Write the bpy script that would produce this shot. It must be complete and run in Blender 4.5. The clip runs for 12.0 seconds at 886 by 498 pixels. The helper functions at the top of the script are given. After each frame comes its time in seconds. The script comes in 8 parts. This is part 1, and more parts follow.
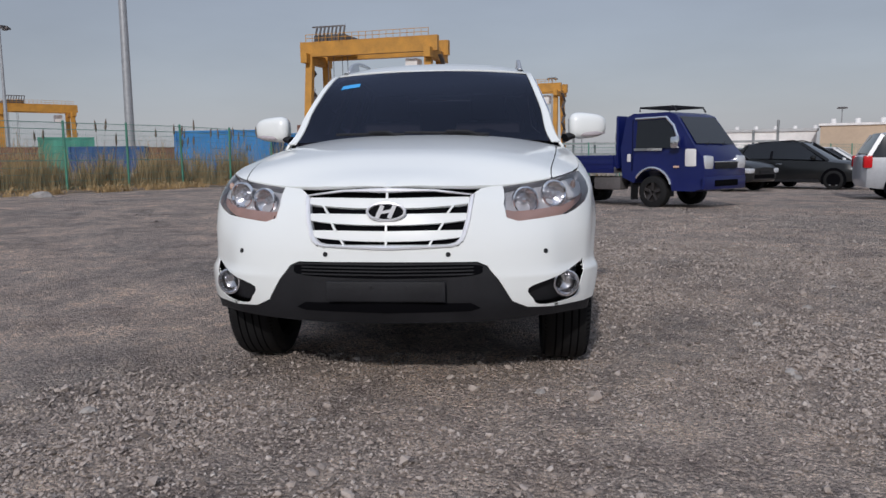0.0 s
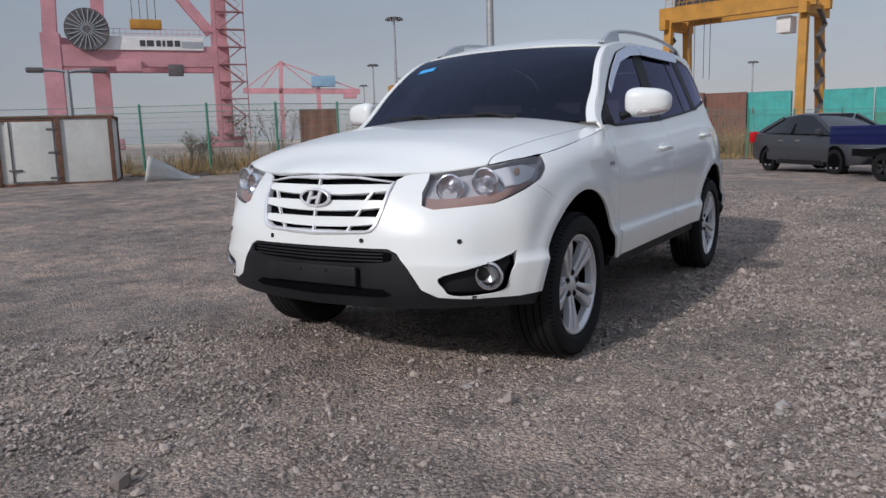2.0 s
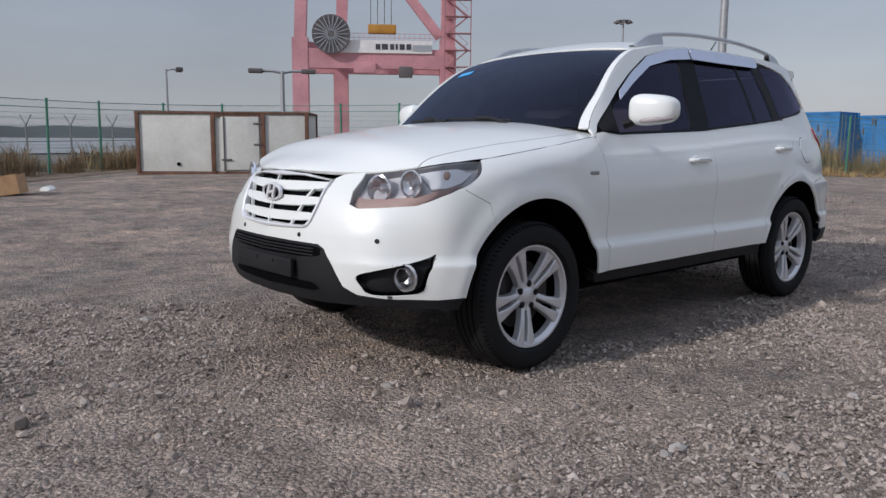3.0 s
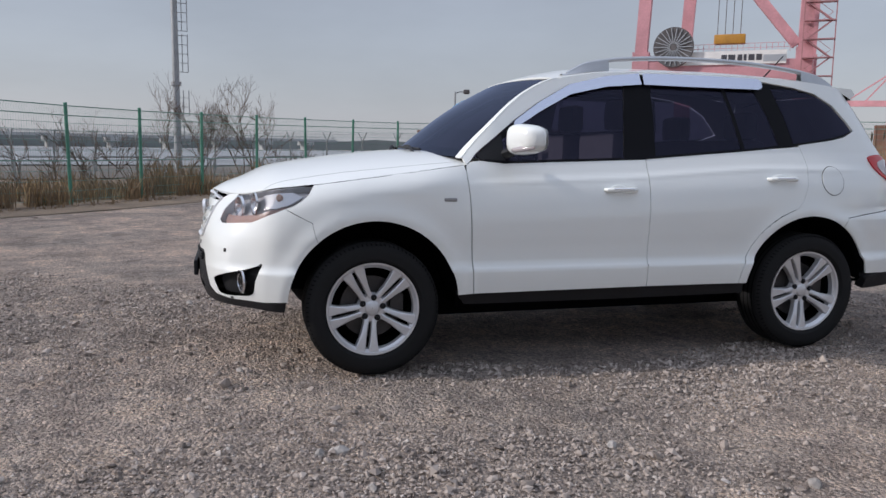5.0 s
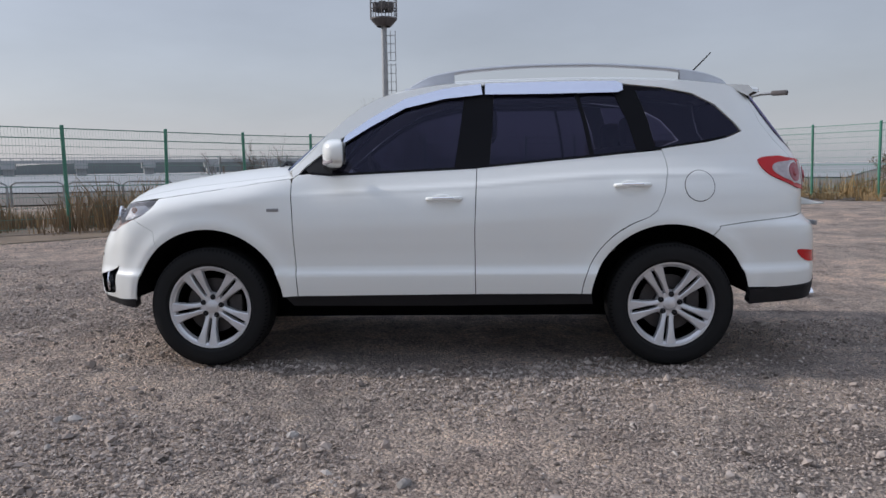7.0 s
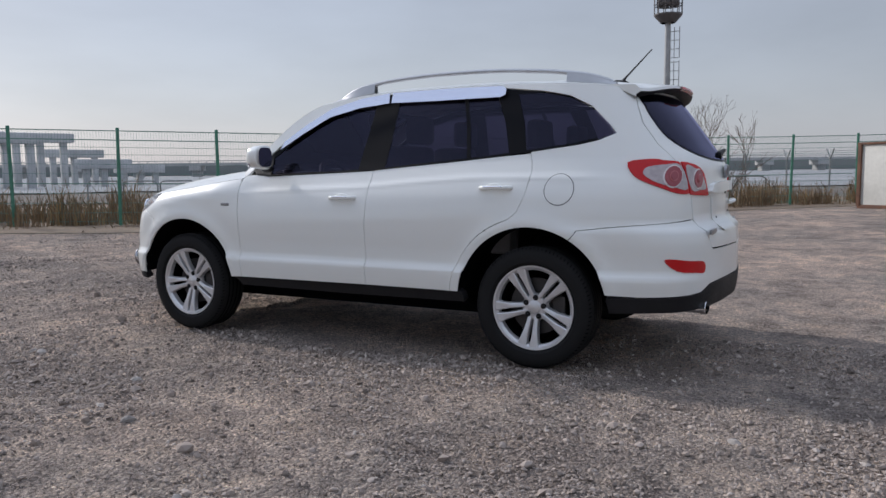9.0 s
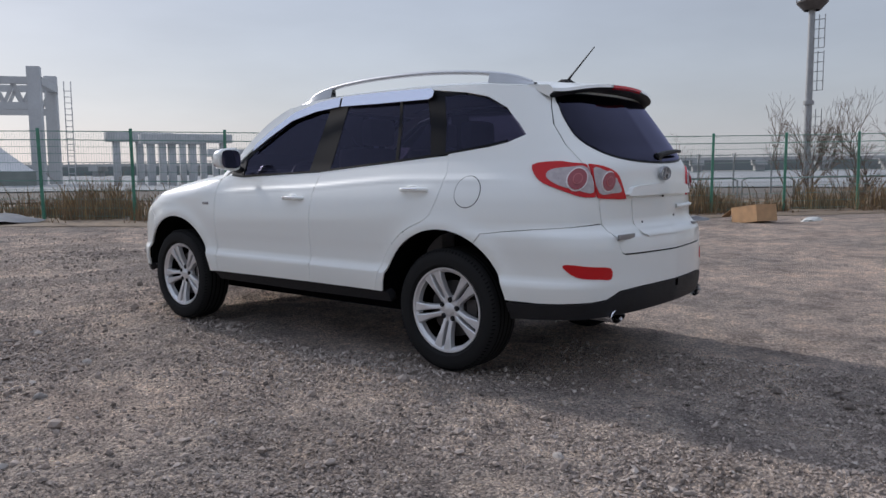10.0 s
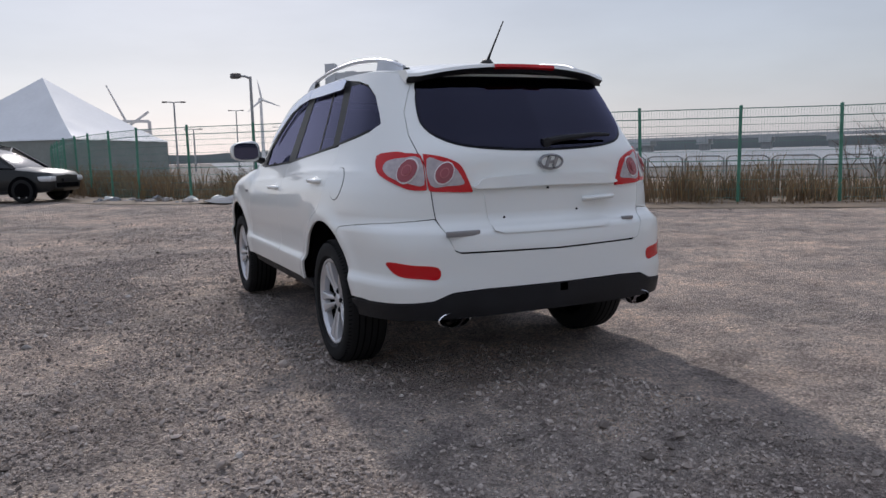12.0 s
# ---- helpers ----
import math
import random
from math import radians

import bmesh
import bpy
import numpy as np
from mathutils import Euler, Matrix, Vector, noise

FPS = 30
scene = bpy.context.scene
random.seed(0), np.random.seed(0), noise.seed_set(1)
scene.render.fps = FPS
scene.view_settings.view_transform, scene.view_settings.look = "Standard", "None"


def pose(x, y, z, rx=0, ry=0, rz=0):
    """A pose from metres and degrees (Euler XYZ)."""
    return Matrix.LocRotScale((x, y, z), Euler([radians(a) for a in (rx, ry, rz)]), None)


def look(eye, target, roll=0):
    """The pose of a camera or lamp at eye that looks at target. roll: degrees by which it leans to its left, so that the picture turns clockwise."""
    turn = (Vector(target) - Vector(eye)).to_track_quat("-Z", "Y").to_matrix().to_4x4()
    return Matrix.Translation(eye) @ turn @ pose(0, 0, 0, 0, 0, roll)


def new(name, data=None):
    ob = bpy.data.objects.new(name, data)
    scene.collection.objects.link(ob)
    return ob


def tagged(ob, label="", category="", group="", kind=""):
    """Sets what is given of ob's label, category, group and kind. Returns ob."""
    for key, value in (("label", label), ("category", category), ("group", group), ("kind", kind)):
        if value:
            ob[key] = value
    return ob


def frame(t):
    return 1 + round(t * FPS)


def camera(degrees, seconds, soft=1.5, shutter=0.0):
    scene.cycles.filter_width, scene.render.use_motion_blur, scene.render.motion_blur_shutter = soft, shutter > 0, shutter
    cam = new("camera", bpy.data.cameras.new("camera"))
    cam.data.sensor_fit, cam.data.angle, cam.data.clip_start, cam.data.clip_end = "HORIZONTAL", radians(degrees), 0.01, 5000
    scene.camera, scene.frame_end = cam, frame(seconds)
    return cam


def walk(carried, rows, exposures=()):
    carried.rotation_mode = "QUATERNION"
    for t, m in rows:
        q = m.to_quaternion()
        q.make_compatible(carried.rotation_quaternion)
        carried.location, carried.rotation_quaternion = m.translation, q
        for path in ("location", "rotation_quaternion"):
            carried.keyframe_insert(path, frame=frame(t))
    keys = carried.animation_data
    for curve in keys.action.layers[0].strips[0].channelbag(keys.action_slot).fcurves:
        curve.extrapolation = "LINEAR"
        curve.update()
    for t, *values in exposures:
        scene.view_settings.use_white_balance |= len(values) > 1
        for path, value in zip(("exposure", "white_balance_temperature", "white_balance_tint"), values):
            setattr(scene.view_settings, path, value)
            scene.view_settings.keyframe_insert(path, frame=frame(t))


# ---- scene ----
cam = camera(60.7, 12.0)
PATH = [
    (0, (0.529, -4.037, 1.069), (0.35, -2.06, 0.826), -0.6),
    (0.5, (0.888, -4.089, 1.115), (0.367, -2.174, 0.866), -2.5),
    (1, (1.265, -3.967, 1.092), (0.577, -2.109, 0.821), -3.2),
    (1.5, (1.735, -3.712, 1.104), (0.946, -1.896, 0.82), -3.4),
    (2, (2.296, -3.438, 1.102), (1.241, -1.765, 0.803), -1.6),
    (2.5, (2.791, -3.026, 1.11), (1.594, -1.454, 0.799), -1.1),
    (2.7, (2.985, -2.876, 1.084), (1.676, -1.394, 0.785), -0.5),
    (4.3, (4.293, -1.439, 1.145), (2.438, -0.745, 0.866), 2.0),
    (4.5, (4.43, -1.231, 1.163), (2.59, -0.498, 0.886), 2.7),
    (5, (4.75, -0.692, 1.182), (2.838, -0.162, 0.926), 0.8),
    (5.5, (4.957, -0.128, 1.166), (3.017, 0.295, 0.928), 1.2),
    (6, (5.135, 0.458, 1.175), (3.163, 0.693, 0.939), 0.2),
    (6.5, (5.224, 1.031, 1.165), (3.237, 1.066, 0.932), -0.2),
    (6.7, (5.259, 1.262, 1.161), (3.271, 1.247, 0.938), -0.4),
    (8.3, (5.2, 3.386, 1.147), (3.359, 2.632, 0.943), -1.6),
    (8.5, (5.146, 3.622, 1.132), (3.341, 2.785, 0.929), -0.9),
    (9, (4.941, 4.248, 1.134), (3.18, 3.321, 0.934), -0.6),
    (9.5, (4.655, 4.847, 1.145), (3.027, 3.7, 0.949), -0.5),
    (10, (4.251, 5.388, 1.143), (2.703, 4.137, 0.942), -0.5),
    (10.5, (3.803, 5.875, 1.182), (2.455, 4.413, 0.971), -0.6),
    (11, (3.294, 6.275, 1.156), (2.073, 4.704, 0.946), -0.9),
    (11.5, (2.738, 6.651, 1.166), (1.738, 4.933, 0.942), -1.5),
    (12, (2.135, 6.886, 1.169), (1.299, 5.085, 0.926), -1.6),
]
EXPOSURES = [(0, -0.2, 6300, 11.5), (1.5, -0.16, 6300, 11.5), (2.5, -0.08, 6330, 11.5), (4.5, 0.16, 6450, 12), (5.5, 0.27, 6450, 12), (8.5, 0.26, 6450, 12), (10.5, 0.18, 6450, 12), (12, 0.18, 6450, 13)]
walk(cam, [(t, look(eye, aim, roll)) for t, eye, aim, roll in PATH], EXPOSURES)

# ---- light ----
SUN_DIR = Vector((0.24, 1.75, -1.0)).normalized()
world = bpy.data.worlds.new("world")
scene.world = world
world.use_nodes = True
wn = world.node_tree.nodes
sky = wn.new("ShaderNodeTexSky")
sky.sky_type = "NISHITA"
sky.sun_disc = False
sky.sun_elevation = math.asin(-SUN_DIR.z)
sky.sun_rotation = math.atan2(-SUN_DIR.x, -SUN_DIR.y)
sky.air_density, sky.dust_density, sky.ozone_density = 1.5, 0.7, 1.5
hue = wn.new("ShaderNodeHueSaturation")
hue.inputs["Saturation"].default_value = 0.5
world.node_tree.links.new(sky.outputs[0], hue.inputs["Color"])
cast = wn.new("ShaderNodeMix")
cast.data_type, cast.blend_type = "RGBA", "MULTIPLY"
cast.inputs["Factor"].default_value = 1.0
cast.inputs["B"].default_value = (0.965, 0.985, 1.10, 1)
world.node_tree.links.new(hue.outputs[0], cast.inputs["A"])
# thin cloud: the unseen sky towards the zenith is brightened to lift shaded sides
up, rise_f, veil = wn.new("ShaderNodeTexCoord"), wn.new("ShaderNodeMapRange"), wn.new("ShaderNodeMix")
split = wn.new("ShaderNodeSeparateXYZ")
world.node_tree.links.new(up.outputs["Generated"], split.inputs[0])
rise_f.interpolation_type = "SMOOTHSTEP"
rise_f.inputs["From Min"].default_value, rise_f.inputs["From Max"].default_value = 0.25, 1.0
rise_f.inputs["To Min"].default_value, rise_f.inputs["To Max"].default_value = 1.0, 2.35
world.node_tree.links.new(split.outputs["Z"], rise_f.inputs["Value"])
veil.data_type, veil.blend_type = "RGBA", "MULTIPLY"
veil.inputs["Factor"].default_value = 1.0
haze = wn.new("ShaderNodeMix")
haze.data_type = "RGBA"
haze.inputs["Factor"].default_value = 0.58
haze.inputs["B"].default_value = (3.6, 4.05, 4.85, 1)
world.node_tree.links.new(cast.outputs["Result"], haze.inputs["A"])
world.node_tree.links.new(haze.outputs["Result"], veil.inputs["A"])
world.node_tree.links.new(rise_f.outputs[0], veil.inputs["B"])
# faint streaks of cloud
streak, soft_n, streaks = wn.new("ShaderNodeMapping"), wn.new("ShaderNodeTexNoise"), wn.new("ShaderNodeMapRange")
streak.inputs["Scale"].default_value = (1.0, 1.3, 4.0)
soft_n.inputs["Scale"].default_value, soft_n.inputs["Detail"].default_value, soft_n.inputs["Roughness"].default_value = 2.2, 6, 0.55
streaks.inputs["From Min"].default_value, streaks.inputs["From Max"].default_value = 0.3, 0.7
streaks.inputs["To Min"].default_value, streaks.inputs["To Max"].default_value = 0.93, 1.07
cloud = wn.new("ShaderNodeMix")
cloud.data_type, cloud.blend_type = "RGBA", "MULTIPLY"
cloud.inputs["Factor"].default_value = 1.0
world.node_tree.links.new(up.outputs["Generated"], streak.inputs["Vector"])
world.node_tree.links.new(streak.outputs[0], soft_n.inputs["Vector"])
world.node_tree.links.new(soft_n.outputs[0], streaks.inputs["Value"])
world.node_tree.links.new(veil.outputs["Result"], cloud.inputs["A"])
world.node_tree.links.new(streaks.outputs[0], cloud.inputs["B"])
world.node_tree.links.new(cloud.outputs["Result"], wn["Background"].inputs[0])
wn["Background"].inputs[1].default_value = 0.088
sun_data = bpy.data.lights.new("sun", "SUN")
sun_data.energy, sun_data.angle, sun_data.color = 2.36, radians(2.2), (1.0, 0.95, 0.90)
sun = new("sun", sun_data)
sun.matrix_world = Matrix.Translation((0, -20, 30)) @ SUN_DIR.to_track_quat("-Z", "Y").to_matrix().to_4x4()


# ---- materials ----
def material(name, colour, rough=0.5, metal=0.0, spec=0.5, vary=0.0, scale=8.0, bump=0.0, bump_scale=40.0, coat=0.0, coords="Object", rand=0.0):
    """A principled material with noise in its colour at two scales and a fine bump."""
    m = bpy.data.materials.new(name)
    m.use_nodes = True
    nt = m.node_tree
    b = nt.nodes["Principled BSDF"]
    b.inputs["Base Color"].default_value = (*colour, 1)
    b.inputs["Roughness"].default_value = rough
    b.inputs["Metallic"].default_value = metal
    b.inputs["Specular IOR Level"].default_value = spec
    b.inputs["Coat Weight"].default_value = coat
    b.inputs["Coat Roughness"].default_value = 0.03
    tc = nt.nodes.new("ShaderNodeTexCoord")
    out = None
    if vary > 0:
        n1, n2 = nt.nodes.new("ShaderNodeTexNoise"), nt.nodes.new("ShaderNodeTexNoise")
        n1.inputs["Scale"].default_value, n2.inputs["Scale"].default_value = scale, scale * 9
        n1.inputs["Detail"].default_value, n2.inputs["Detail"].default_value = 5, 3
        nt.links.new(tc.outputs[coords], n1.inputs["Vector"])
        nt.links.new(tc.outputs[coords], n2.inputs["Vector"])
        mixn = nt.nodes.new("ShaderNodeMath")
        mixn.operation = "MULTIPLY_ADD"
        mixn.inputs[1].default_value = 0.45
        nt.links.new(n2.outputs[0], mixn.inputs[0])
        nt.links.new(n1.outputs[0], mixn.inputs[2])
        ramp = nt.nodes.new("ShaderNodeValToRGB")
        ramp.color_ramp.elements[0].position, ramp.color_ramp.elements[1].position = 0.45, 1.0
        ramp.color_ramp.elements[0].color = (*[max(0, c * (1 - vary)) for c in colour], 1)
        ramp.color_ramp.elements[1].color = (*[min(1, c * (1 + vary)) for c in colour], 1)
        nt.links.new(mixn.outputs[0], ramp.inputs[0])
        out = ramp.outputs[0]
        nt.links.new(out, b.inputs["Base Color"])
        rr = nt.nodes.new("ShaderNodeMapRange")
        rr.inputs["From Min"].default_value, rr.inputs["From Max"].default_value = 0.4, 1.0
        rr.inputs["To Min"].default_value, rr.inputs["To Max"].default_value = max(0.02, rough * 0.85), min(1, rough * 1.15)
        nt.links.new(mixn.outputs[0], rr.inputs["Value"])
        nt.links.new(rr.outputs[0], b.inputs["Roughness"])
    if rand > 0:
        info = nt.nodes.new("ShaderNodeObjectInfo")
        hs = nt.nodes.new("ShaderNodeHueSaturation")
        mr = nt.nodes.new("ShaderNodeMapRange")
        mr.inputs["To Min"].default_value, mr.inputs["To Max"].default_value = 1 - rand, 1 + rand
        nt.links.new(info.outputs["Random"], mr.inputs["Value"])
        nt.links.new(mr.outputs[0], hs.inputs["Value"])
        if out:
            nt.links.new(out, hs.inputs["Color"])
        else:
            hs.inputs["Color"].default_value = (*colour, 1)
        nt.links.new(hs.outputs[0], b.inputs["Base Color"])
    if bump > 0:
        nb, bp = nt.nodes.new("ShaderNodeTexNoise"), nt.nodes.new("ShaderNodeBump")
        nb.inputs["Scale"].default_value, nb.inputs["Detail"].default_value = bump_scale, 6
        nt.links.new(tc.outputs[coords], nb.inputs["Vector"])
        nt.links.new(nb.outputs[0], bp.inputs["Height"])
        bp.inputs["Strength"].default_value, bp.inputs["Distance"].default_value = bump, 0.01
        nt.links.new(bp.outputs[0], b.inputs["Normal"])
    return m


def glass_material(name, tint, gloss=(1.0, 1.0, 1.0), rough=0.02):
    """A tinted pane: clear with a tint, with a Fresnel gloss on it."""
    m = bpy.data.materials.new(name)
    m.use_nodes = True
    nt = m.node_tree
    nt.nodes.clear()
    o, mix = nt.nodes.new("ShaderNodeOutputMaterial"), nt.nodes.new("ShaderNodeMixShader")
    tr, gl, fr = nt.nodes.new("ShaderNodeBsdfTransparent"), nt.nodes.new("ShaderNodeBsdfGlossy"), nt.nodes.new("ShaderNodeFresnel")
    tr.inputs[0].default_value = (*tint, 1)
    gl.inputs[0].default_value = (*gloss, 1)
    gl.inputs["Roughness"].default_value = rough
    fr.inputs[0].default_value = 1.5
    nt.links.new(fr.outputs[0], mix.inputs[0])
    nt.links.new(tr.outputs[0], mix.inputs[1])
    nt.links.new(gl.outputs[0], mix.inputs[2])
    nt.links.new(mix.outputs[0], o.inputs[0])
    return m


WHITE = material("white_paint", (0.80, 0.815, 0.79), 0.3, coat=0.7)
BLACK = material("black_plastic", (0.014, 0.014, 0.016), 0.55, spec=0.25, vary=0.25, scale=6, bump=0.15, bump_scale=500)
GLOSS_BLACK = material("gloss_black_trim", (0.005, 0.005, 0.007), 0.4, spec=0.1)
# Near-black: the shade of openings, wheel wells and undersides is put into this colour.
VOID = material("cavity_shade", (0.004, 0.004, 0.005), 0.95, spec=0.03)
RUBBER = material("tyre_rubber", (0.011, 0.011, 0.0115), 0.8, spec=0.25, vary=0.35, scale=9, bump=0.2, bump_scale=120)
ALLOY = material("alloy", (0.63, 0.63, 0.645), 0.32, metal=0.5, coat=0.3, vary=0.05, scale=12)
DISC = material("brake_iron", (0.06, 0.055, 0.055), 0.5, metal=0.6, vary=0.3, scale=20)
CHROME = material("chrome", (0.82, 0.82, 0.84), 0.08, metal=1.0)
SATIN = material("satin_silver", (0.50, 0.51, 0.53), 0.35, metal=0.7, vary=0.06, scale=10)
VISOR = material("mirror_film_visor", (0.70, 0.74, 0.86), 0.16, metal=0.8)
GLASS = glass_material("tinted_glass", (0.15, 0.145, 0.21), (0.52, 0.52, 0.78))
SCREEN = glass_material("windscreen_glass", (0.075, 0.075, 0.10), (0.50, 0.56, 0.76))
LENS = glass_material("clear_lens", (0.93, 0.93, 0.93))
LAMP_BACK = material("headlamp_housing", (0.50, 0.49, 0.51), 0.3, metal=0.25, vary=0.2, scale=14)
LAMP_LOW = material("headlamp_lower_trim", (0.38, 0.24, 0.21), 0.35, vary=0.15, scale=18)
AMBER = material("amber_plastic", (0.62, 0.40, 0.30), 0.25)
RED = material("red_lens", (0.52, 0.008, 0.012), 0.2, spec=0.3, coat=0.15)
RED_DARK = material("deep_red_lens", (0.30, 0.055, 0.07), 0.25, coat=0.3)
CLEAR_LAMP = material("pale_lamp_plastic", (0.42, 0.37, 0.38), 0.15, coat=0.5, vary=0.2, scale=40)
HEAD_BOWL = material("headlamp_reflector", (0.62, 0.62, 0.65), 0.16, metal=0.85)
BOWL = material("lamp_reflector", (0.80, 0.80, 0.82), 0.3, metal=0.3)
SEAT = material("grey_seat_cloth", (0.20, 0.19, 0.19), 0.85, vary=0.15, scale=12)
STICKER = material("blue_sticker", (0.05, 0.36, 0.75), 0.5)
GREY_BAR = material("badge_grey", (0.30, 0.30, 0.31), 0.3, metal=0.6)


# ---- mesh helpers ----
def part(name, bm, mat, parent=None, label="", smooth=True, location=None):
    """Links a bmesh as one mesh object under parent."""
    me = bpy.data.meshes.new(name)
    bm.to_mesh(me)
    bm.free()
    if smooth:
        me.polygons.foreach_set("use_smooth", [True] * len(me.polygons))
        me.set_sharp_from_angle(angle=radians(38))
    me.materials.append(mat)
    ob = new(name, me)
    ob.parent = parent
    if location is not None:
        ob.location = location
    if label:
        tagged(ob, label)
    return ob


def raw(name, verts, faces, mat, parent=None, label="", smooth=False, normals=None):
    """The same from lists of vertices and faces."""
    me = bpy.data.meshes.new(name)
    me.from_pydata([tuple(v) for v in verts], [], faces)
    me.materials.append(mat)
    if smooth:
        me.polygons.foreach_set("use_smooth", [True] * len(me.polygons))
    if normals is not None:
        me.normals_split_custom_set_from_vertices([tuple(n) for n in normals])
    elif smooth:
        me.set_sharp_from_angle(angle=radians(38))
    me.update()
    ob = new(name, me)
    ob.parent = parent
    if label:
        tagged(ob, label)
    return ob


def box(bm, lo, hi, bevel=0.0, m=None):
    """A box from corner to corner, with bevelled edges."""
    c = [(a + b) / 2 for a, b in zip(lo, hi)]
    d = [abs(b - a) for a, b in zip(lo, hi)]
    g = bmesh.ops.create_cube(bm, size=1, matrix=Matrix.Translation(c) @ Matrix.Diagonal((*d, 1)))
    if bevel:
        bmesh.ops.bevel(bm, geom=list({e for v in g["verts"] for e in v.link_edges}), offset=bevel, segments=2, affect="EDGES", profile=0.6)
    if m is not None:
        vs = [v for v in bm.verts if v.index == -1 or v in g["verts"]] if not bevel else None
        bmesh.ops.transform(bm, matrix=m, verts=list(bm.verts) if vs is None else vs)
    return bm


def rod(bm, a, b, r0, r1=None, seg=8, caps=True):
    """A round bar from a to b."""
    a, b = Vector(a), Vector(b)
    q = (b - a).to_track_quat("Z", "Y").to_matrix().to_4x4()
    bmesh.ops.create_cone(bm, cap_ends=caps, segments=seg, radius1=r0, radius2=r0 if r1 is None else r1, depth=(b - a).length, matrix=Matrix.Translation((a + b) / 2) @ q)
    return bm


def beam(bm, a, b, w, h, up=(0, 0, 1)):
    """A square bar from a to b, w across and h along up."""
    a, b = Vector(a), Vector(b)
    d = (b - a)
    f = d.normalized()
    s = f.cross(Vector(up))
    s = s.normalized() if s.length > 1e-4 else Vector((1, 0, 0))
    u = s.cross(f)
    vs = [bm.verts.new(p + s * (i * w / 2) + u * (j * h / 2)) for p in (a, b) for i, j in ((-1, -1), (1, -1), (1, 1), (-1, 1))]
    for f4 in ((0, 1, 2, 3), (7, 6, 5, 4), (0, 4, 5, 1), (1, 5, 6, 2), (2, 6, 7, 3), (3, 7, 4, 0)):
        bm.faces.new([vs[i] for i in f4])
    return bm


def tube(bm, pts, r, seg=8, flat=1.0):
    """A bar of round (or flattened) section along a line of points; r may be one radius for each point."""
    pts = [Vector(p) for p in pts]
    rings = []
    for i, p in enumerate(pts):
        d = (pts[min(i + 1, len(pts) - 1)] - pts[max(i - 1, 0)]).normalized()
        s = d.cross(Vector((0, 0, 1)))
        s = s.normalized() if s.length > 1e-4 else Vector((1, 0, 0))
        u = s.cross(d)
        rr = r[i] if isinstance(r, (list, tuple)) else r
        rings.append([bm.verts.new(p + s * math.cos(2 * math.pi * k / seg) * rr + u * math.sin(2 * math.pi * k / seg) * rr * flat) for k in range(seg)])
    for a, b in zip(rings, rings[1:]):
        for k in range(seg):
            bm.faces.new((a[k], a[(k + 1) % seg], b[(k + 1) % seg], b[k]))
    bm.faces.new(rings[0][::-1])
    bm.faces.new(rings[-1])
    return bm


def lathe(bm, profile, seg=48, axis="X"):
    """Turns a profile of (along, radius) round an axis."""
    rings = []
    for a, r in profile:
        ring = []
        for k in range(seg):
            c, s = math.cos(2 * math.pi * k / seg) * r, math.sin(2 * math.pi * k / seg) * r
            ring.append(bm.verts.new({"X": (a, c, s), "Y": (s, a, c), "Z": (c, s, a)}[axis]))
        rings.append(ring)
    for a, b in zip(rings, rings[1:]):
        for k in range(seg):
            bm.faces.new((a[k], a[(k + 1) % seg], b[(k + 1) % seg], b[k]))
    return bm


def curve(xs, ys):
    """A smooth line through points (cubic Hermite), held level past its ends."""
    xs, ys = [float(v) for v in xs], [float(v) for v in ys]
    sec = [(b - a) / (d - c) for a, b, c, d in zip(ys, ys[1:], xs, xs[1:])]
    m = [sec[0]] + [0.0 if p * q <= 0 else 2 * p * q / (p + q) for p, q in zip(sec, sec[1:])] + [sec[-1]]
    last = len(xs) - 1

    def f(x):
        x = min(max(x, xs[0]), xs[last])
        i = 0
        while i < last - 1 and x > xs[i + 1]:
            i += 1
        h = xs[i + 1] - xs[i]
        t = (x - xs[i]) / h
        t2, t3 = t * t, t * t * t
        return (2 * t3 - 3 * t2 + 1) * ys[i] + (t3 - 2 * t2 + t) * h * m[i] + (3 * t2 - 2 * t3) * ys[i + 1] + (t3 - t2) * h * m[i + 1]

    return f


def rounded(pts, n=8, closed=True):
    """A closed line through points, smoothed by Catmull-Rom."""
    p = np.array(pts, float)
    out = []
    k = len(p)
    for i in range(k if closed else k - 1):
        a, b, c, d = (p[(i - 1) % k], p[i], p[(i + 1) % k], p[(i + 2) % k]) if closed else (p[max(i - 1, 0)], p[i], p[i + 1], p[min(i + 2, k - 1)])
        for t in np.arange(n) / n:
            out.append(0.5 * (2 * b + (c - a) * t + (2 * a - 5 * b + 4 * c - d) * t**2 + (3 * b - a - 3 * c + d) * t**3))
    if not closed:
        out.append(p[-1])
    return np.array(out)


def dense(pts, step=0.03):
    """The same closed line with points no further apart than step."""
    out = []
    for a, b in zip(pts, list(pts[1:]) + [pts[0]]):
        a, b = np.array(a, float), np.array(b, float)
        n = max(1, int(np.ceil(np.linalg.norm(b - a) / step)))
        out += [a + (b - a) * i / n for i in range(n)]
    return np.array(out)


def clip(poly, axis, value, keep_above):
    out = []
    n = len(poly)
    for i in range(n):
        a, b = poly[i], poly[(i + 1) % n]
        ia, ib = (a[axis] >= value) == keep_above, (b[axis] >= value) == keep_above
        if ia:
            out.append(a)
        if ia != ib:
            t = (value - a[axis]) / (b[axis] - a[axis])
            q = [a[0] + (b[0] - a[0]) * t, a[1] + (b[1] - a[1]) * t]
            q[axis] = value
            out.append(tuple(q))
    return out


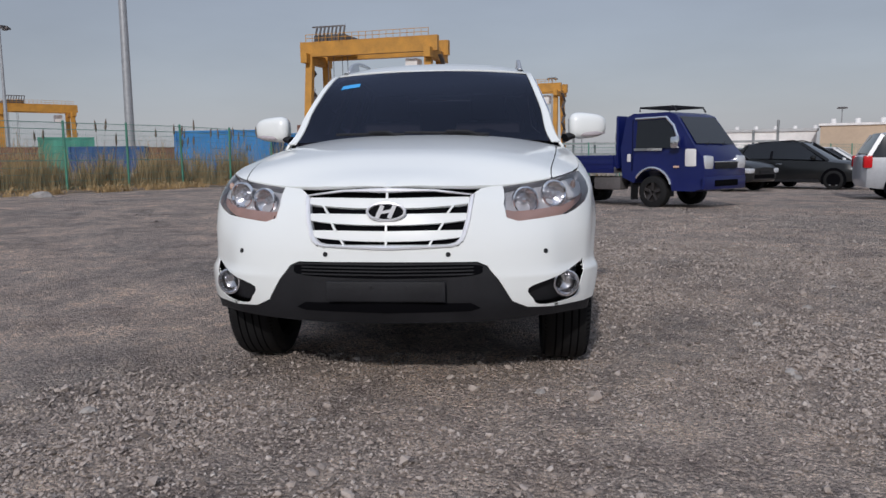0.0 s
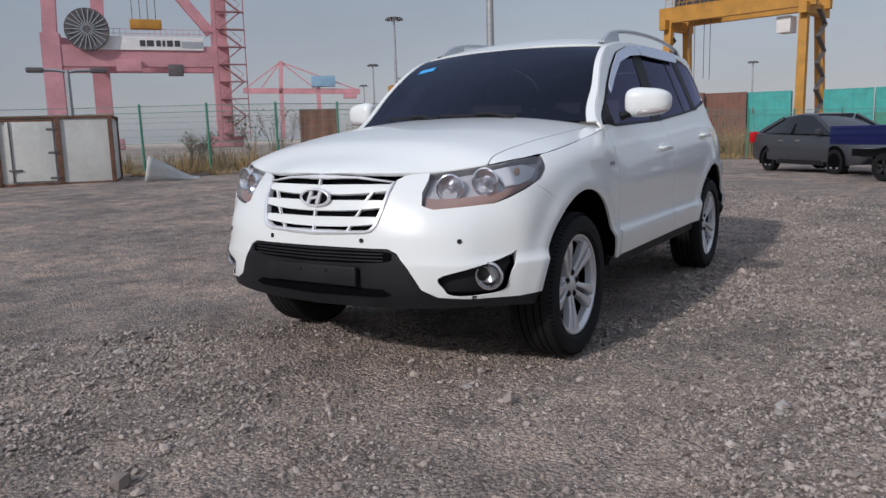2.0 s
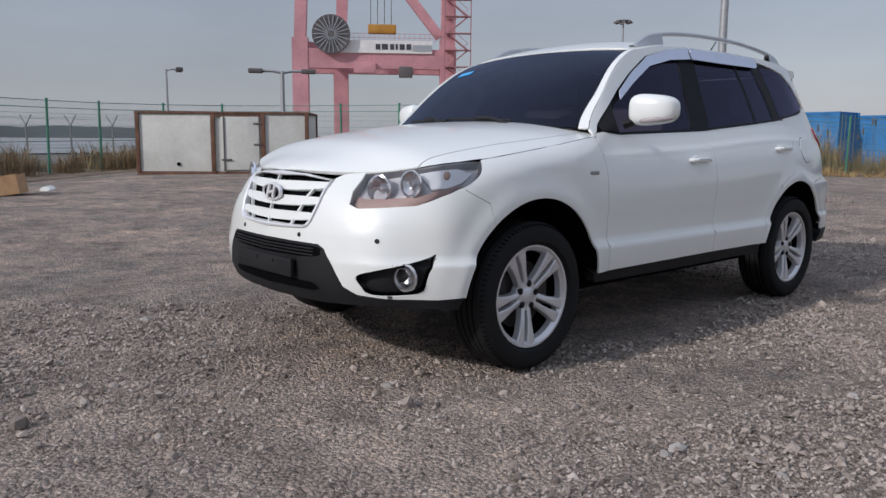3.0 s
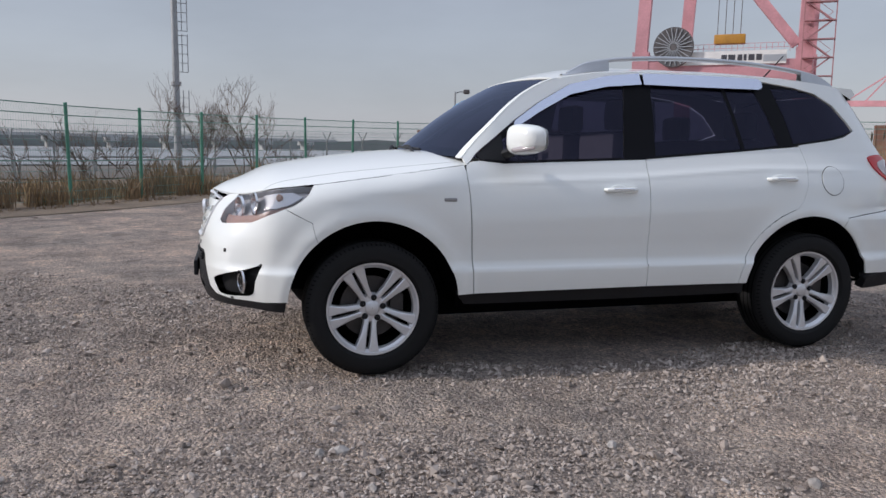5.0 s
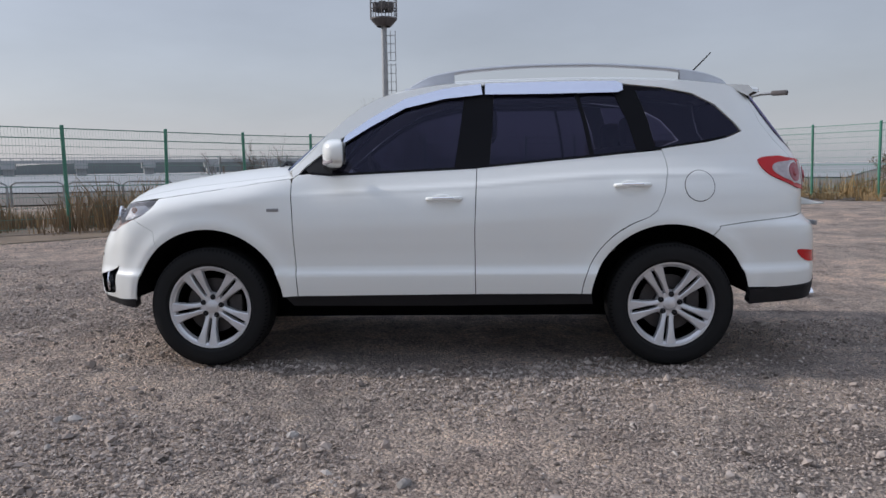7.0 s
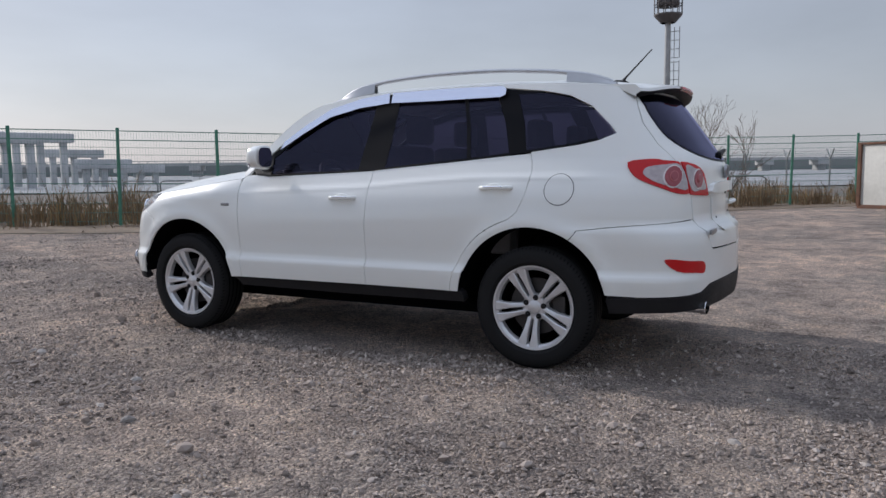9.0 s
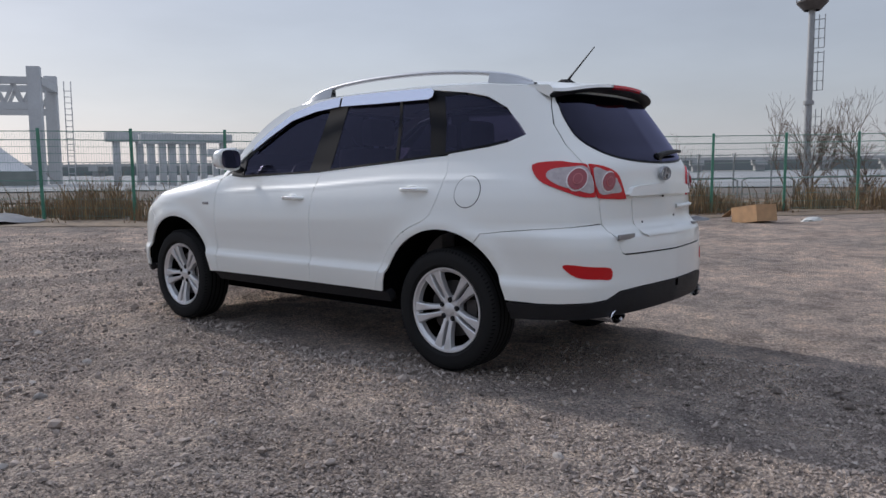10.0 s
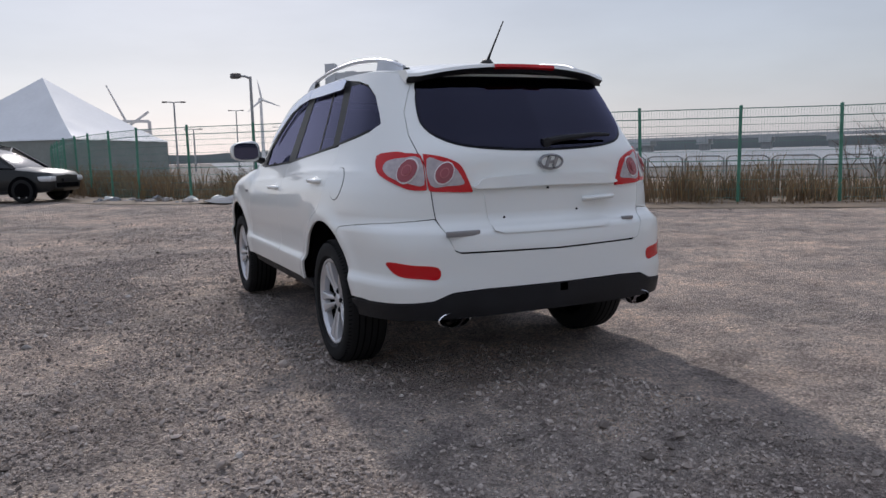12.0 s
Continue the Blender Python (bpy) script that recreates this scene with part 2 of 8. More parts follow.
def inset(poly, d):
    """A closed line moved inwards by d."""
    p = np.array(poly)
    if (p[:, 0] * np.roll(p[:, 1], -1) - np.roll(p[:, 0], -1) * p[:, 1]).sum() < 0:
        p = p[::-1]
    e1, e2 = p - np.roll(p, 1, 0), np.roll(p, -1, 0) - p
    e1 /= np.linalg.norm(e1, axis=1, keepdims=True) + 1e-9
    e2 /= np.linalg.norm(e2, axis=1, keepdims=True) + 1e-9
    n = np.stack([-(e1 + e2)[:, 1], (e1 + e2)[:, 0]], 1)
    n /= np.linalg.norm(n, axis=1, keepdims=True) + 1e-9
    return p + n * d


def skin(name, poly, place, mat, parent, label="", cell=(0.05, 0.04), gap=0.0028, lift=0.0, depth=0.014, mirror=False, edge=True, fill=True):
    """A panel: a closed line in a surface's two parameters, filled on the surface place(a, b) and turned in at its edges."""
    poly = inset(dense(poly), gap)

    def spot(a, b):
        p = np.array(place(a, b))
        da, db = np.array(place(a + 1e-3, b)) - np.array(place(a - 1e-3, b)), np.array(place(a, b + 1e-3)) - np.array(place(a, b - 1e-3))
        n = np.cross(da, db)
        n /= np.linalg.norm(n) + 1e-12
        return p + n * lift, n

    verts, normals, faces, index = [], [], [], {}

    def vert(a, b):
        key = (round(a, 4), round(b, 4))
        if key not in index:
            p, n = spot(a, b)
            index[key] = len(verts)
            verts.append(p)
            normals.append(n)
        return index[key]

    lo, hi = poly.min(0), poly.max(0)
    na, nb = max(1, int(np.ceil((hi[0] - lo[0]) / cell[0]))), max(1, int(np.ceil((hi[1] - lo[1]) / cell[1])))
    ea, eb = np.linspace(lo[0], hi[0], na + 1), np.linspace(lo[1], hi[1], nb + 1)
    whole = [tuple(p) for p in poly]
    for i in range(na if fill else 0):
        col = clip(whole, 0, ea[i], True)
        col = clip(col, 0, ea[i + 1], False) if len(col) > 2 else []
        for j in range(nb):
            if len(col) < 3:
                break
            c = clip(col, 1, eb[j], True)
            c = clip(c, 1, eb[j + 1], False) if len(c) > 2 else []
            ids = [vert(*p) for p in c]
            ids = [v for k, v in enumerate(ids) if v != ids[k - 1]]
            if len(ids) > 2 and len(set(ids)) == len(ids):
                faces.append(ids)
    if edge:
        n0 = len(verts)
        m = len(poly)
        ctr = poly.mean(0)
        for k, q in enumerate(poly):
            p, n = spot(*q)
            t = np.array(place(*poly[(k + 1) % m])) - np.array(place(*poly[k - 1]))
            o = np.cross(t, n)
            o /= np.linalg.norm(o) + 1e-12
            verts += [p, p + n * 0.0 - n * depth]
            normals += [(o + n * 0.5) / np.linalg.norm(o + n * 0.5), o]
        for k in range(m):
            a, b = n0 + 2 * k, n0 + 2 * ((k + 1) % m)
            faces.append([a, a + 1, b + 1, b])
    if mirror:
        verts = [(-v[0], v[1], v[2]) for v in verts]
        normals = [(-n[0], n[1], n[2]) for n in normals]
        faces = [f[::-1] for f in faces]
    return raw(name, verts, faces, mat, parent, label, smooth=True, normals=normals)


# ---- the white car: its surfaces ----
# Plan lines of half the body, from the nose's middle round the side to the tail's middle: low and high.
NOSE_LOW = [(0, -1.015), (0.25, -1.0), (0.49, -0.955), (0.705, -0.862), (0.835, -0.70), (0.912, -0.48), (0.94, -0.24)]
NOSE_HIGH = [(0, -0.925), (0.25, -0.888), (0.49, -0.79), (0.695, -0.66), (0.84, -0.49), (0.918, -0.28), (0.938, -0.06)]
SIDE = [(0.94, 0.2), (0.945, 0.8), (0.945, 1.5), (0.945, 2.1)]
TAIL_LOW = [(0.942, 2.65), (0.93, 3.0), (0.89, 3.3), (0.81, 3.49), (0.63, 3.60), (0.35, 3.66), (0, 3.69)]
TAIL_HIGH = [(0.94, 2.6), (0.92, 2.93), (0.872, 3.21), (0.77, 3.42), (0.61, 3.53), (0.35, 3.585), (0, 3.61)]
TAIL_TOP = [(0.94, 2.5), (0.935, 2.8), (0.89, 3.03), (0.79, 3.15), (0.61, 3.225), (0.35, 3.265), (0, 3.285)]
LOW = NOSE_LOW + SIDE + TAIL_LOW
KNOTS = [0.0]
for (xa, ya), (xb, yb) in zip(LOW, LOW[1:]):
    KNOTS.append(KNOTS[-1] + math.hypot(xb - xa, yb - ya))
S_END = KNOTS[-1]
NIL = [(0, 0)]


def delta(a, b):
    return [(q[0] - p[0], q[1] - p[1]) for p, q in zip(a, b)]


low_x, low_y = curve(KNOTS, [p[0] for p in LOW]), curve(KNOTS, [p[1] for p in LOW])
D_NOSE = delta(NOSE_LOW, NOSE_HIGH) + NIL * 11
D_TAIL = NIL * 11 + delta(TAIL_LOW, TAIL_HIGH)
D_TOP = NIL * 11 + delta(TAIL_HIGH, TAIL_TOP)
nose_x, nose_y = curve(KNOTS, [p[0] for p in D_NOSE]), curve(KNOTS, [p[1] for p in D_NOSE])
tail_x, tail_y = curve(KNOTS, [p[0] for p in D_TAIL]), curve(KNOTS, [p[1] for p in D_TAIL])
top_x, top_y = curve(KNOTS, [p[0] for p in D_TOP]), curve(KNOTS, [p[1] for p in D_TOP])
nose_f = curve([0.3, 0.55, 0.66, 0.72, 0.79, 0.86, 0.95, 1.15], [0, 0, 0.08, 0.18, 0.36, 0.6, 1.0, 1.3])
tail_f = curve([0.3, 0.70, 0.78, 0.80, 0.83, 0.87, 1.2], [0, 0, 0.12, 0.2, 0.75, 1.0, 1.0])
top_f = curve([1.0, 1.15, 1.30, 1.45, 1.62, 1.75], [0, 0.02, 0.30, 0.62, 1.0, 1.25])
chin = curve([0.2, 0.3, 0.36, 0.44, 0.5], [0.16, 0.07, 0.03, 0.004, 0])
side_x = curve([0.2, 0.30, 0.40, 0.46, 0.548, 0.572, 0.60, 0.66, 0.74, 0.86, 0.98, 1.08, 1.2], [-0.06, -0.04, -0.016, -0.004, 0.005, -0.008, -0.016, -0.014, -0.006, 0.0, -0.003, -0.012, -0.02])
shoulder = curve([-0.95, -0.8, -0.65, -0.47, -0.3, -0.1, 0.2, 0.5, 0.75, 1.5, 2.0, 2.4, 3.0, 3.6], [0.94, 0.937, 0.957, 0.985, 1.003, 1.03, 1.07, 1.11, 1.127, 1.155, 1.19, 1.21, 1.21, 1.2])
lean_in = curve([-0.6, -0.34, -0.24, -0.15, -0.07, 0, 0.1], [0, 0.001, 0.010, 0.030, 0.064, 0.092, 0.129])
fender_w = curve([-2, 0.25, 0.7, 5], [1, 1, 0, 0])
nose_w = curve([0, 0.7, 1.3, 9], [1, 1, 0, 0])
tail_w = curve([0, S_END - 1.2, S_END - 0.6, S_END], [0, 0, 1, 1])


def arch_flare(y, z):
    """The lip round the wheel arches stands a little proud."""
    out = 0.0
    for cy in (0.005, 2.685):
        r = math.hypot(y - cy, z - 0.372)
        out += 0.014 * math.exp(-(((r - 0.47) / 0.055) ** 2))
    return out


def ring(s, z):
    """The body's skin: s runs round it from the nose, z is the height."""
    flip = 1
    if s < 0:
        s, flip = -s, -1
    if s > S_END:
        s, flip = 2 * S_END - s, -1
    f, h, t = nose_f(z), tail_f(z), top_f(z)
    x = low_x(s) + f * nose_x(s) + h * tail_x(s) + t * top_x(s)
    y = low_y(s) + f * nose_y(s) + h * tail_y(s) + t * top_y(s) + chin(z) * (nose_w(s) - 0.6 * tail_w(s))
    d = z - shoulder(y)
    w = fender_w(y)
    glass = (0.092 + 0.37 * d) if d > 0 else lean_in(d)
    wing = 0.06 * ((d + 0.1) / 0.1) ** 2 if d > -0.1 else 0
    wing = min(wing, 0.06 + 1.2 * max(d, 0))
    roll = glass * (1 - w) + wing * w
    x = x * (1 - (roll - side_x(z)) / 0.945)
    if 0.3 < y < 3.2 and -0.2 < d < -0.02:
        x += 0.005 * math.exp(-(((d + 0.105) / 0.018) ** 2)) * min(1.0, (y - 0.3) / 0.5) * min(1.0, (3.2 - y) / 0.3)
    if 0.4 < z < 0.95 and x > 0.7:
        x += arch_flare(y, z)
    return flip * x, y, z


def find(f, want, lo, hi, rising=True):
    for _ in range(26):
        mid = (lo + hi) / 2
        if (f(mid) < want) == rising:
            lo = mid
        else:
            hi = mid
    return (lo + hi) / 2


def by_side(y, z):
    return find(lambda s: ring(s, z)[1], y, 0, S_END), z


def by_front(x, z):
    s = find(lambda q: ring(q, z)[0], abs(x), 0, S_END * 0.4)
    return (s if x >= 0 else -s), z


def by_rear(x, z):
    s = find(lambda q: ring(q, z)[0], abs(x), S_END * 0.6, S_END, rising=False)
    return (s if x >= 0 else 2 * S_END - s), z


def side_half(y, z):
    return ring(by_side(y, z)[0], z)[0]


mid_hood = curve([-0.93, -0.85, -0.776, -0.68, -0.46, -0.24, 0.05, 0.3, 0.6], [0.942, 0.985, 1.012, 1.042, 1.092, 1.13, 1.168, 1.19, 1.205])
EDGE_Y = [-0.925, -0.90, -0.87, -0.83, -0.78, -0.70, -0.6, -0.45, -0.3, -0.1, 0.1, 0.3, 0.5, 0.65]
hood_edge = curve(EDGE_Y, [0.02] + [side_half(y, shoulder(y)) for y in EDGE_Y[1:]])


def hood_top(x, y):
    u = min(1.0, abs(x) / hood_edge(y))
    return x, y, shoulder(y) + (mid_hood(y) - shoulder(y)) * (1 - u**2.8)


roof_edge_z = curve([0.9, 1.0, 1.2, 1.4, 1.7, 2.2, 2.7, 3.0, 3.3], [1.55, 1.58, 1.623, 1.65, 1.665, 1.667, 1.652, 1.628, 1.59])
roof_crown = curve([0.9, 1.0, 1.2, 1.4, 1.8, 3.3], [0.036, 0.048, 0.060, 0.064, 0.06, 0.055])
ROOF_Y = [0.95, 1.2, 1.6, 2.2, 2.8, 3.0, 3.1, 3.25]
roof_half = curve(ROOF_Y, [side_half(y, roof_edge_z(y)) for y in ROOF_Y])


def roof_top(x, y):
    u = min(1.0, abs(x) / roof_half(y))
    return x, y, roof_edge_z(y) + roof_crown(y) * (1 - u**2.6)


pillar_y = curve([1.10, 1.16, 1.30, 1.49, 1.58, 1.612, 1.65], [0.45, 0.505, 0.645, 0.86, 1.02, 1.12, 1.25])
screen_mid_y, screen_mid_z = curve([0, 1], [0.315, 1.0]), curve([0, 0.5, 1], [1.165, 1.425, 1.628])


def screen(u, v):
    """The windscreen: u across, from -1 to 1, v up."""
    z_e = 1.15 + (1.608 - 1.15) * v
    y_e = pillar_y(z_e)
    x_e = side_half(y_e, z_e) - 0.004
    return u * x_e, screen_mid_y(v) + (y_e - screen_mid_y(v)) * u * u, screen_mid_z(v) + (z_e - screen_mid_z(v)) * u * u


def arc(cy, a0, a1, n=16, r=0.448, cz=0.374):
    return [by_side(cy + r * math.cos(radians(a0 + (a1 - a0) * i / n)), cz + r * math.sin(radians(a0 + (a1 - a0) * i / n))) for i in range(n + 1)]


def mirrored(pts, centre):
    return pts + [(2 * centre - a, b) for a, b in pts[::-1]]


def top_line(ys, f=lambda y: 0.0):
    return [by_side(y, shoulder(y) + f(y)) for y in ys]


car = new("car")
tagged(car, "white mid-size SUV with tinted windows parked on gravel", "suv")

# near-black underlayer below the skin, painted shade for the joints and openings
shell = arc(0.005, 178, 2, 20, 0.46) + [by_side(0.55, 0.36), by_side(2.2, 0.36)] + arc(2.685, 178, 2, 20, 0.46) + [by_rear(0.7, 0.40), (S_END, 0.42)]
shell += [(S_END, 1.14), by_rear(0.7, 1.14)] + [by_side(y, shoulder(y) - 0.06) for y in (3.2, 2.8, 2.4, 2.0, 1.5, 0.9, 0.5, 0.1, -0.3, -0.5, -0.7)] + [by_front(0.45, 0.90), (0, 0.90), (0, 0.40), by_front(0.6, 0.40)]
for flip in (False, True):
    skin("inner_body", shell, ring, VOID, car, lift=-0.066, mirror=flip, edge=False, cell=(0.09, 0.07))

# front bumper, its black lower part and the openings
grille_line = [by_front(0.372, 0.912), by_front(0.366, 0.86), by_front(0.356, 0.79), by_front(0.340, 0.732), by_front(0.328, 0.710), by_front(0.308, 0.692), by_front(0.275, 0.683), by_front(0.15, 0.678)]
lamp_low = [by_front(0.497, 0.86), by_front(0.51, 0.805), by_front(0.56, 0.788), by_side(-0.70, 0.808), by_side(-0.60, 0.835), by_side(-0.50, 0.862), by_side(-0.40, 0.900), by_side(-0.33, 0.955), by_side(-0.305, 0.995)]
lamp_top = [by_side(-0.36, shoulder(-0.36)), by_side(-0.47, shoulder(-0.47)), by_side(-0.60, shoulder(-0.60)), by_side(-0.70, shoulder(-0.70)), by_front(0.492, 0.936)]
trim_top = [by_side(-0.445, 0.412), by_side(-0.60, 0.405), by_front(0.72, 0.408), by_front(0.60, 0.418), by_front(0.535, 0.45), by_front(0.47, 0.555), by_front(0.43, 0.605), by_front(0.39, 0.624)]
bumper = grille_line[::-1] + [by_front(0.40, 0.930), by_front(0.43, 0.934), by_front(0.492, 0.939)] + lamp_low[:-3] + [by_side(-0.445, 0.883), by_side(-0.315, 0.812)] + arc(0.005, 131, 176) + trim_top
fog = [by_front(0.605, 0.502), by_front(0.70, 0.535), by_front(0.838, 0.59), by_front(0.858, 0.60), by_front(0.850, 0.52), by_front(0.828, 0.445), by_front(0.76, 0.425), by_front(0.655, 0.425), by_front(0.625, 0.455)]
fog_line = [tuple(q) for q in rounded(fog, 3)]


def turn_sign(pts):
    return sum(a[0] * b[1] - b[0] * a[1] for a, b in zip(pts, pts[1:] + pts[:1]))


# the bumper's outline runs in from its lower edge round the fog lamp opening and out again
outer = [(0, 0.676)] + bumper + [(0, 0.626)]
door_in = by_front(0.72, 0.408)
k_in = min(range(len(outer)), key=lambda i: abs(outer[i][0] - door_in[0]) + abs(outer[i][1] - door_in[1]))
hole = fog_line if turn_sign(fog_line) * turn_sign(outer) < 0 else fog_line[::-1]
k_fog = min(range(len(hole)), key=lambda i: math.hypot(hole[i][0] - door_in[0], hole[i][1] - door_in[1]))
hole = hole[k_fog:] + hole[:k_fog + 1]
half = outer[:k_in + 1] + hole + outer[k_in:]
front_bumper = skin("front_bumper", mirrored(half, 0), ring, WHITE, car, cell=(0.022, 0.02), gap=0.0003)
trim = [(0, 0.624)] + [(a, b - 0.002) for a, b in trim_top[::-1]] + [by_side(-0.455, 0.352), by_side(-0.62, 0.362), by_front(0.66, 0.368), by_front(0.4, 0.356), (0, 0.352)]
front_trim = skin("lower_bumper", mirrored(trim, 0), ring, BLACK, car, "matt black plastic lower bumper", depth=0.05)
# Intake and lower slot are near-black sheets on the trim, painted as shaded openings.
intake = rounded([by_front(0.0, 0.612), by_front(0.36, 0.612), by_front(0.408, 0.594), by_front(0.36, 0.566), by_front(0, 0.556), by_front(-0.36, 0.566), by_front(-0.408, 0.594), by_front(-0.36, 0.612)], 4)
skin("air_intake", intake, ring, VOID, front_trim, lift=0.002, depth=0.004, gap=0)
for zz in (0.573, 0.588, 0.602):
    skin("intake_slat", [by_front(-0.37, zz - 0.003), (0, zz - 0.005), by_front(0.37, zz - 0.003), by_front(0.37, zz + 0.003), (0, zz + 0.001), by_front(-0.37, zz + 0.003)], ring, BLACK, front_trim, lift=0.008, depth=0.01, gap=0)
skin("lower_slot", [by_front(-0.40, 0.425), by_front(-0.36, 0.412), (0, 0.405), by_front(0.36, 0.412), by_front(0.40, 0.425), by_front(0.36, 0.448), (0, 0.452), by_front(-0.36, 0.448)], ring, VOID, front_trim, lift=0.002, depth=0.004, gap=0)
plate_bm = box(bmesh.new(), (-0.255, -1.034, 0.460), (0.255, -1.012, 0.546), 0.006)
plate_panel = part("plate_holder", plate_bm, BLACK, front_trim, "blank black number plate holder")
for bx in (-0.06, 0.09):
    part("bolt", rod(bmesh.new(), (bx, -1.033, 0.522), (bx, -1.038, 0.522), 0.008), BLACK, plate_panel)
for px in (0.264, 0.679):
    for sgn in (-1, 1):
        p = Vector(ring(*by_front(sgn * px, 0.657)))
        q = Vector(ring(by_front(sgn * px, 0.657)[0], 0.657 + 0.001)) - p
        nrm = Vector((sgn * px * 0.55, -0.8, 0.12)).normalized()
        part("parking_sensor", rod(bmesh.new(), p - nrm * 0.004, p + nrm * 0.003, 0.0105, seg=16), BLACK, front_bumper)

# fog lamps
for flip in (False, True):
    k = -1 if flip else 1
    cup = skin("fog_recess", fog_line, ring, BLACK, car, "black fog lamp surround", lift=-0.042, depth=-0.038, gap=0.0, mirror=flip, cell=(0.014, 0.014))
    c = Vector((k * 0.770, -0.760, 0.503))
    aim = Vector((k * 0.28, -0.96, 0.0)).normalized()
    m = Matrix.Translation(c) @ aim.to_track_quat("X", "Z").to_matrix().to_4x4()
    bm = lathe(bmesh.new(), [(0.012, 0.062), (0.022, 0.060), (0.024, 0.053), (0.006, 0.049), (-0.01, 0.03), (-0.02, 0.002)], 28)
    bmesh.ops.transform(bm, matrix=m, verts=bm.verts)
    lamp = part("fog_lamp", bm, HEAD_BOWL, car, "round fog lamp with clear lens")
    bm = lathe(bmesh.new(), [(0.010, 0.049), (0.022, 0.040), (0.028, 0.02), (0.030, 0.001)], 28)
    bmesh.ops.transform(bm, matrix=m, verts=bm.verts)
    part("lens", bm, LENS, lamp)

# grille: frame, four slots shaded by a near-black painted backing behind white slats, struts
g_out = [(0, 0.938), by_front(0.2, 0.934), by_front(0.372, 0.912)] + grille_line[1:] + [(0, 0.674)]
backing = mirrored(g_out, 0)
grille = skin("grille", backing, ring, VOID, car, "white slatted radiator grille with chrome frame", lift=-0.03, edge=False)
loop = dense(backing, 0.02)
rim_pts = inset(loop, 0.010)
bm = bmesh.new()
ring_v = []
for (a, b) in rim_pts:
    p = Vector(ring(a, b))
    ring_v.append(p)
cent = sum(ring_v, Vector()) / len(ring_v)
rows = []
for p in ring_v:
    inw = (cent - p)
    inw.y = 0
    inw.normalize()
    rows.append([bm.verts.new(p + inw * o + Vector((0, d, 0))) for o, d in ((-0.010, 0.004), (-0.006, -0.008), (0.004, -0.010), (0.011, -0.004), (0.013, 0.025))])
for i in range(len(rows)):
    for j in range(4):
        bm.faces.new((rows[i][j], rows[i][j + 1], rows[(i + 1) % len(rows)][j + 1], rows[(i + 1) % len(rows)][j]))
part("grille_frame", bm, BOWL, grille, "chrome grille frame")
SLATS = ((0.884, 0.043, 0.350), (0.815, 0.046, 0.345), (0.745, 0.044, 0.33), (0.693, 0.022, 0.30))
for zc, hgt, half_w in SLATS:
    top, bot = [], []
    for i in range(25):
        x = -half_w + 2 * half_w * i / 24
        sag = -0.010 * (1 - (x / half_w) ** 2)
        e = 0.62 + 0.38 * (1 - abs(x / half_w) ** 3)
        top.append(by_front(x, zc + sag + hgt / 2 * e))
        bot.append(by_front(x, zc + sag - hgt / 2 * e))
    skin("slat", bot + top[::-1], ring, WHITE, grille, lift=-0.004, depth=0.03, gap=0, cell=(0.04, 0.05))
for zt, zb2, xs in ((0.926, 0.896, (0,)), (0.864, 0.832, (-0.285, 0.285)), (0.794, 0.762, (-0.245, 0, 0.245)), (0.724, 0.696, (-0.2, 0, 0.2))):
    for x in xs:
        lean = 0.1 * x
        a, b = Vector(ring(*by_front(x, zt))), Vector(ring(*by_front(x - lean, zb2 - 0.008)))
        part("strut", beam(bmesh.new(), a + Vector((0, 0.008, 0)), b + Vector((0, 0.008, 0)), 0.009, 0.014, (0, 1, 0)), WHITE, grille)


def badge(parent, at, w, h, m=None, ground=None, metal=None):
    """An oval emblem: a bright rim, a dark field and one slanted bright bar."""
    rim = bmesh.new()
    n, rows = 40, []
    for i in range(n):
        a = 2 * math.pi * i / n
        c, s = math.cos(a), math.sin(a)
        rows.append([rim.verts.new((c * (w - o), d, s * (h - o))) for o, d in ((0, 0.006), (0.002, -0.008), (0.008, -0.010), (0.013, -0.004))])
    for i in range(n):
        for j in range(3):
            rim.faces.new((rows[i][j], rows[i][j + 1], rows[(i + 1) % n][j + 1], rows[(i + 1) % n][j]))
    field = bmesh.new()
    field.faces.new([field.verts.new((math.cos(2 * math.pi * i / n) * (w - 0.008), -0.001, math.sin(2 * math.pi * i / n) * (h - 0.008))) for i in range(n)])
    bar = bmesh.new()
    for dx in (-0.3, 0.3):
        beam(bar, (w * dx - w * 0.15, -0.006, -h * 0.62), (w * dx + w * 0.15, -0.006, h * 0.62), 0.012, w * 0.2, (1, 0, 0))
    beam(bar, (-w * 0.32, -0.006, -h * 0.1), (w * 0.32, -0.006, h * 0.12), 0.011, h * 0.28, (0, 0, 1))
    for b in (rim, field, bar):
        bmesh.ops.transform(b, matrix=Matrix.Translation(at) @ (m or Matrix()), verts=b.verts)
    ob = part("emblem", rim, metal or CHROME, parent, "oval chrome emblem")
    part("field", field, ground or GLOSS_BLACK, ob)
    part("bar", bar, metal or CHROME, ob)


badge(grille, (0, -0.975, 0.838), 0.087, 0.044, None, None, BOWL)

# hood, fenders
Y_CUT = [-0.58, -0.54, -0.47, -0.36, -0.2, 0.0, 0.2, 0.36, 0.46, 0.52]
cut_x = curve(Y_CUT, [hood_edge(-0.58) - 0.004, 0.712, 0.715, 0.728, 0.745, 0.762, 0.776, 0.785, 0.785, 0.76])
hood_half = [(0, -0.93)] + [(hood_edge(y) - 0.003, y) for y in (-0.915, -0.90, -0.885, -0.86, -0.83, -0.79, -0.74, -0.69, -0.63)] + [(cut_x(y), y) for y in Y_CUT] + [(0.68, 0.49), (0.5, 0.42), (0.25, 0.36), (0, 0.34)]
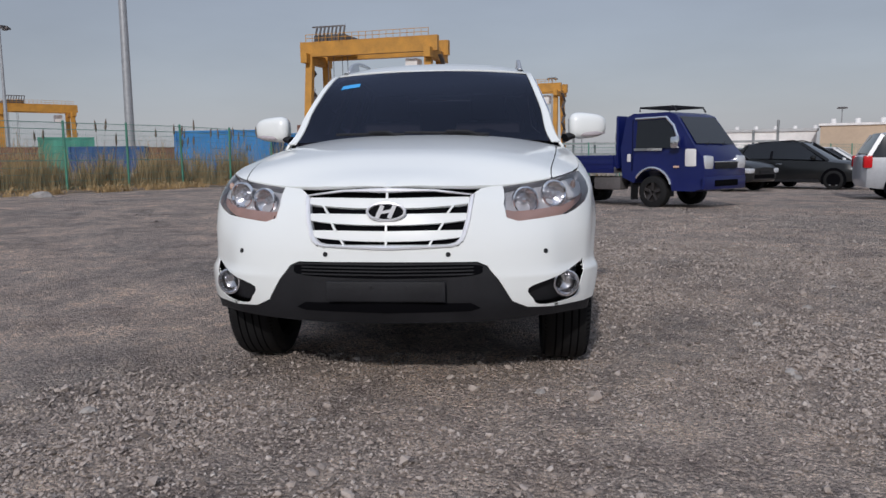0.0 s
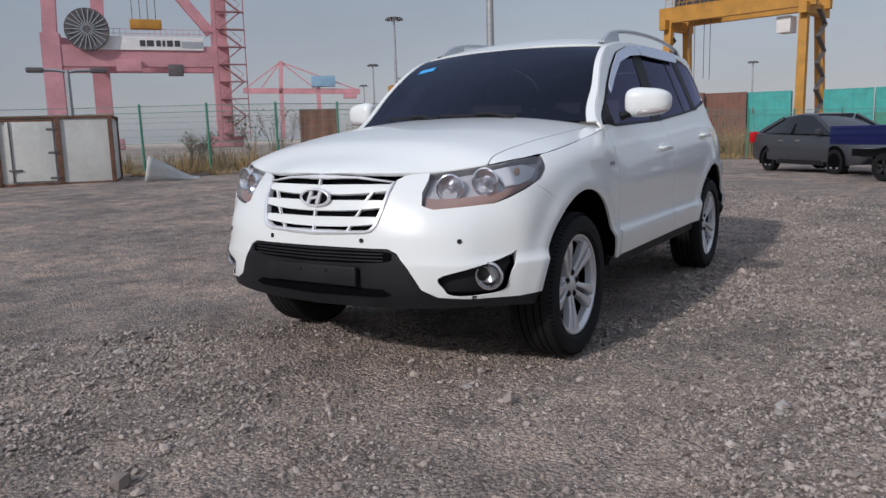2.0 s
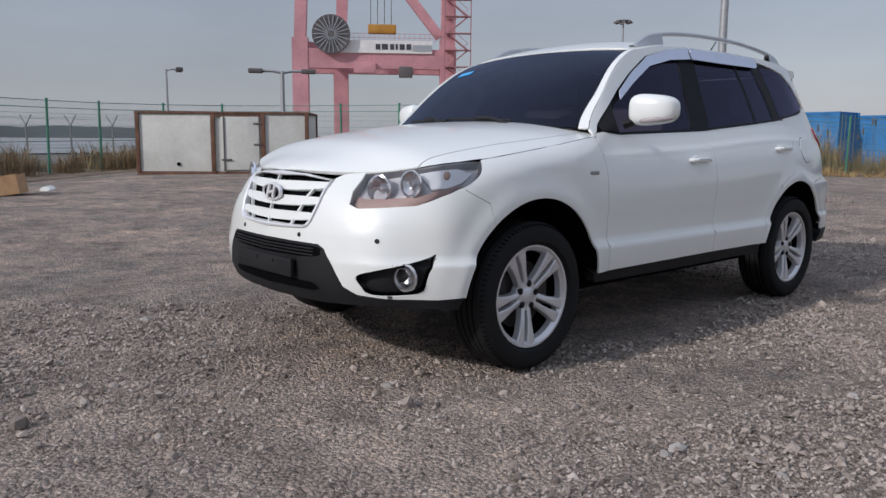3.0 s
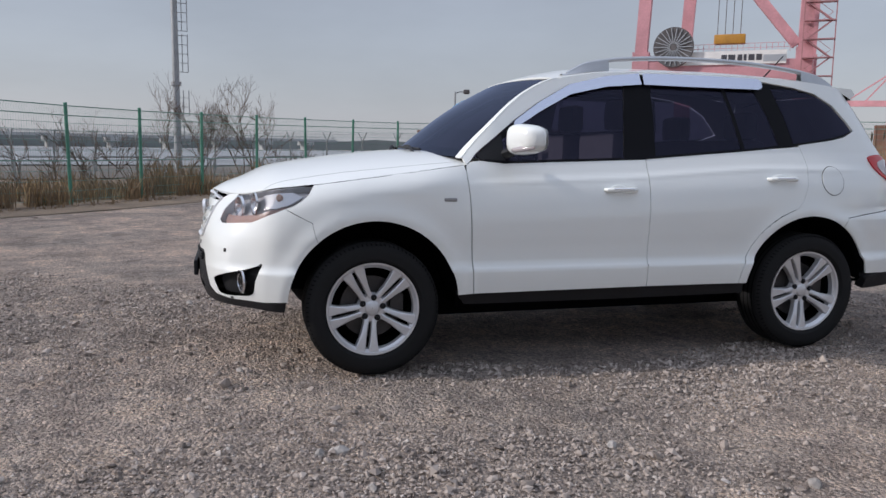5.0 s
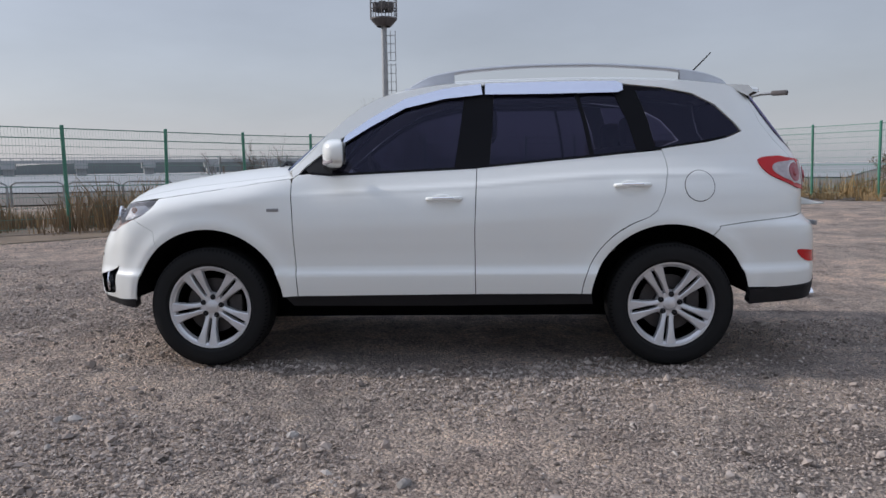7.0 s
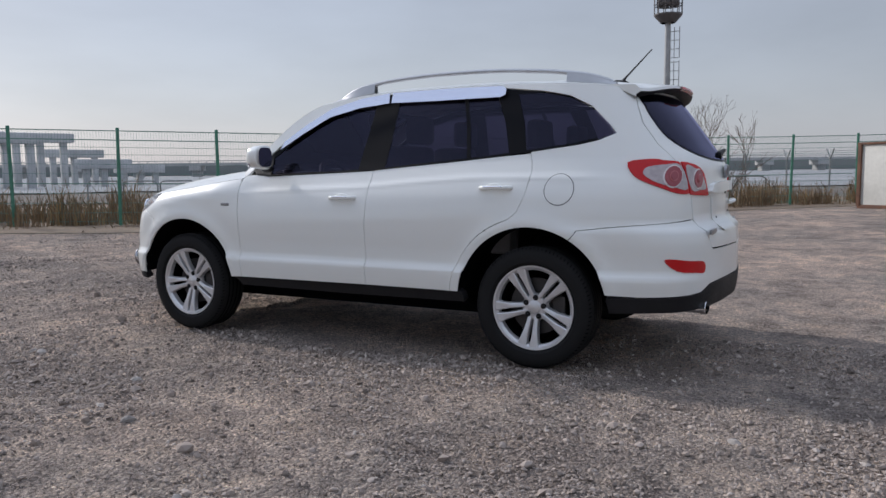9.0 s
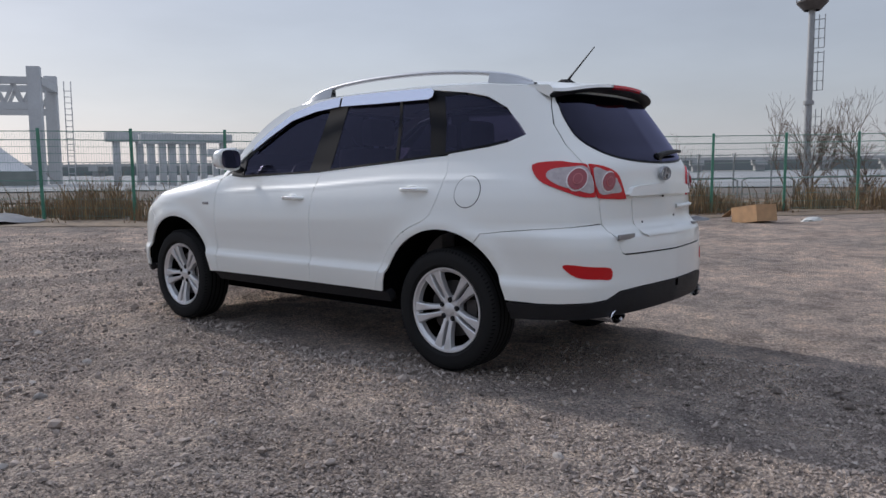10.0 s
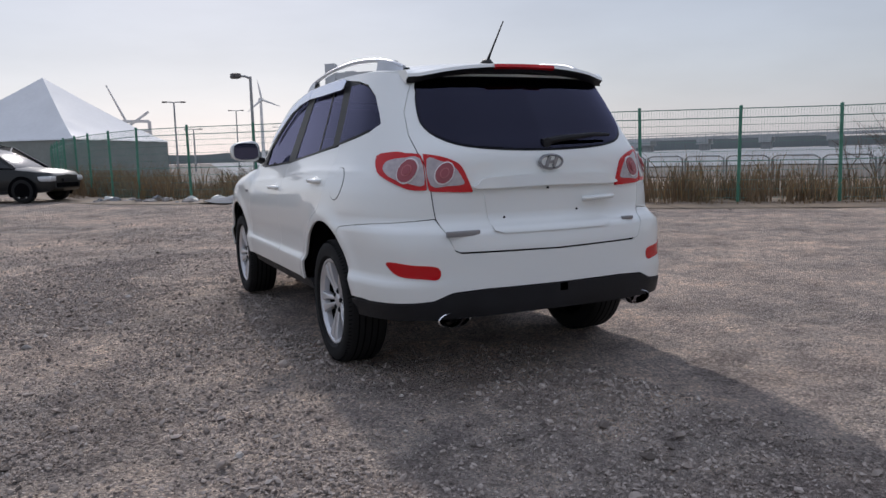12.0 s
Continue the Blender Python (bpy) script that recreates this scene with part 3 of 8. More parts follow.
hood_line = hood_half + [(-x, y) for x, y in hood_half[::-1][1:-1]]
hood = skin("hood", hood_line, hood_top, WHITE, car, depth=0.02)
wing_line = [(cut_x(y) + 0.002, y) for y in Y_CUT] + [(hood_edge(0.545) - 0.0, 0.545)] + [(hood_edge(y), y) for y in (0.45, 0.3, 0.1, -0.1, -0.25, -0.4, -0.5, -0.57)]
fender = top_line((-0.30, -0.2, -0.1, 0.0, 0.1, 0.2, 0.3, 0.4, 0.5)) + [by_side(0.506, 1.08), by_side(0.509, 1.0), by_side(0.515, 0.939), by_side(0.525, 0.711), by_side(0.539, 0.424)] + arc(0.005, 6, 131, 24) + [by_side(-0.3145, 0.8125), by_side(-0.4445, 0.8838), by_side(-0.40, 0.901), by_side(-0.328, 0.956)]
for flip in (False, True):
    wing = skin("fender", fender, ring, WHITE, car, mirror=flip, gap=0.0018)
    skin("fender_top", wing_line, hood_top, WHITE, wing, mirror=flip, gap=0.0, edge=False)
    k = -1 if flip else 1
    p = ring(*by_side(0.405, 0.93))
    tag = part("side_badge", box(bmesh.new(), (k * p[0] - 0.004, 0.37, 0.921), (k * p[0] + 0.004, 0.44, 0.940), 0.003), GREY_BAR, wing, "small grey badge")
cowl = [(0.77, 0.50), (0.68, 0.47), (0.5, 0.40), (0.25, 0.34), (0, 0.32), (-0.25, 0.34), (-0.5, 0.40), (-0.68, 0.47), (-0.77, 0.50), (-0.77, 0.60), (-0.5, 0.52), (0, 0.45), (0.5, 0.52), (0.77, 0.60)]
skin("cowl", cowl, hood_top, BLACK, car, "black plastic cowl below the windscreen", lift=-0.02, edge=False)

# headlights
for flip in (False, True):
    k = -1 if flip else 1
    outline = lamp_low + lamp_top
    unit = skin("headlight", outline, ring, LAMP_BACK, car, "large swept-back headlight with twin round lamps", lift=-0.045, mirror=flip, edge=False, gap=0.004)
    skin("lamp_wall", outline, ring, LAMP_BACK, unit, lift=-0.002, depth=0.06, mirror=flip, gap=0.001, fill=False)
    lower = [by_front(0.507, 0.85), by_front(0.515, 0.81), by_front(0.56, 0.795), by_side(-0.70, 0.815), by_side(-0.60, 0.842), by_side(-0.50, 0.868), by_side(-0.41, 0.905), by_side(-0.50, 0.896), by_side(-0.60, 0.872), by_side(-0.69, 0.858), by_front(0.56, 0.842)]
    skin("lower_trim", lower, ring, LAMP_LOW, unit, lift=-0.03, mirror=flip, gap=0)
    for x0, y0, z0, rr in ((0.588, -0.766, 0.872, 0.062), (0.718, -0.660, 0.897, 0.062)):
        m = Matrix.Translation((k * x0, y0, z0)) @ Vector((k * 0.38, -0.92, 0.04)).normalized().to_track_quat("X", "Z").to_matrix().to_4x4()
        bm = lathe(bmesh.new(), [(0.0, rr), (0.016, rr * 0.99), (0.018, rr * 0.9), (0.004, rr * 0.84)], 36)
        bmesh.ops.transform(bm, matrix=m, verts=bm.verts)
        hoop = part("lamp_ring", bm, CHROME, unit)
        bm = lathe(bmesh.new(), [(0.004, rr * 0.84), (-0.018, rr * 0.6), (-0.03, rr * 0.3), (-0.008, rr * 0.26), (0.0, rr * 0.16), (0.002, 0.001)], 36)
        bmesh.ops.transform(bm, matrix=m, verts=bm.verts)
        part("reflector", bm, HEAD_BOWL, hoop)
    signal = [by_side(-0.59, 0.955), by_side(-0.58, 0.893), by_side(-0.50, 0.893), by_side(-0.43, 0.915), by_side(-0.365, 0.958), by_side(-0.41, 0.980), by_side(-0.50, 0.972)]
    skin("turn_signal", signal, ring, BOWL, unit, "pale turn signal with an amber bulb", lift=-0.025, mirror=flip, gap=0, cell=(0.02, 0.02))
    p = ring(*by_side(-0.47, 0.935))
    bm = bmesh.new()
    bmesh.ops.create_uvsphere(bm, u_segments=14, v_segments=8, radius=0.019, matrix=Matrix.Translation((k * (p[0] - 0.024), p[1], p[2])) @ Matrix.Diagonal((0.6, 1, 1, 1)))
    part("bulb", bm, AMBER, unit)
    skin("lens", outline, ring, LENS, unit, lift=0.0, mirror=flip, gap=0.006, depth=0.004)

# windscreen, roof, pillars
glass_line = [(-0.93, 0.01), (0, 0.01), (0.93, 0.01), (0.945, 0.5), (0.945, 0.955), (0.8, 0.98), (0, 0.985), (-0.8, 0.98), (-0.945, 0.955), (-0.945, 0.5)]
wind = skin("windscreen", glass_line, screen, SCREEN, car, "dark windscreen", cell=(0.1, 0.08), gap=0.0, depth=0.006)
wind.visible_shadow = False
frit = bmesh.new()


def frit_strip(pts_a, pts_b):
    va, vb = [frit.verts.new(Vector(screen(*p)) + Vector((0, 0.006, -0.003))) for p in pts_a], [frit.verts.new(Vector(screen(*p)) + Vector((0, 0.006, -0.003))) for p in pts_b]
    for i in range(len(va) - 1):
        frit.faces.new((va[i], va[i + 1], vb[i + 1], vb[i]))


V = [i / 16 for i in range(17)]
for e in (-1, 1):
    frit_strip([(e * 0.97, v) for v in V], [(e * 0.90, v) for v in V])
    skin("pillar", [(e * q, v) for q, v in ((0.94, 0.0), (1.0, 0.0), (1.0, 0.5), (1.0, 1.0), (0.955, 1.0), (0.955, 0.5))][:: 1 if e > 0 else -1], screen, WHITE, car, gap=0.0, depth=0.01, cell=(0.1, 0.08), lift=0.003)
frit_strip([(2 * v - 1, 0.998) for v in V], [(2 * v - 1, 0.94) for v in V])
frit_strip([(2 * v - 1, 0.0) for v in V], [(2 * v - 1, 0.10) for v in V])
part("black_border", frit, GLOSS_BLACK, wind)
skin("sticker", [(-0.80, 0.73), (-0.63, 0.75), (-0.64, 0.81), (-0.80, 0.79)], screen, STICKER, wind, "blue paper sticker", gap=0, lift=0.003, depth=0.002, cell=(0.05, 0.05))
roof_line = [(roof_half(y) - 0.002, y) for y in (1.125, 1.22, 1.4, 1.7, 2.0, 2.4, 2.8, 3.0, 3.12)]
front_edge = [(u * screen(1, 1)[0], screen(u, 1)[1]) for u in (0.95, 0.8, 0.5, 0.2)]
roof_outline = roof_line + [(0.3, 3.19), (0, 3.20), (-0.3, 3.19)] + [(-x, y) for x, y in roof_line[::-1]] + [(-x, y) for x, y in front_edge] + [(0, screen(0, 1)[1])] + front_edge[::-1]
skin("roof", roof_outline, roof_top, WHITE, car)
DOOR_TOP = [(0.575, 1.172), (0.66, 1.238), (0.82, 1.362), (0.97, 1.462), (1.17, 1.570), (1.405, 1.626), (1.65, 1.646), (2.0, 1.648), (2.435, 1.638)]
QUARTER_TOP = [(2.683, 1.607), (2.848, 1.572), (2.981, 1.503), (3.082, 1.403), (3.13, 1.347)]
QUARTER_LOW = [(3.036, 1.308), (2.925, 1.285), (2.655, 1.251)]
REAR_DOOR_BACK = [(2.655, 1.24), (2.679, 1.13), (2.655, 1.003), (2.612, 0.905), (2.565, 0.866)]


def lip(r):
    """The line round the rear arch that the door's edge follows."""
    return [by_side(2.685 + r * math.cos(radians(a)), 0.374 + r * math.sin(radians(a))) for a in range(172, 110, -6)]


SEAM = [(0.550, 1.595), (0.607, 1.5), (0.648, 1.4), (0.665, 1.28), (0.658, 1.19), (0.637, 1.12), (0.627, 1.0), (0.612, 0.865), (0.59, 0.80), (0.555, 0.715), (0.53, 0.703)]
body_side = [by_side(0.512, 1.112)] + [by_side(pillar_y(z) + 0.002, z) for z in (1.15, 1.25, 1.35, 1.45, 1.53, 1.58, 1.605)]
body_side += [by_side(y, roof_edge_z(y)) for y in (1.17, 1.25, 1.4, 1.7, 2.0, 2.4, 2.7, 2.9)] + [by_rear(x + 0.001, z + 0.001) for x, z in SEAM[:8]]
body_side += [by_side(3.3, 0.843), by_side(3.1, 0.826), by_side(2.96, 0.809)] + arc(2.685, 58.5, 173, 26) + [by_side(2.187, 0.429)] + lip(0.502) + [by_side(y, z) for y, z in REAR_DOOR_BACK[::-1]] + [by_side(y, z) for y, z in QUARTER_LOW[::-1]] + [by_side(y, z) for y, z in QUARTER_TOP[::-1]] + [by_side(y, z) for y, z in DOOR_TOP[::-1]]
body_side += [by_side(0.542, 1.134)]
quarter_low = [by_side(2.96, 0.808)] + arc(2.685, 69, 58, 4)

front_door = [by_side(0.5085, 1.08), by_side(0.512, 1.0), by_side(0.518, 0.939), by_side(0.528, 0.711), by_side(0.542, 0.424), by_side(1.0, 0.427), by_side(1.5775, 0.43), by_side(1.5765, 0.794), by_side(1.5915, 1.152), by_side(1.2, 1.138), by_side(0.735, 1.122), by_side(0.60, 1.135), by_side(0.54, 1.13), by_side(0.513, 1.108)]
rear_door = [by_side(1.58, 0.43), by_side(2.184, 0.428)] + lip(0.504) + [by_side(y - 0.001, z) for y, z in REAR_DOOR_BACK[::-1]] + [by_side(2.416, 1.222), by_side(2.0, 1.187), by_side(1.594, 1.155), by_side(1.579, 0.794)]
front_pane = [by_side(y, z) for y, z in ((0.64, 1.142), (0.66, 1.20), (0.80, 1.315), (0.99, 1.44), (1.162, 1.533), (1.364, 1.583), (1.53, 1.60), (1.50, 1.38), (1.468, 1.158), (1.0, 1.142), (0.76, 1.132))]
sail = [by_side(y, z) for y, z in ((0.578, 1.168), (0.655, 1.228), (0.735, 1.285), (0.745, 1.132), (0.66, 1.130), (0.60, 1.142))]
post_b = [by_side(y, z) for y, z in ((1.468, 1.158), (1.50, 1.38), (1.53, 1.60), (1.69, 1.61), (1.68, 1.40), (1.66, 1.166))]
mid_pane = [by_side(y, z) for y, z in ((1.665, 1.166), (1.685, 1.40), (1.695, 1.61), (2.0, 1.615), (2.17, 1.612), (2.22, 1.42), (2.255, 1.212), (2.0, 1.19))]
small_pane = [by_side(y, z) for y, z in ((2.265, 1.213), (2.23, 1.42), (2.18, 1.612), (2.39, 1.605), (2.47, 1.42), (2.52, 1.237), (2.4, 1.224))]
post_c = [by_side(y, z) for y, z in ((2.525, 1.238), (2.475, 1.42), (2.395, 1.612), (2.52, 1.60), (2.58, 1.43), (2.62, 1.248))]
quarter_pane = [by_side(y, z) for y, z in ((2.625, 1.250), (2.585, 1.43), (2.525, 1.60), (2.683, 1.60), (2.848, 1.565), (2.981, 1.497), (3.082, 1.397), (3.118, 1.347), (3.036, 1.314), (2.925, 1.291))]
frame_strip = [by_side(y, z) for y, z in DOOR_TOP] + [by_side(2.69, 1.605)] + [by_side(y, z) for y, z in ((2.683, 1.592), (2.4, 1.603), (2.0, 1.613), (1.6, 1.607), (1.364, 1.578), (1.162, 1.525), (0.99, 1.43), (0.80, 1.298), (0.66, 1.19), (0.62, 1.168))]
visor_a = [by_side(y, z) for y, z in ((0.80, 1.302), (0.815, 1.352), (0.97, 1.458), (1.17, 1.567), (1.405, 1.624), (1.62, 1.648), (1.63, 1.582), (1.568, 1.576), (1.405, 1.562), (1.17, 1.510), (0.97, 1.405))]
visor_b = [by_side(y, z) for y, z in ((1.645, 1.582), (1.645, 1.648), (2.0, 1.651), (2.42, 1.645), (2.45, 1.628), (2.45, 1.592), (2.42, 1.578), (2.0, 1.578))]


def handle(k, y, z, parent):
    p = ring(*by_side(y, z))
    bm = bmesh.new()
    tube(bm, [(k * (p[0] + d), y + o, z + 0.004 * o) for o, d in ((-0.095, -0.004), (-0.085, 0.016), (-0.05, 0.030), (0, 0.034), (0.05, 0.032), (0.085, 0.022), (0.1, -0.004))], [0.010, 0.013, 0.014, 0.014, 0.015, 0.015, 0.012], 10, 1.0)
    h = part("handle", bm, WHITE, parent, "white pull handle with a chrome strip")
    bm = tube(bmesh.new(), [(k * (p[0] + d + 0.012), y + o, z + 0.006) for o, d in ((-0.06, 0.026), (0, 0.034), (0.06, 0.030))], 0.005, 6)
    part("strip", bm, CHROME, h)
    dish = bmesh.new()
    bmesh.ops.create_uvsphere(dish, u_segments=20, v_segments=10, radius=1, matrix=Matrix.Translation((k * (p[0] - 0.006), y - 0.01, z - 0.004)) @ Matrix.Diagonal((0.009, 0.06, 0.032, 1)))
    part("finger_dish", dish, WHITE, h)


for flip in (False, True):
    k = -1 if flip else 1
    side = skin("body_side", body_side, ring, WHITE, car, mirror=flip, gap=0.0017, cell=(0.05, 0.018))
    cap = skin("fuel_flap", [by_side(2.852 + 0.082 * math.cos(a), 1.035 + 0.085 * math.sin(a)) for a in np.linspace(0, 2 * math.pi, 28)[:-1]], ring, WHITE, side, lift=0.003, depth=0.004, gap=0, mirror=flip) if not flip else None
    if cap:
        skin("flap_gap", [by_side(2.852 + 0.086 * math.cos(a), 1.035 + 0.089 * math.sin(a)) for a in np.linspace(0, 2 * math.pi, 28)[:-1]], ring, BLACK, cap, lift=0.0012, depth=0.002, gap=0)
    door = skin("front_door", front_door, ring, WHITE, car, mirror=flip, cell=(0.06, 0.014), gap=0.0012)
    handle(k, 1.40, 0.982, door)
    skin("window", front_pane, ring, GLASS, door, "dark tinted window", lift=-0.012, depth=0.004, mirror=flip).visible_shadow = False
    skin("sail_trim", sail, ring, BLACK, door, lift=-0.004, mirror=flip)
    skin("post_trim", post_b, ring, GLOSS_BLACK, door, "black pillar trim", lift=-0.009, gap=-0.006, mirror=flip)
    skin("wind_deflector", visor_a, ring, VISOR, door, "mirror-finish wind deflector", lift=0.016, depth=0.004, gap=0.0, mirror=flip)
    back = skin("rear_door", rear_door, ring, WHITE, car, mirror=flip, cell=(0.06, 0.014), gap=0.0012)
    handle(k, 2.47, 1.045, back)
    skin("window", mid_pane, ring, GLASS, back, "dark tinted window", lift=-0.012, depth=0.004, mirror=flip).visible_shadow = False
    skin("vent_window", small_pane, ring, GLASS, back, "dark tinted window", lift=-0.012, depth=0.004, mirror=flip).visible_shadow = False
    skin("post_trim", post_c, ring, GLOSS_BLACK, back, "black pillar trim", lift=-0.009, gap=-0.006, mirror=flip)
    skin("divider", [by_side(y, z) for y, z in ((2.248, 1.208), (2.213, 1.42), (2.163, 1.615), (2.187, 1.615), (2.237, 1.42), (2.272, 1.212))], ring, GLOSS_BLACK, back, lift=-0.010, gap=0, mirror=flip)
    skin("wind_deflector", visor_b, ring, VISOR, back, "mirror-finish wind deflector", lift=0.016, depth=0.004, gap=0.0, mirror=flip)
    skin("quarter_window", quarter_pane, ring, GLASS, side, "dark tinted quarter window", lift=-0.008, depth=0.004, mirror=flip).visible_shadow = False
    skin("window_frame", frame_strip, ring, GLOSS_BLACK, side, lift=-0.008, mirror=flip)
    belt = [by_side(y, z + o) for o, ys in ((0.0, 1), (0.012, -1)) for y, z in ((0.62, 1.132), (0.735, 1.122), (1.2, 1.138), (1.59, 1.153), (2.0, 1.187), (2.416, 1.222), (2.655, 1.249), (2.925, 1.286), (3.03, 1.308))[::ys]]
    skin("belt_moulding", belt, ring, GLOSS_BLACK, side, lift=0.003, gap=0, depth=0.012, mirror=flip)
    sill = [by_side(0.44, 0.42)] + [by_side(y, 0.418) for y in (0.8, 1.4, 2.0)] + [by_side(2.25, 0.42), by_side(2.26, 0.35), by_side(1.4, 0.345), by_side(0.5, 0.35)]
    skin("sill", sill, ring, BLACK, car, "black plastic sill", lift=-0.03, depth=0.06, mirror=flip)

# tailgate, rear bumper, lamps
gate_left = [by_rear(x, z) for x, z in SEAM]
tailgate = skin("tailgate", gate_left + [(S_END, 0.697)] + [(2 * S_END - a, b) for a, b in gate_left[::-1]] + [(S_END, 1.60)], ring, WHITE, car)
rear_glass = rounded([by_rear(x, z) for x, z in ((0.51, 1.562), (0.572, 1.50), (0.596, 1.40), (0.592, 1.32), (0.52, 1.25), (0.35, 1.21), (0.0, 1.195), (-0.35, 1.21), (-0.52, 1.25), (-0.592, 1.32), (-0.596, 1.40), (-0.572, 1.50), (-0.51, 1.562), (0, 1.57))], 3)
skin("rear_window", rear_glass, ring, GLASS, tailgate, "dark tinted rear window", lift=0.003, depth=0.004, gap=0)
skin("window_border", rear_glass, ring, GLOSS_BLACK, tailgate, lift=0.0015, depth=0.002, gap=-0.01)
garnish = rounded([by_rear(x, z) for x, z in ((0.40, 1.005), (0.40, 1.03), (0.34, 1.06), (0.0, 1.07), (-0.34, 1.06), (-0.40, 1.03), (-0.40, 1.005), (0, 1.01))], 3)
skin("garnish", garnish, ring, WHITE, tailgate, "white number plate garnish", lift=0.028, depth=0.03, gap=0)
well = [by_rear(x, z) for x, z in ((0.37, 0.99), (0.345, 0.80), (0.30, 0.785), (-0.30, 0.785), (-0.345, 0.80), (-0.37, 0.99))]
skin("plate_panel", well, ring, WHITE, tailgate, "blank white number plate recess", lift=0.006, depth=0.008, gap=0)
for bx, bz in ((0.27, 0.86), (-0.16, 0.88), (0.02, 0.998)):
    p = ring(*by_rear(bx, bz))
    part("screw", rod(bmesh.new(), (bx, p[1] + 0.004, bz), (bx, p[1] + 0.011, bz), 0.006), BLACK, tailgate)
pz = ring(*by_rear(-0.29, 0.935))
part("release_handle", tube(bmesh.new(), [(-0.385, pz[1] + 0.012, 0.938), (-0.36, pz[1] + 0.03, 0.938), (-0.29, pz[1] + 0.034, 0.936), (-0.22, pz[1] + 0.03, 0.932), (-0.20, pz[1] + 0.014, 0.932)], 0.018, 10, 0.7), WHITE, tailgate, "white tailgate grip")
badge(tailgate, (0, 3.618, 1.128), 0.072, 0.042, Matrix.Rotation(math.pi, 4, "Z"), WHITE, GREY_BAR)
for x0, x1, z0, hh in ((0.42, 0.60, 0.795, 0.028), (-0.45, -0.525, 0.815, 0.018)):
    p = ring(*by_rear((x0 + x1) / 2, z0))
    part("rear_badge", box(bmesh.new(), (x0, p[1] - 0.004, z0 - hh / 2), (x1, p[1] + 0.012, z0 + hh / 2), 0.004), GREY_BAR, tailgate, "plain grey badge")
wp = ring(*by_rear(-0.1, 1.23))
wiper = part("rear_wiper", tube(bmesh.new(), [(0.02, wp[1] + 0.012, 1.225), (-0.1, wp[1] + 0.014, 1.245), (-0.3, wp[1] + 0.004, 1.262), (-0.42, wp[1] - 0.02, 1.262)], [0.02, 0.016, 0.012, 0.008], 8), BLACK, tailgate)
part("wiper_pivot", rod(bmesh.new(), (0.0, wp[1], 1.222), (0.0, wp[1] + 0.03, 1.222), 0.024, seg=14), BLACK, wiper)
low_b = [by_side(2.96, 0.808), by_side(3.1, 0.825), by_side(3.3, 0.842), by_rear(0.616, 0.864), by_rear(0.585, 0.79), by_rear(0.55, 0.71), by_rear(0.52, 0.697), (S_END, 0.692)]
low_b = [p for p in arc(2.685, 11, 58.2, 10)] + low_b
edge_b = [by_side(3.3, 0.452), by_rear(0.74, 0.462), by_rear(0.66, 0.47), by_rear(0.57, 0.508), by_rear(0.4, 0.518), (S_END, 0.52)]
rear_b = low_b + [(2 * S_END - a, b) for a, b in low_b[::-1]] + [(2 * S_END - a, b) for a, b in edge_b] + edge_b[::-1][1:]
rear_bumper = skin("rear_bumper", rear_b, ring, WHITE, car, gap=0.0017)
blk = [(a, b - 0.002) for a, b in edge_b]
blk_low = [by_side(3.14, 0.355), by_side(3.35, 0.365), by_rear(0.62, 0.375), (S_END, 0.385)]
blk_line = [by_side(3.13, 0.446)] + blk + [(2 * S_END - a, b) for a, b in blk[::-1]] + [(2 * S_END - by_side(3.13, 0.446)[0], 0.446)] + [(2 * S_END - a, b) for a, b in blk_low] + blk_low[::-1]
skin("rear_valance", blk_line, ring, BLACK, car, "black plastic rear valance", lift=0.004, depth=0.06)
RING_RED = material("lamp_ring_red", (0.46, 0.12, 0.13), 0.2, coat=0.4)
RING_WHITE = material("lamp_ring_white", (0.78, 0.74, 0.74), 0.2, coat=0.4)
lamp_out = rounded([by_side(3.205, 1.178), by_side(3.33, 1.196), by_rear(0.70, 1.188), by_rear(0.662, 1.182), by_rear(0.6475, 1.170), by_rear(0.645, 1.09), by_rear(0.6435, 1.018), by_rear(0.658, 1.006), by_rear(0.72, 1.012), by_side(3.36, 1.05), by_side(3.255, 1.10)], 3)
lamp_in = rounded([by_rear(0.6395, 1.170), by_rear(0.624, 1.178), by_rear(0.54, 1.158), by_rear(0.475, 1.115), by_rear(0.432, 1.005), by_rear(0.445, 0.992), by_rear(0.54, 0.995), by_rear(0.622, 1.000), by_rear(0.6365, 1.014), by_rear(0.6385, 1.09)], 3)
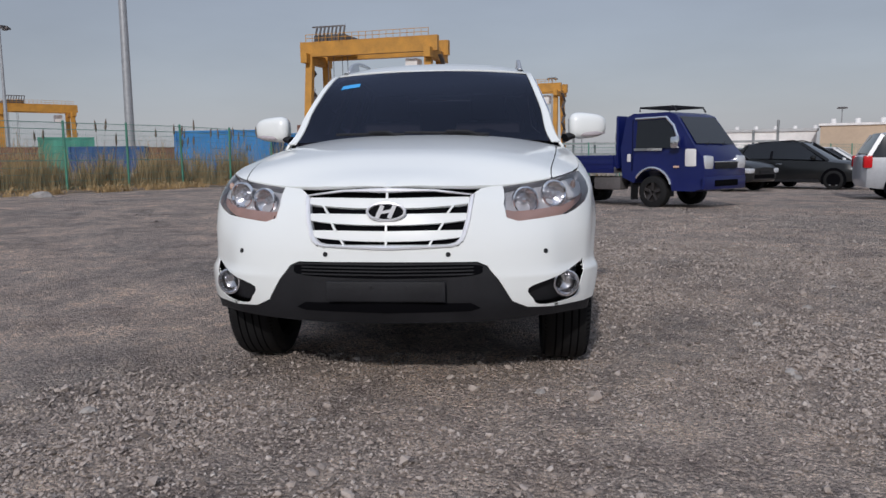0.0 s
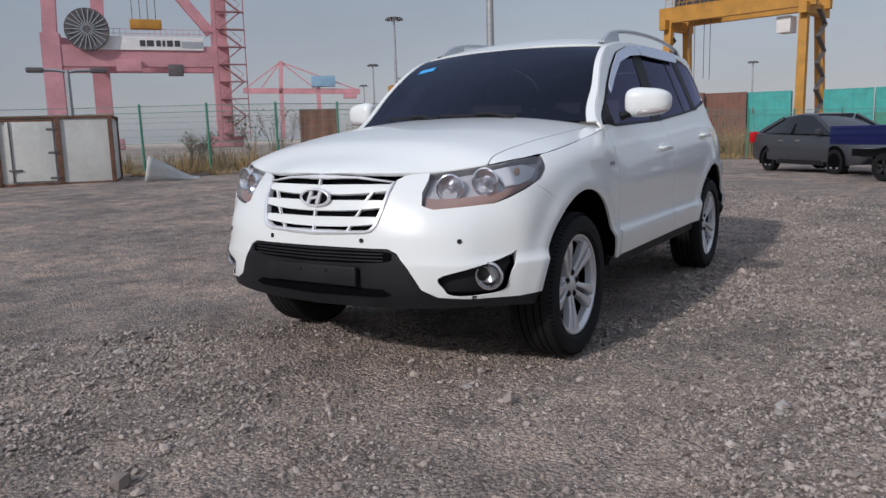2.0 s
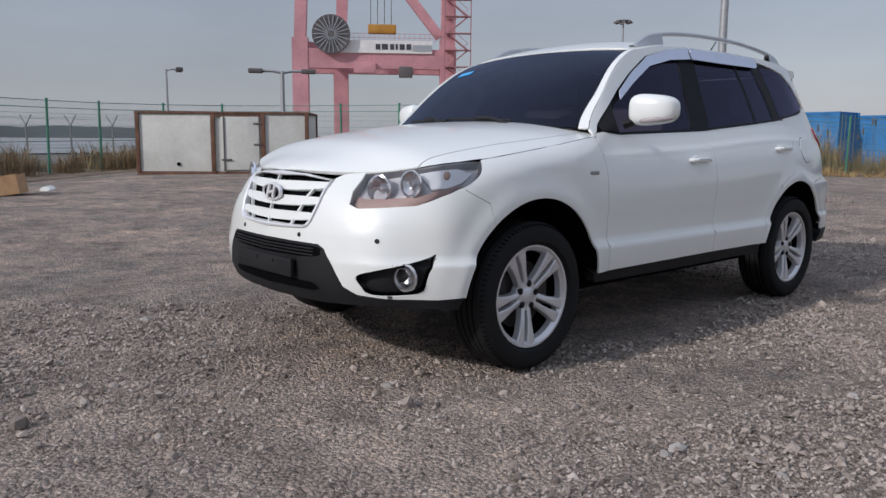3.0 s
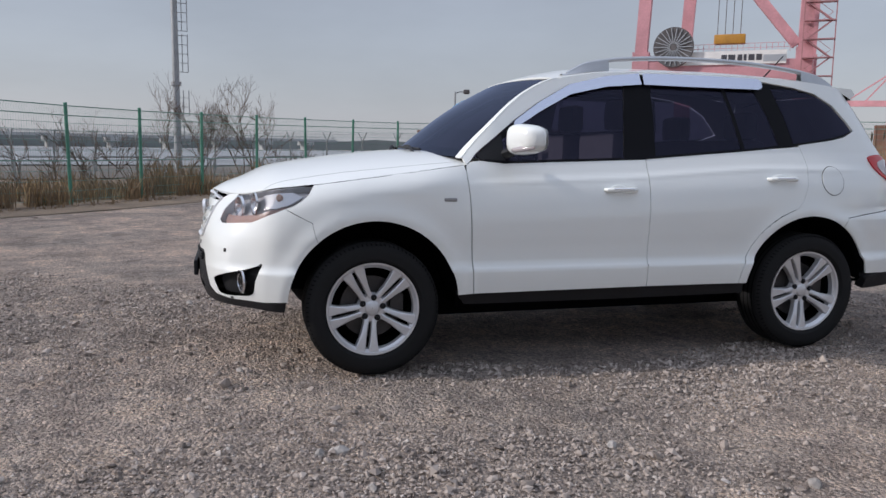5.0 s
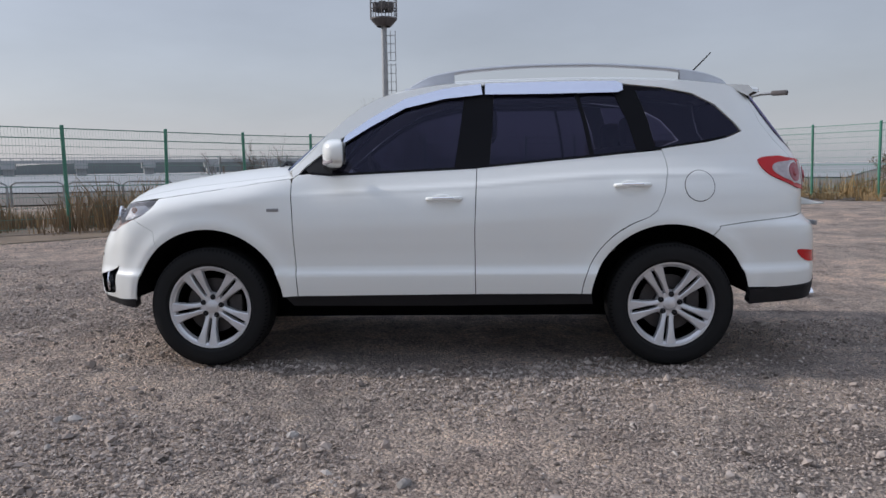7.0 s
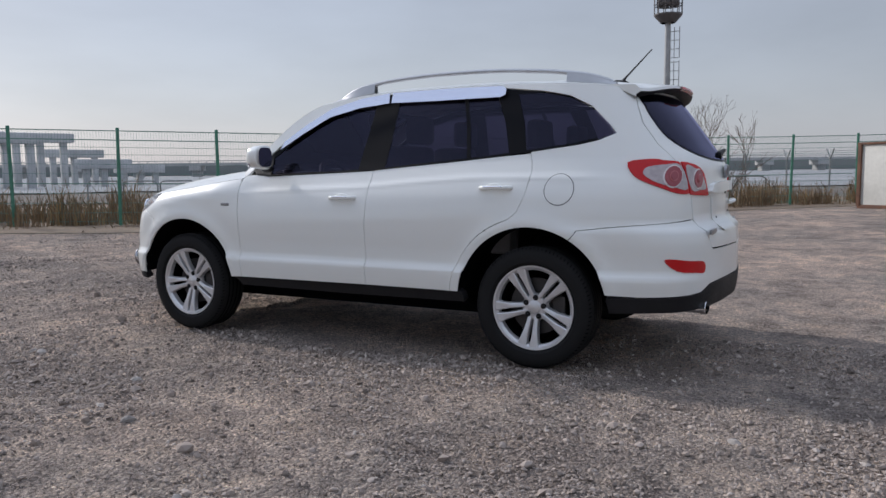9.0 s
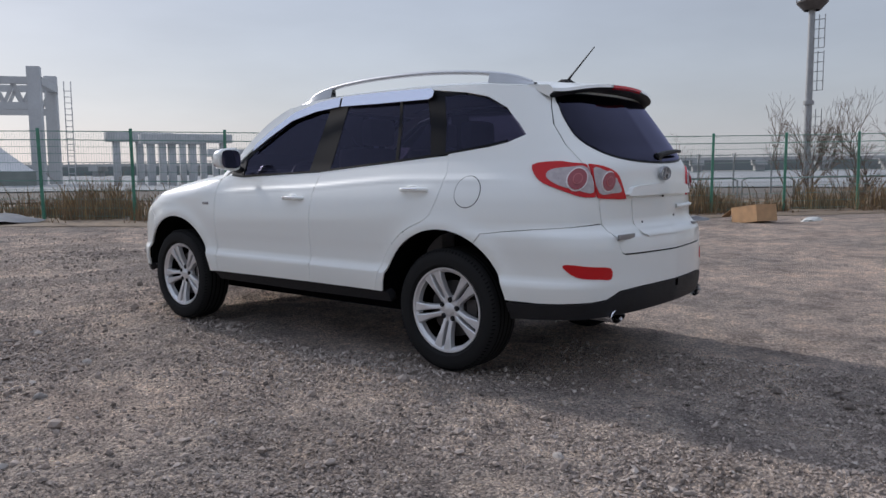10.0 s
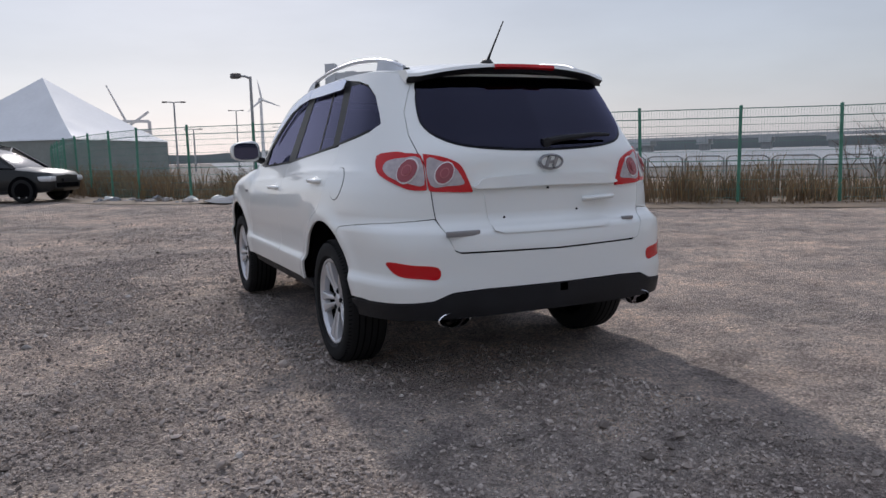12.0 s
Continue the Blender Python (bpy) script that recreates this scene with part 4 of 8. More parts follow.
for flip in (False, True):
    k = -1 if flip else 1
    for poly, cx, cz, rad in ((lamp_out, 0.708, 1.099, 0.062), (lamp_in, 0.560, 1.086, 0.056)):
        tl = skin("tail_light", poly, ring, RED, car, "red and clear tail light with round lamps", lift=0.008, depth=0.02, gap=0, mirror=flip, cell=(0.03, 0.03))
        if poly is lamp_out:
            inner = rounded([by_rear(*q) for q in ((0.652, 1.158), (0.705, 1.164), (0.757, 1.152), (0.782, 1.112), (0.768, 1.066), (0.722, 1.042), (0.652, 1.032))], 3)
        else:
            inner = rounded([by_rear(*q) for q in ((0.627, 1.156), (0.572, 1.146), (0.512, 1.116), (0.478, 1.060), (0.474, 1.030), (0.55, 1.024), (0.625, 1.028))], 3)
        skin("clear_panel", inner, ring, CLEAR_LAMP, tl, lift=0.011, depth=0.004, gap=0, mirror=flip, cell=(0.03, 0.03))
        at = by_rear(cx, cz)
        for f, mat, up in ((1.0, RING_WHITE, 0.014), (0.88, RED_DARK, 0.020), (0.46, RING_RED, 0.024), (0.36, RED_DARK, 0.027)):
            skin("round_lamp", [(at[0] + rad * f * math.cos(a), at[1] + rad * f * math.sin(a)) for a in np.linspace(0, 2 * math.pi, 25)[:-1]], ring, mat, tl, lift=up, depth=0.004, gap=0, mirror=flip, cell=(0.012, 0.012))
    refl = rounded([by_rear(0.635, 0.635), by_rear(0.74, 0.648), by_rear(0.825, 0.662), by_rear(0.835, 0.645), by_rear(0.80, 0.595), by_rear(0.70, 0.58), by_rear(0.635, 0.578)], 3)
    skin("reflector", refl, ring, RED, rear_bumper, "red bumper reflector", lift=0.005, depth=0.008, gap=0, mirror=flip, cell=(0.03, 0.03))
    bm = lathe(bmesh.new(), [(-0.20, 0.036), (0.0, 0.040), (0.03, 0.044), (0.034, 0.041), (0.0, 0.036), (-0.15, 0.033)], 24, "Y")
    bmesh.ops.transform(bm, matrix=Matrix.Translation((k * 0.56, 3.575, 0.372)) @ Matrix.Diagonal((2.0, 1, 0.9, 1)), verts=bm.verts)
    part("exhaust_tip", bm, CHROME, car, "oval chrome exhaust tip")
spoil = bmesh.new()
rows = []
for i in range(25):
    u = -1 + i / 12
    x = 0.61 * u
    zr = roof_top(min(abs(x), 0.55), 3.12)[2]
    yb = 3.375 - 0.10 * u * u - 0.05 * u**8
    rows.append([spoil.verts.new(p) for p in ((x, 3.07 - 0.02 * u * u, zr + 0.004), (x, 3.2, zr - 0.006), (x, yb, zr - 0.028), (x, yb + 0.006, zr - 0.045), (x, yb - 0.02, zr - 0.062), (x, 3.21, zr - 0.075))])
for a, b in zip(rows, rows[1:]):
    for j in range(3):
        spoil.faces.new((a[j], b[j], b[j + 1], a[j + 1]))
spoil.faces.new(rows[0][::-1])
spoil.faces.new(rows[-1])
lower = bmesh.new()
rows = [[lower.verts.new(v.co) for v in r[3:]] for r in rows]
for a, b in zip(rows, rows[1:]):
    for j in range(2):
        lower.faces.new((a[j], b[j], b[j + 1], a[j + 1]))
spoiler = part("spoiler", spoil, WHITE, tailgate, "white roof spoiler")
part("underside", lower, BLACK, spoiler, "black spoiler underside")
stop = bmesh.new()
rows = []
for i in range(13):
    u = -0.30 + 0.60 * i / 12
    x = 0.61 * u
    zr = roof_top(abs(x), 3.12)[2]
    yb = 3.381 - 0.10 * u * u
    rows.append([stop.verts.new(p) for p in ((x, yb - 0.004, zr - 0.0285), (x, yb + 0.004, zr - 0.031), (x, yb + 0.01, zr - 0.046), (x, yb - 0.01, zr - 0.055))])
for a, b in zip(rows, rows[1:]):
    for j in range(3):
        stop.faces.new((a[j], b[j], b[j + 1], a[j + 1]))
part("stop_lamp", stop, RED, spoiler, "red high stop lamp")
ant = part("antenna", tube(bmesh.new(), [(0, 2.88, 1.694), (0, 2.93, 1.706), (0, 2.985, 1.704), (0, 3.02, 1.686)], [0.008, 0.016, 0.014, 0.008], 10), BLACK, car, "black rod antenna on the roof")
part("rod", tube(bmesh.new(), [(0, 2.965, 1.706), (0, 3.01, 1.752), (0, 3.155, 1.898)], [0.009, 0.006, 0.0035], 8), BLACK, ant)

# roof rails
for k in (-1, 1):
    pts = []
    for y, z in ((1.20, 1.640), (1.30, 1.694), (1.42, 1.722), (1.6, 1.744), (1.9, 1.758), (2.3, 1.755), (2.6, 1.735), (2.8, 1.712), (2.95, 1.684), (3.06, 1.645)):
        pts.append((k * (roof_half(y) - 0.07), y, z))
    line = rounded(pts, 4, closed=False)
    rail = part("roof_rail", tube(bmesh.new(), line, 0.014, 10), SATIN, car, "satin silver roof rail")
    for ys in ((1.16, 1.46), (2.80, 3.08)):
        foot = bmesh.new()
        n = 10
        rows = []
        for i in range(n + 1):
            y = ys[0] + (ys[1] - ys[0]) * i / n
            xm = roof_half(y) - 0.07
            zt = float(np.interp(y, line[:, 1], line[:, 2]))
            zb3 = roof_top(xm, y)[2] - 0.004
            zt = max(zt, zb3 + 0.004)
            rows.append([foot.verts.new((k * (xm + o), y, z)) for o, z in ((-0.022, zb3), (-0.014, zt), (0.014, zt), (0.026, zb3))])
        for a, b in zip(rows, rows[1:]):
            for j in range(3):
                foot.faces.new((a[j], a[j + 1], b[j + 1], b[j]))
        part("foot", foot, SATIN, rail)

# mirrors
for k in (-1, 1):
    bm = bmesh.new()
    bmesh.ops.create_uvsphere(bm, u_segments=32, v_segments=20, radius=1)
    for v in bm.verts:
        c = v.co
        f = lambda q, e: math.copysign(abs(q) ** e, q)
        x, y, z = f(c.x, 0.62), f(c.y, 0.7), f(c.z, 0.62)
        w = 0.125 * (1 - 0.10 * x)
        v.co = (k * (1.000 + 0.118 * x), 0.80 + 0.075 * y + 0.03 * x + (0.03 if y > 0 else 0) * 0, 1.250 + (0.078 - 0.012 * x) * z)
        if y > 0.35:
            v.co.y = 0.80 + 0.075 * 0.35 + 0.03 * x + (y - 0.35) * 0.02
    if k < 0:
        bmesh.ops.reverse_faces(bm, faces=bm.faces)
    mir = part("side_mirror", bm, WHITE, car, "white door mirror with a clear indicator strip")
    bm = bmesh.new()
    bmesh.ops.create_circle(bm, cap_ends=True, segments=32, radius=1)
    for v in bm.verts:
        x, z = math.copysign(abs(v.co.x) ** 0.6, v.co.x), math.copysign(abs(v.co.y) ** 0.6, v.co.y)
        v.co = (k * (1.0 + 0.10 * x), 0.845 + 0.03 * x, 1.250 + 0.064 * z)
    part("mirror_glass", bm, material("mirror", (0.75, 0.75, 0.77), 0.03, metal=1.0) if k < 0 else bpy.data.materials["mirror"], mir)
    bm = tube(bmesh.new(), [(k * 0.935, 0.742, 1.196), (k * 0.99, 0.735, 1.195), (k * 1.05, 0.748, 1.199), (k * 1.105, 0.80, 1.208)], [0.013, 0.015, 0.015, 0.010], 10)
    part("indicator", bm, CLEAR_LAMP, mir)
    bm = tube(bmesh.new(), [(k * 0.86, 0.74, 1.175), (k * 0.92, 0.765, 1.195), (k * 0.99, 0.79, 1.19), (k * 1.05, 0.81, 1.19)], [0.045, 0.035, 0.03, 0.02], 12, 0.6)
    part("mirror_arm", bm, BLACK, mir)

# front wipers
for x0, x1 in ((0.50, -0.10), (-0.10, -0.62)):
    pts = [Vector(screen(x0 + (x1 - x0) * i / 8, 0.035 + 0.02 * i / 8)) + Vector((0, -0.018, 0.014)) for i in range(9)]
    w = part("wiper", tube(bmesh.new(), pts, 0.009, 6), BLACK, car, "black windscreen wiper")
    part("wiper_arm", tube(bmesh.new(), [pts[0] + Vector((0, -0.04, -0.02)), pts[2] + Vector((0, -0.02, 0.012)), pts[4] + Vector((0, -0.01, 0.01))], 0.010, 6), BLACK, w)


# the nose is a little blunter than its plan lines
for piece in car.children_recursive:
    if piece.type == "MESH":
        for v in piece.data.vertices:
            t = min(1.0, max(0.0, (-0.45 - v.co.y) / 0.35))
            v.co.y += 0.113 * t * t * (3 - 2 * t)


# wheels
def wheel_meshes():
    tyre = lathe(bmesh.new(), [(-0.075, 0.238), (-0.118, 0.262), (-0.122, 0.30), (-0.116, 0.330), (-0.098, 0.350), (-0.09, 0.3555), (0.086, 0.3555), (0.094, 0.350), (0.112, 0.330), (0.119, 0.30), (0.115, 0.265), (0.088, 0.243), (0.07, 0.236)], 72)
    grooves = bmesh.new()
    for a in (-0.055, -0.02, 0.02, 0.055):
        lathe(grooves, [(a - 0.004, 0.3562), (a + 0.004, 0.3562)], 72)
    for i in range(90):
        t = 2 * math.pi * i / 90
        for sx in (-1, 1):
            c = Vector((sx * 0.098, math.cos(t) * 0.3505, math.sin(t) * 0.3505))
            d = Vector((0, -math.sin(t), math.cos(t)))
            beam(grooves, c - Vector((sx * 0.010, 0, 0)) + d * 0.003, c + Vector((sx * 0.012, 0, 0)) - d * 0.002 - Vector((0, math.cos(t), math.sin(t))) * 0.011, 0.004, 0.004)
    rim = lathe(bmesh.new(), [(0.062, 0.226), (0.088, 0.236), (0.094, 0.247), (0.100, 0.246), (0.099, 0.236), (0.086, 0.228), (0.080, 0.220), (0.05, 0.216)], 64)
    spoke = bmesh.new()
    for sgn in (-1, 1):
        rows = []
        for r, off, wd, hx in ((0.045, 0.020, 0.034, 0.064), (0.085, 0.021, 0.031, 0.072), (0.13, 0.0255, 0.034, 0.081), (0.18, 0.0315, 0.046, 0.089), (0.236, 0.0385, 0.066, 0.093)):
            rows.append([spoke.verts.new((x, sgn * (off + o), r)) for o, x in ((-wd / 2, hx - 0.035), (-wd / 2 + 0.003, hx - 0.004), (-wd / 2 + 0.008, hx), (wd / 2 - 0.008, hx), (wd / 2 - 0.003, hx - 0.004), (wd / 2, hx - 0.035))])
        for a, b in zip(rows, rows[1:]):
            for j in range(5):
                spoke.faces.new((a[j], a[j + 1], b[j + 1], b[j]) if sgn > 0 else (a[j], b[j], b[j + 1], a[j + 1]))
        spoke.faces.new(rows[-1])
    bmesh.ops.recalc_face_normals(spoke, faces=spoke.faces)
    hub = lathe(bmesh.new(), [(0.0, 0.082), (0.05, 0.080), (0.064, 0.070), (0.066, 0.040), (0.070, 0.036), (0.073, 0.030), (0.075, 0.001)], 40)
    nut = lathe(bmesh.new(), [(0.055, 0.0165), (0.0685, 0.0165), (0.0690, 0.010), (0.075, 0.009), (0.077, 0.001)], 14)
    disc = lathe(bmesh.new(), [(0.0, 0.165), (0.012, 0.165), (0.012, 0.09), (0.03, 0.085), (0.03, 0.001)], 40)
    barrel = lathe(bmesh.new(), [(0.06, 0.2225), (-0.08, 0.215), (-0.085, 0.16), (-0.085, 0.001)], 40)
    caliper = box(bmesh.new(), (-0.02, 0.10, -0.07), (0.035, 0.175, 0.07), 0.012)
    return tyre, grooves, rim, spoke, hub, nut, disc, barrel, caliper


def wheel(parent, x, y, turn):
    """A wheel on the +x side; turn is in degrees round its axle."""
    tyre, grooves, rim, spoke, hub, nut, disc, barrel, caliper = wheel_meshes()
    w = new("wheel")
    w.parent = parent
    spin = Matrix.Rotation(radians(turn), 4, "X")
    tyre_ob = part("tyre", tyre, RUBBER, w, "black rubber tyre")
    part("tread", grooves, VOID, tyre_ob)
    rim_ob = part("rim", rim, ALLOY, w, "silver five-spoke alloy rim")
    for i in range(5):
        b = spoke.copy()
        bmesh.ops.transform(b, matrix=spin @ Matrix.Rotation(radians(72 * i), 4, "X"), verts=b.verts)
        part("spoke", b, ALLOY, rim_ob)
        b = nut.copy()
        bmesh.ops.transform(b, matrix=spin @ Matrix.Rotation(radians(72 * i + 36), 4, "X") @ Matrix.Translation((0, 0, 0.057)), verts=b.verts)
        part("wheel_nut", b, BLACK, rim_ob)
    spoke.free()
    nut.free()
    part("hub", hub, ALLOY, rim_ob)
    part("brake_disc", disc, DISC, w)
    part("caliper", caliper, DISC, w)
    # Alloy barrel made near-black: shade behind the spokes is put in the colour.
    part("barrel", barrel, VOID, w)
    w.location = (abs(x), y, 0.356)
    if x < 0:
        w.location, w.rotation_euler = (x, y, 0.356), (0, 0, math.pi)
    return w


for x in (0.808, -0.808):
    for y in (0.0, 2.70):
        wheel(car, x, y, 180 - 8)


def liner(bm):
    rows = []
    for i in range(25):
        a = radians(5 + 170 * i / 24)
        rows.append([bm.verts.new((x, r * math.cos(a), r * math.sin(a))) for x, r in ((0.50, 0.02), (0.50, 0.46), (0.895, 0.462))])
    for a, b in zip(rows, rows[1:]):
        for j in range(2):
            bm.faces.new((a[j], a[j + 1], b[j + 1], b[j]))
    return bm


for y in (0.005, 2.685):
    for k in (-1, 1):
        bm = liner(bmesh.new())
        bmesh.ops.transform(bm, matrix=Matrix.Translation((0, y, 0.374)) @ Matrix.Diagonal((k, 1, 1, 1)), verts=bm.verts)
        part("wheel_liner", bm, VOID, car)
        
# underbody and cabin; near-black holds the shade, a low box deepens it
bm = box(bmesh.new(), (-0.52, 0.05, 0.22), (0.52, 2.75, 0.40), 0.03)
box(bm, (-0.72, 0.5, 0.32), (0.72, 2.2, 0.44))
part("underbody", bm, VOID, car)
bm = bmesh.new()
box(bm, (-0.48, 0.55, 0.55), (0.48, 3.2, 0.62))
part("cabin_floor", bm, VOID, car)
bm = box(bmesh.new(), (-0.72, 0.62, 0.85), (0.72, 0.95, 1.10), 0.06)
part("dashboard", bm, BLACK, car)
for x in (-0.36, 0.36):
    bm = box(bmesh.new(), (-0.25, 1.05, 0.62), (0.25, 1.55, 0.86), 0.06)
    box(bm, (-0.24, 1.50, 0.80), (0.24, 1.66, 1.32), 0.05)
    seat = part("front_seat", bm, SEAT, car, location=(x, 0, 0))
    part("headrest", box(bmesh.new(), (-0.13, 1.62, 1.33), (0.13, 1.72, 1.52), 0.04), SEAT, seat)
bm = box(bmesh.new(), (-0.62, 2.0, 0.62), (0.62, 2.45, 0.86), 0.06)
box(bm, (-0.62, 2.42, 0.80), (0.62, 2.58, 1.28), 0.05)
bench = part("rear_bench", bm, SEAT, car)
for x in (-0.38, 0.38):
    part("headrest", box(bmesh.new(), (x - 0.13, 2.50, 1.28), (x + 0.13, 2.60, 1.46), 0.04), SEAT, bench)
bm = bmesh.new()
for i in range(24):
    a, b = 2 * math.pi * i / 24, 2 * math.pi * (i + 1) / 24
    rod(bm, (0.36 + 0.19 * math.cos(a), 0.98 - 0.08 * math.sin(a), 1.06 + 0.17 * math.sin(a)), (0.36 + 0.19 * math.cos(b), 0.98 - 0.08 * math.sin(b), 1.06 + 0.17 * math.sin(b)), 0.016, seg=6)
part("steering_wheel", bm, BLACK, car)


# ---- ground ----
def rise(x, y):
    """The yard lies almost level, a little higher along its fence and falling off towards the parked cars."""
    dx, dy = x, y - 1.35
    r = math.hypot(dx, dy)
    if r < 6:
        return 0.0
    toward = min(1, max(0, ((0.42 * dx + 0.91 * dy) / r - 0.62) / 0.25))
    bank = min(1, (r - 6) / 9)
    z = (0.16 - 0.2 * max(0, -dx / r) ** 2 * min(1, max(0, 0.5 - 1.3 * dy / r))) * bank * bank * (3 - 2 * bank) * (1 - toward)
    z -= 0.0145 * min(max(r - 11, 0), 30) * toward
    return z + 0.03 * bank * noise.noise(Vector((x * 0.09, y * 0.09, 7.3)))


def grain(x, y):
    """The small unevenness of the loose stone, near the car."""
    r = math.hypot(x, y - 1.35)
    fade = min(1, max(0, (10 - r) / 3))
    if fade == 0:
        return 0.0
    v = Vector((x, y, 0))
    return fade * (0.016 * noise.noise(v * 1.9) + 0.017 * noise.noise(v * 6.0 + Vector((5, 1, 2))) + 0.008 * noise.noise(v * 15.0) - 0.006)


def gravel_material():
    m = bpy.data.materials.new("crushed_stone")
    m.use_nodes = True
    nt = m.node_tree
    L, b = nt.links.new, nt.nodes["Principled BSDF"]
    tc = nt.nodes.new("ShaderNodeTexCoord")

    def tex(kind, scale, detail=4, rough=0.6):
        n = nt.nodes.new(kind)
        n.inputs["Scale"].default_value = scale
        if kind == "ShaderNodeTexNoise":
            n.inputs["Detail"].default_value, n.inputs["Roughness"].default_value = detail, rough
        L(tc.outputs["Object"], n.inputs["Vector"])
        return n

    def ramp(src, stops):
        r = nt.nodes.new("ShaderNodeValToRGB")
        el = r.color_ramp.elements
        while len(el) < len(stops):
            el.new(0.5)
        for e, (p, c) in zip(el, stops):
            e.position, e.color = p, (*c, 1)
        L(src, r.inputs[0])
        return r.outputs[0]

    def mix(mode, f, a, c):
        n = nt.nodes.new("ShaderNodeMix")
        n.data_type, n.blend_type = "RGBA", mode
        if isinstance(f, float):
            n.inputs["Factor"].default_value = f
        else:
            L(f, n.inputs["Factor"])
        L(a, n.inputs["A"])
        L(c, n.inputs["B"])
        return n.outputs["Result"]

    big = tex("ShaderNodeTexNoise", 0.45, 5)
    mid = tex("ShaderNodeTexNoise", 3.2, 6, 0.7)
    cell_a, cell_b = tex("ShaderNodeTexVoronoi", 58), tex("ShaderNodeTexVoronoi", 130)
    grit = tex("ShaderNodeTexNoise", 150, 3, 0.7)
    base = ramp(big.outputs[0], [(0.36, (0.56, 0.50, 0.46)), (0.50, (0.71, 0.61, 0.545)), (0.64, (0.83, 0.695, 0.605))])
    stones = ramp(cell_a.outputs["Color"], [(0.0, (0.5, 0.5, 0.5)), (0.3, (0.80, 0.79, 0.79)), (0.5, (1.0, 0.98, 0.97)), (0.85, (1.2, 1.18, 1.16)), (1.0, (1.6, 1.57, 1.55))])
    small = ramp(cell_b.outputs["Color"], [(0.0, (0.6, 0.6, 0.6)), (0.6, (1.0, 1.0, 1.0)), (1.0, (1.6, 1.58, 1.55))])
    col = mix("MULTIPLY", 0.85, base, stones)
    col = mix("MULTIPLY", 0.7, col, small)
    patch = ramp(mid.outputs[0], [(0.34, (0.62, 0.61, 0.62)), (0.5, (0.98, 0.97, 0.96)), (0.68, (1.32, 1.25, 1.16))])
    col = mix("MULTIPLY", 0.85, col, patch)
    rut = tex("ShaderNodeTexNoise", 1.1, 7, 0.72)
    col = mix("MULTIPLY", 0.8, col, ramp(rut.outputs[0], [(0.38, (0.66, 0.65, 0.65)), (0.52, (1.0, 1.0, 1.0)), (0.66, (1.22, 1.19, 1.14))]))
    # Darker rims round each stone cell paint the shade in the crevices.
    crevice_shade = ramp(cell_a.outputs["Distance"], [(0.15, (1.12, 1.12, 1.12)), (0.45, (1.0, 1.0, 1.0)), (0.72, (0.80, 0.79, 0.79))])
    col = mix("MULTIPLY", 0.9, col, crevice_shade)
    L(col, b.inputs["Base Color"])
    b.inputs["Roughness"].default_value = 0.93
    b.inputs["Specular IOR Level"].default_value = 0.04
    height = nt.nodes.new("ShaderNodeMath")
    height.operation = "MULTIPLY_ADD"
    height.inputs[1].default_value = -1.4
    L(cell_a.outputs["Distance"], height.inputs[0])
    L(grit.outputs[0], height.inputs[2])
    h2 = nt.nodes.new("ShaderNodeMath")
    h2.operation = "MULTIPLY_ADD"
    h2.inputs[1].default_value = 0.8
    L(mid.outputs[0], h2.inputs[0])
    L(height.outputs[0], h2.inputs[2])
    bp = nt.nodes.new("ShaderNodeBump")
    bp.inputs["Strength"].default_value, bp.inputs["Distance"].default_value = 1.0, 0.06
    L(h2.outputs[0], bp.inputs["Height"])
    L(bp.outputs[0], b.inputs["Normal"])
    return m


GRAVEL = gravel_material()
bm = bmesh.new()
rings = []
radii = [0.0] + [0.065 * i for i in range(1, 143)] + [9.5 + 0.5 * i for i in range(22)] + [21, 23, 26, 29, 32, 36, 42, 50, 60, 75, 95, 120, 160, 220, 300, 450, 700, 1200, 2500, 4500]
N = 448
verts, faces = [(0, 1.35, 0)], []
for r in radii[1:]:
    for k in range(N):
        x, y = r * math.cos(2 * math.pi * k / N), 1.35 + r * math.sin(2 * math.pi * k / N)
        verts.append((x, y, rise(x, y) + grain(x, y)))
faces += [(0, 1 + k, 1 + (k + 1) % N) for k in range(N)]
for i in range(len(radii) - 2):
    for k in range(N):
        a, b = 1 + i * N + k, 1 + i * N + (k + 1) % N
        faces.append((a, a + N, b + N, b))
ground = raw("ground", verts, faces, GRAVEL, smooth=True)
tagged(ground, "compacted grey crushed-stone yard", "ground", kind="structure")

SOIL = material("dry_soil", (0.17, 0.125, 0.085), 0.95, vary=0.45, scale=1.2, bump=0.8, bump_scale=25)
# Matt grey, lightened so that haze over the water sits in its colour.
WATER = material("shallow_water", (0.29, 0.30, 0.305), 0.9, spec=0.06, vary=0.25, scale=0.03, bump=0.15, bump_scale=2)
MUD = material("tidal_mud", (0.17, 0.155, 0.14), 0.95, spec=0.05, vary=0.35, scale=0.05)


def sheet(name, mat, label, a0, a1, r0, r1, lift, cat, wob=0.0):
    """A sector of ground round the yard, from angle a0 to a1 and from r0 to r1 metres."""
    verts, faces = [], []
    na, rr = 60, [r0 * (r1 / r0) ** (i / 14) for i in range(15)]
    for j, r in enumerate(rr):
        for i in range(na + 1):
            a = radians(a0 + (a1 - a0) * i / na)
            q = r * (1 + wob * noise.noise(Vector((i * 0.35, j * 0.7, r0))))
            x, y = q * math.cos(a), 1.35 + q * math.sin(a)
            verts.append((x, y, rise(x, y) + lift))
    for j in range(14):
        for i in range(na):
            k = j * (na + 1) + i
            faces.append((k, k + na + 1, k + na + 2, k + 1))
    return tagged(raw(name, verts, faces, mat), label, cat, kind="structure")


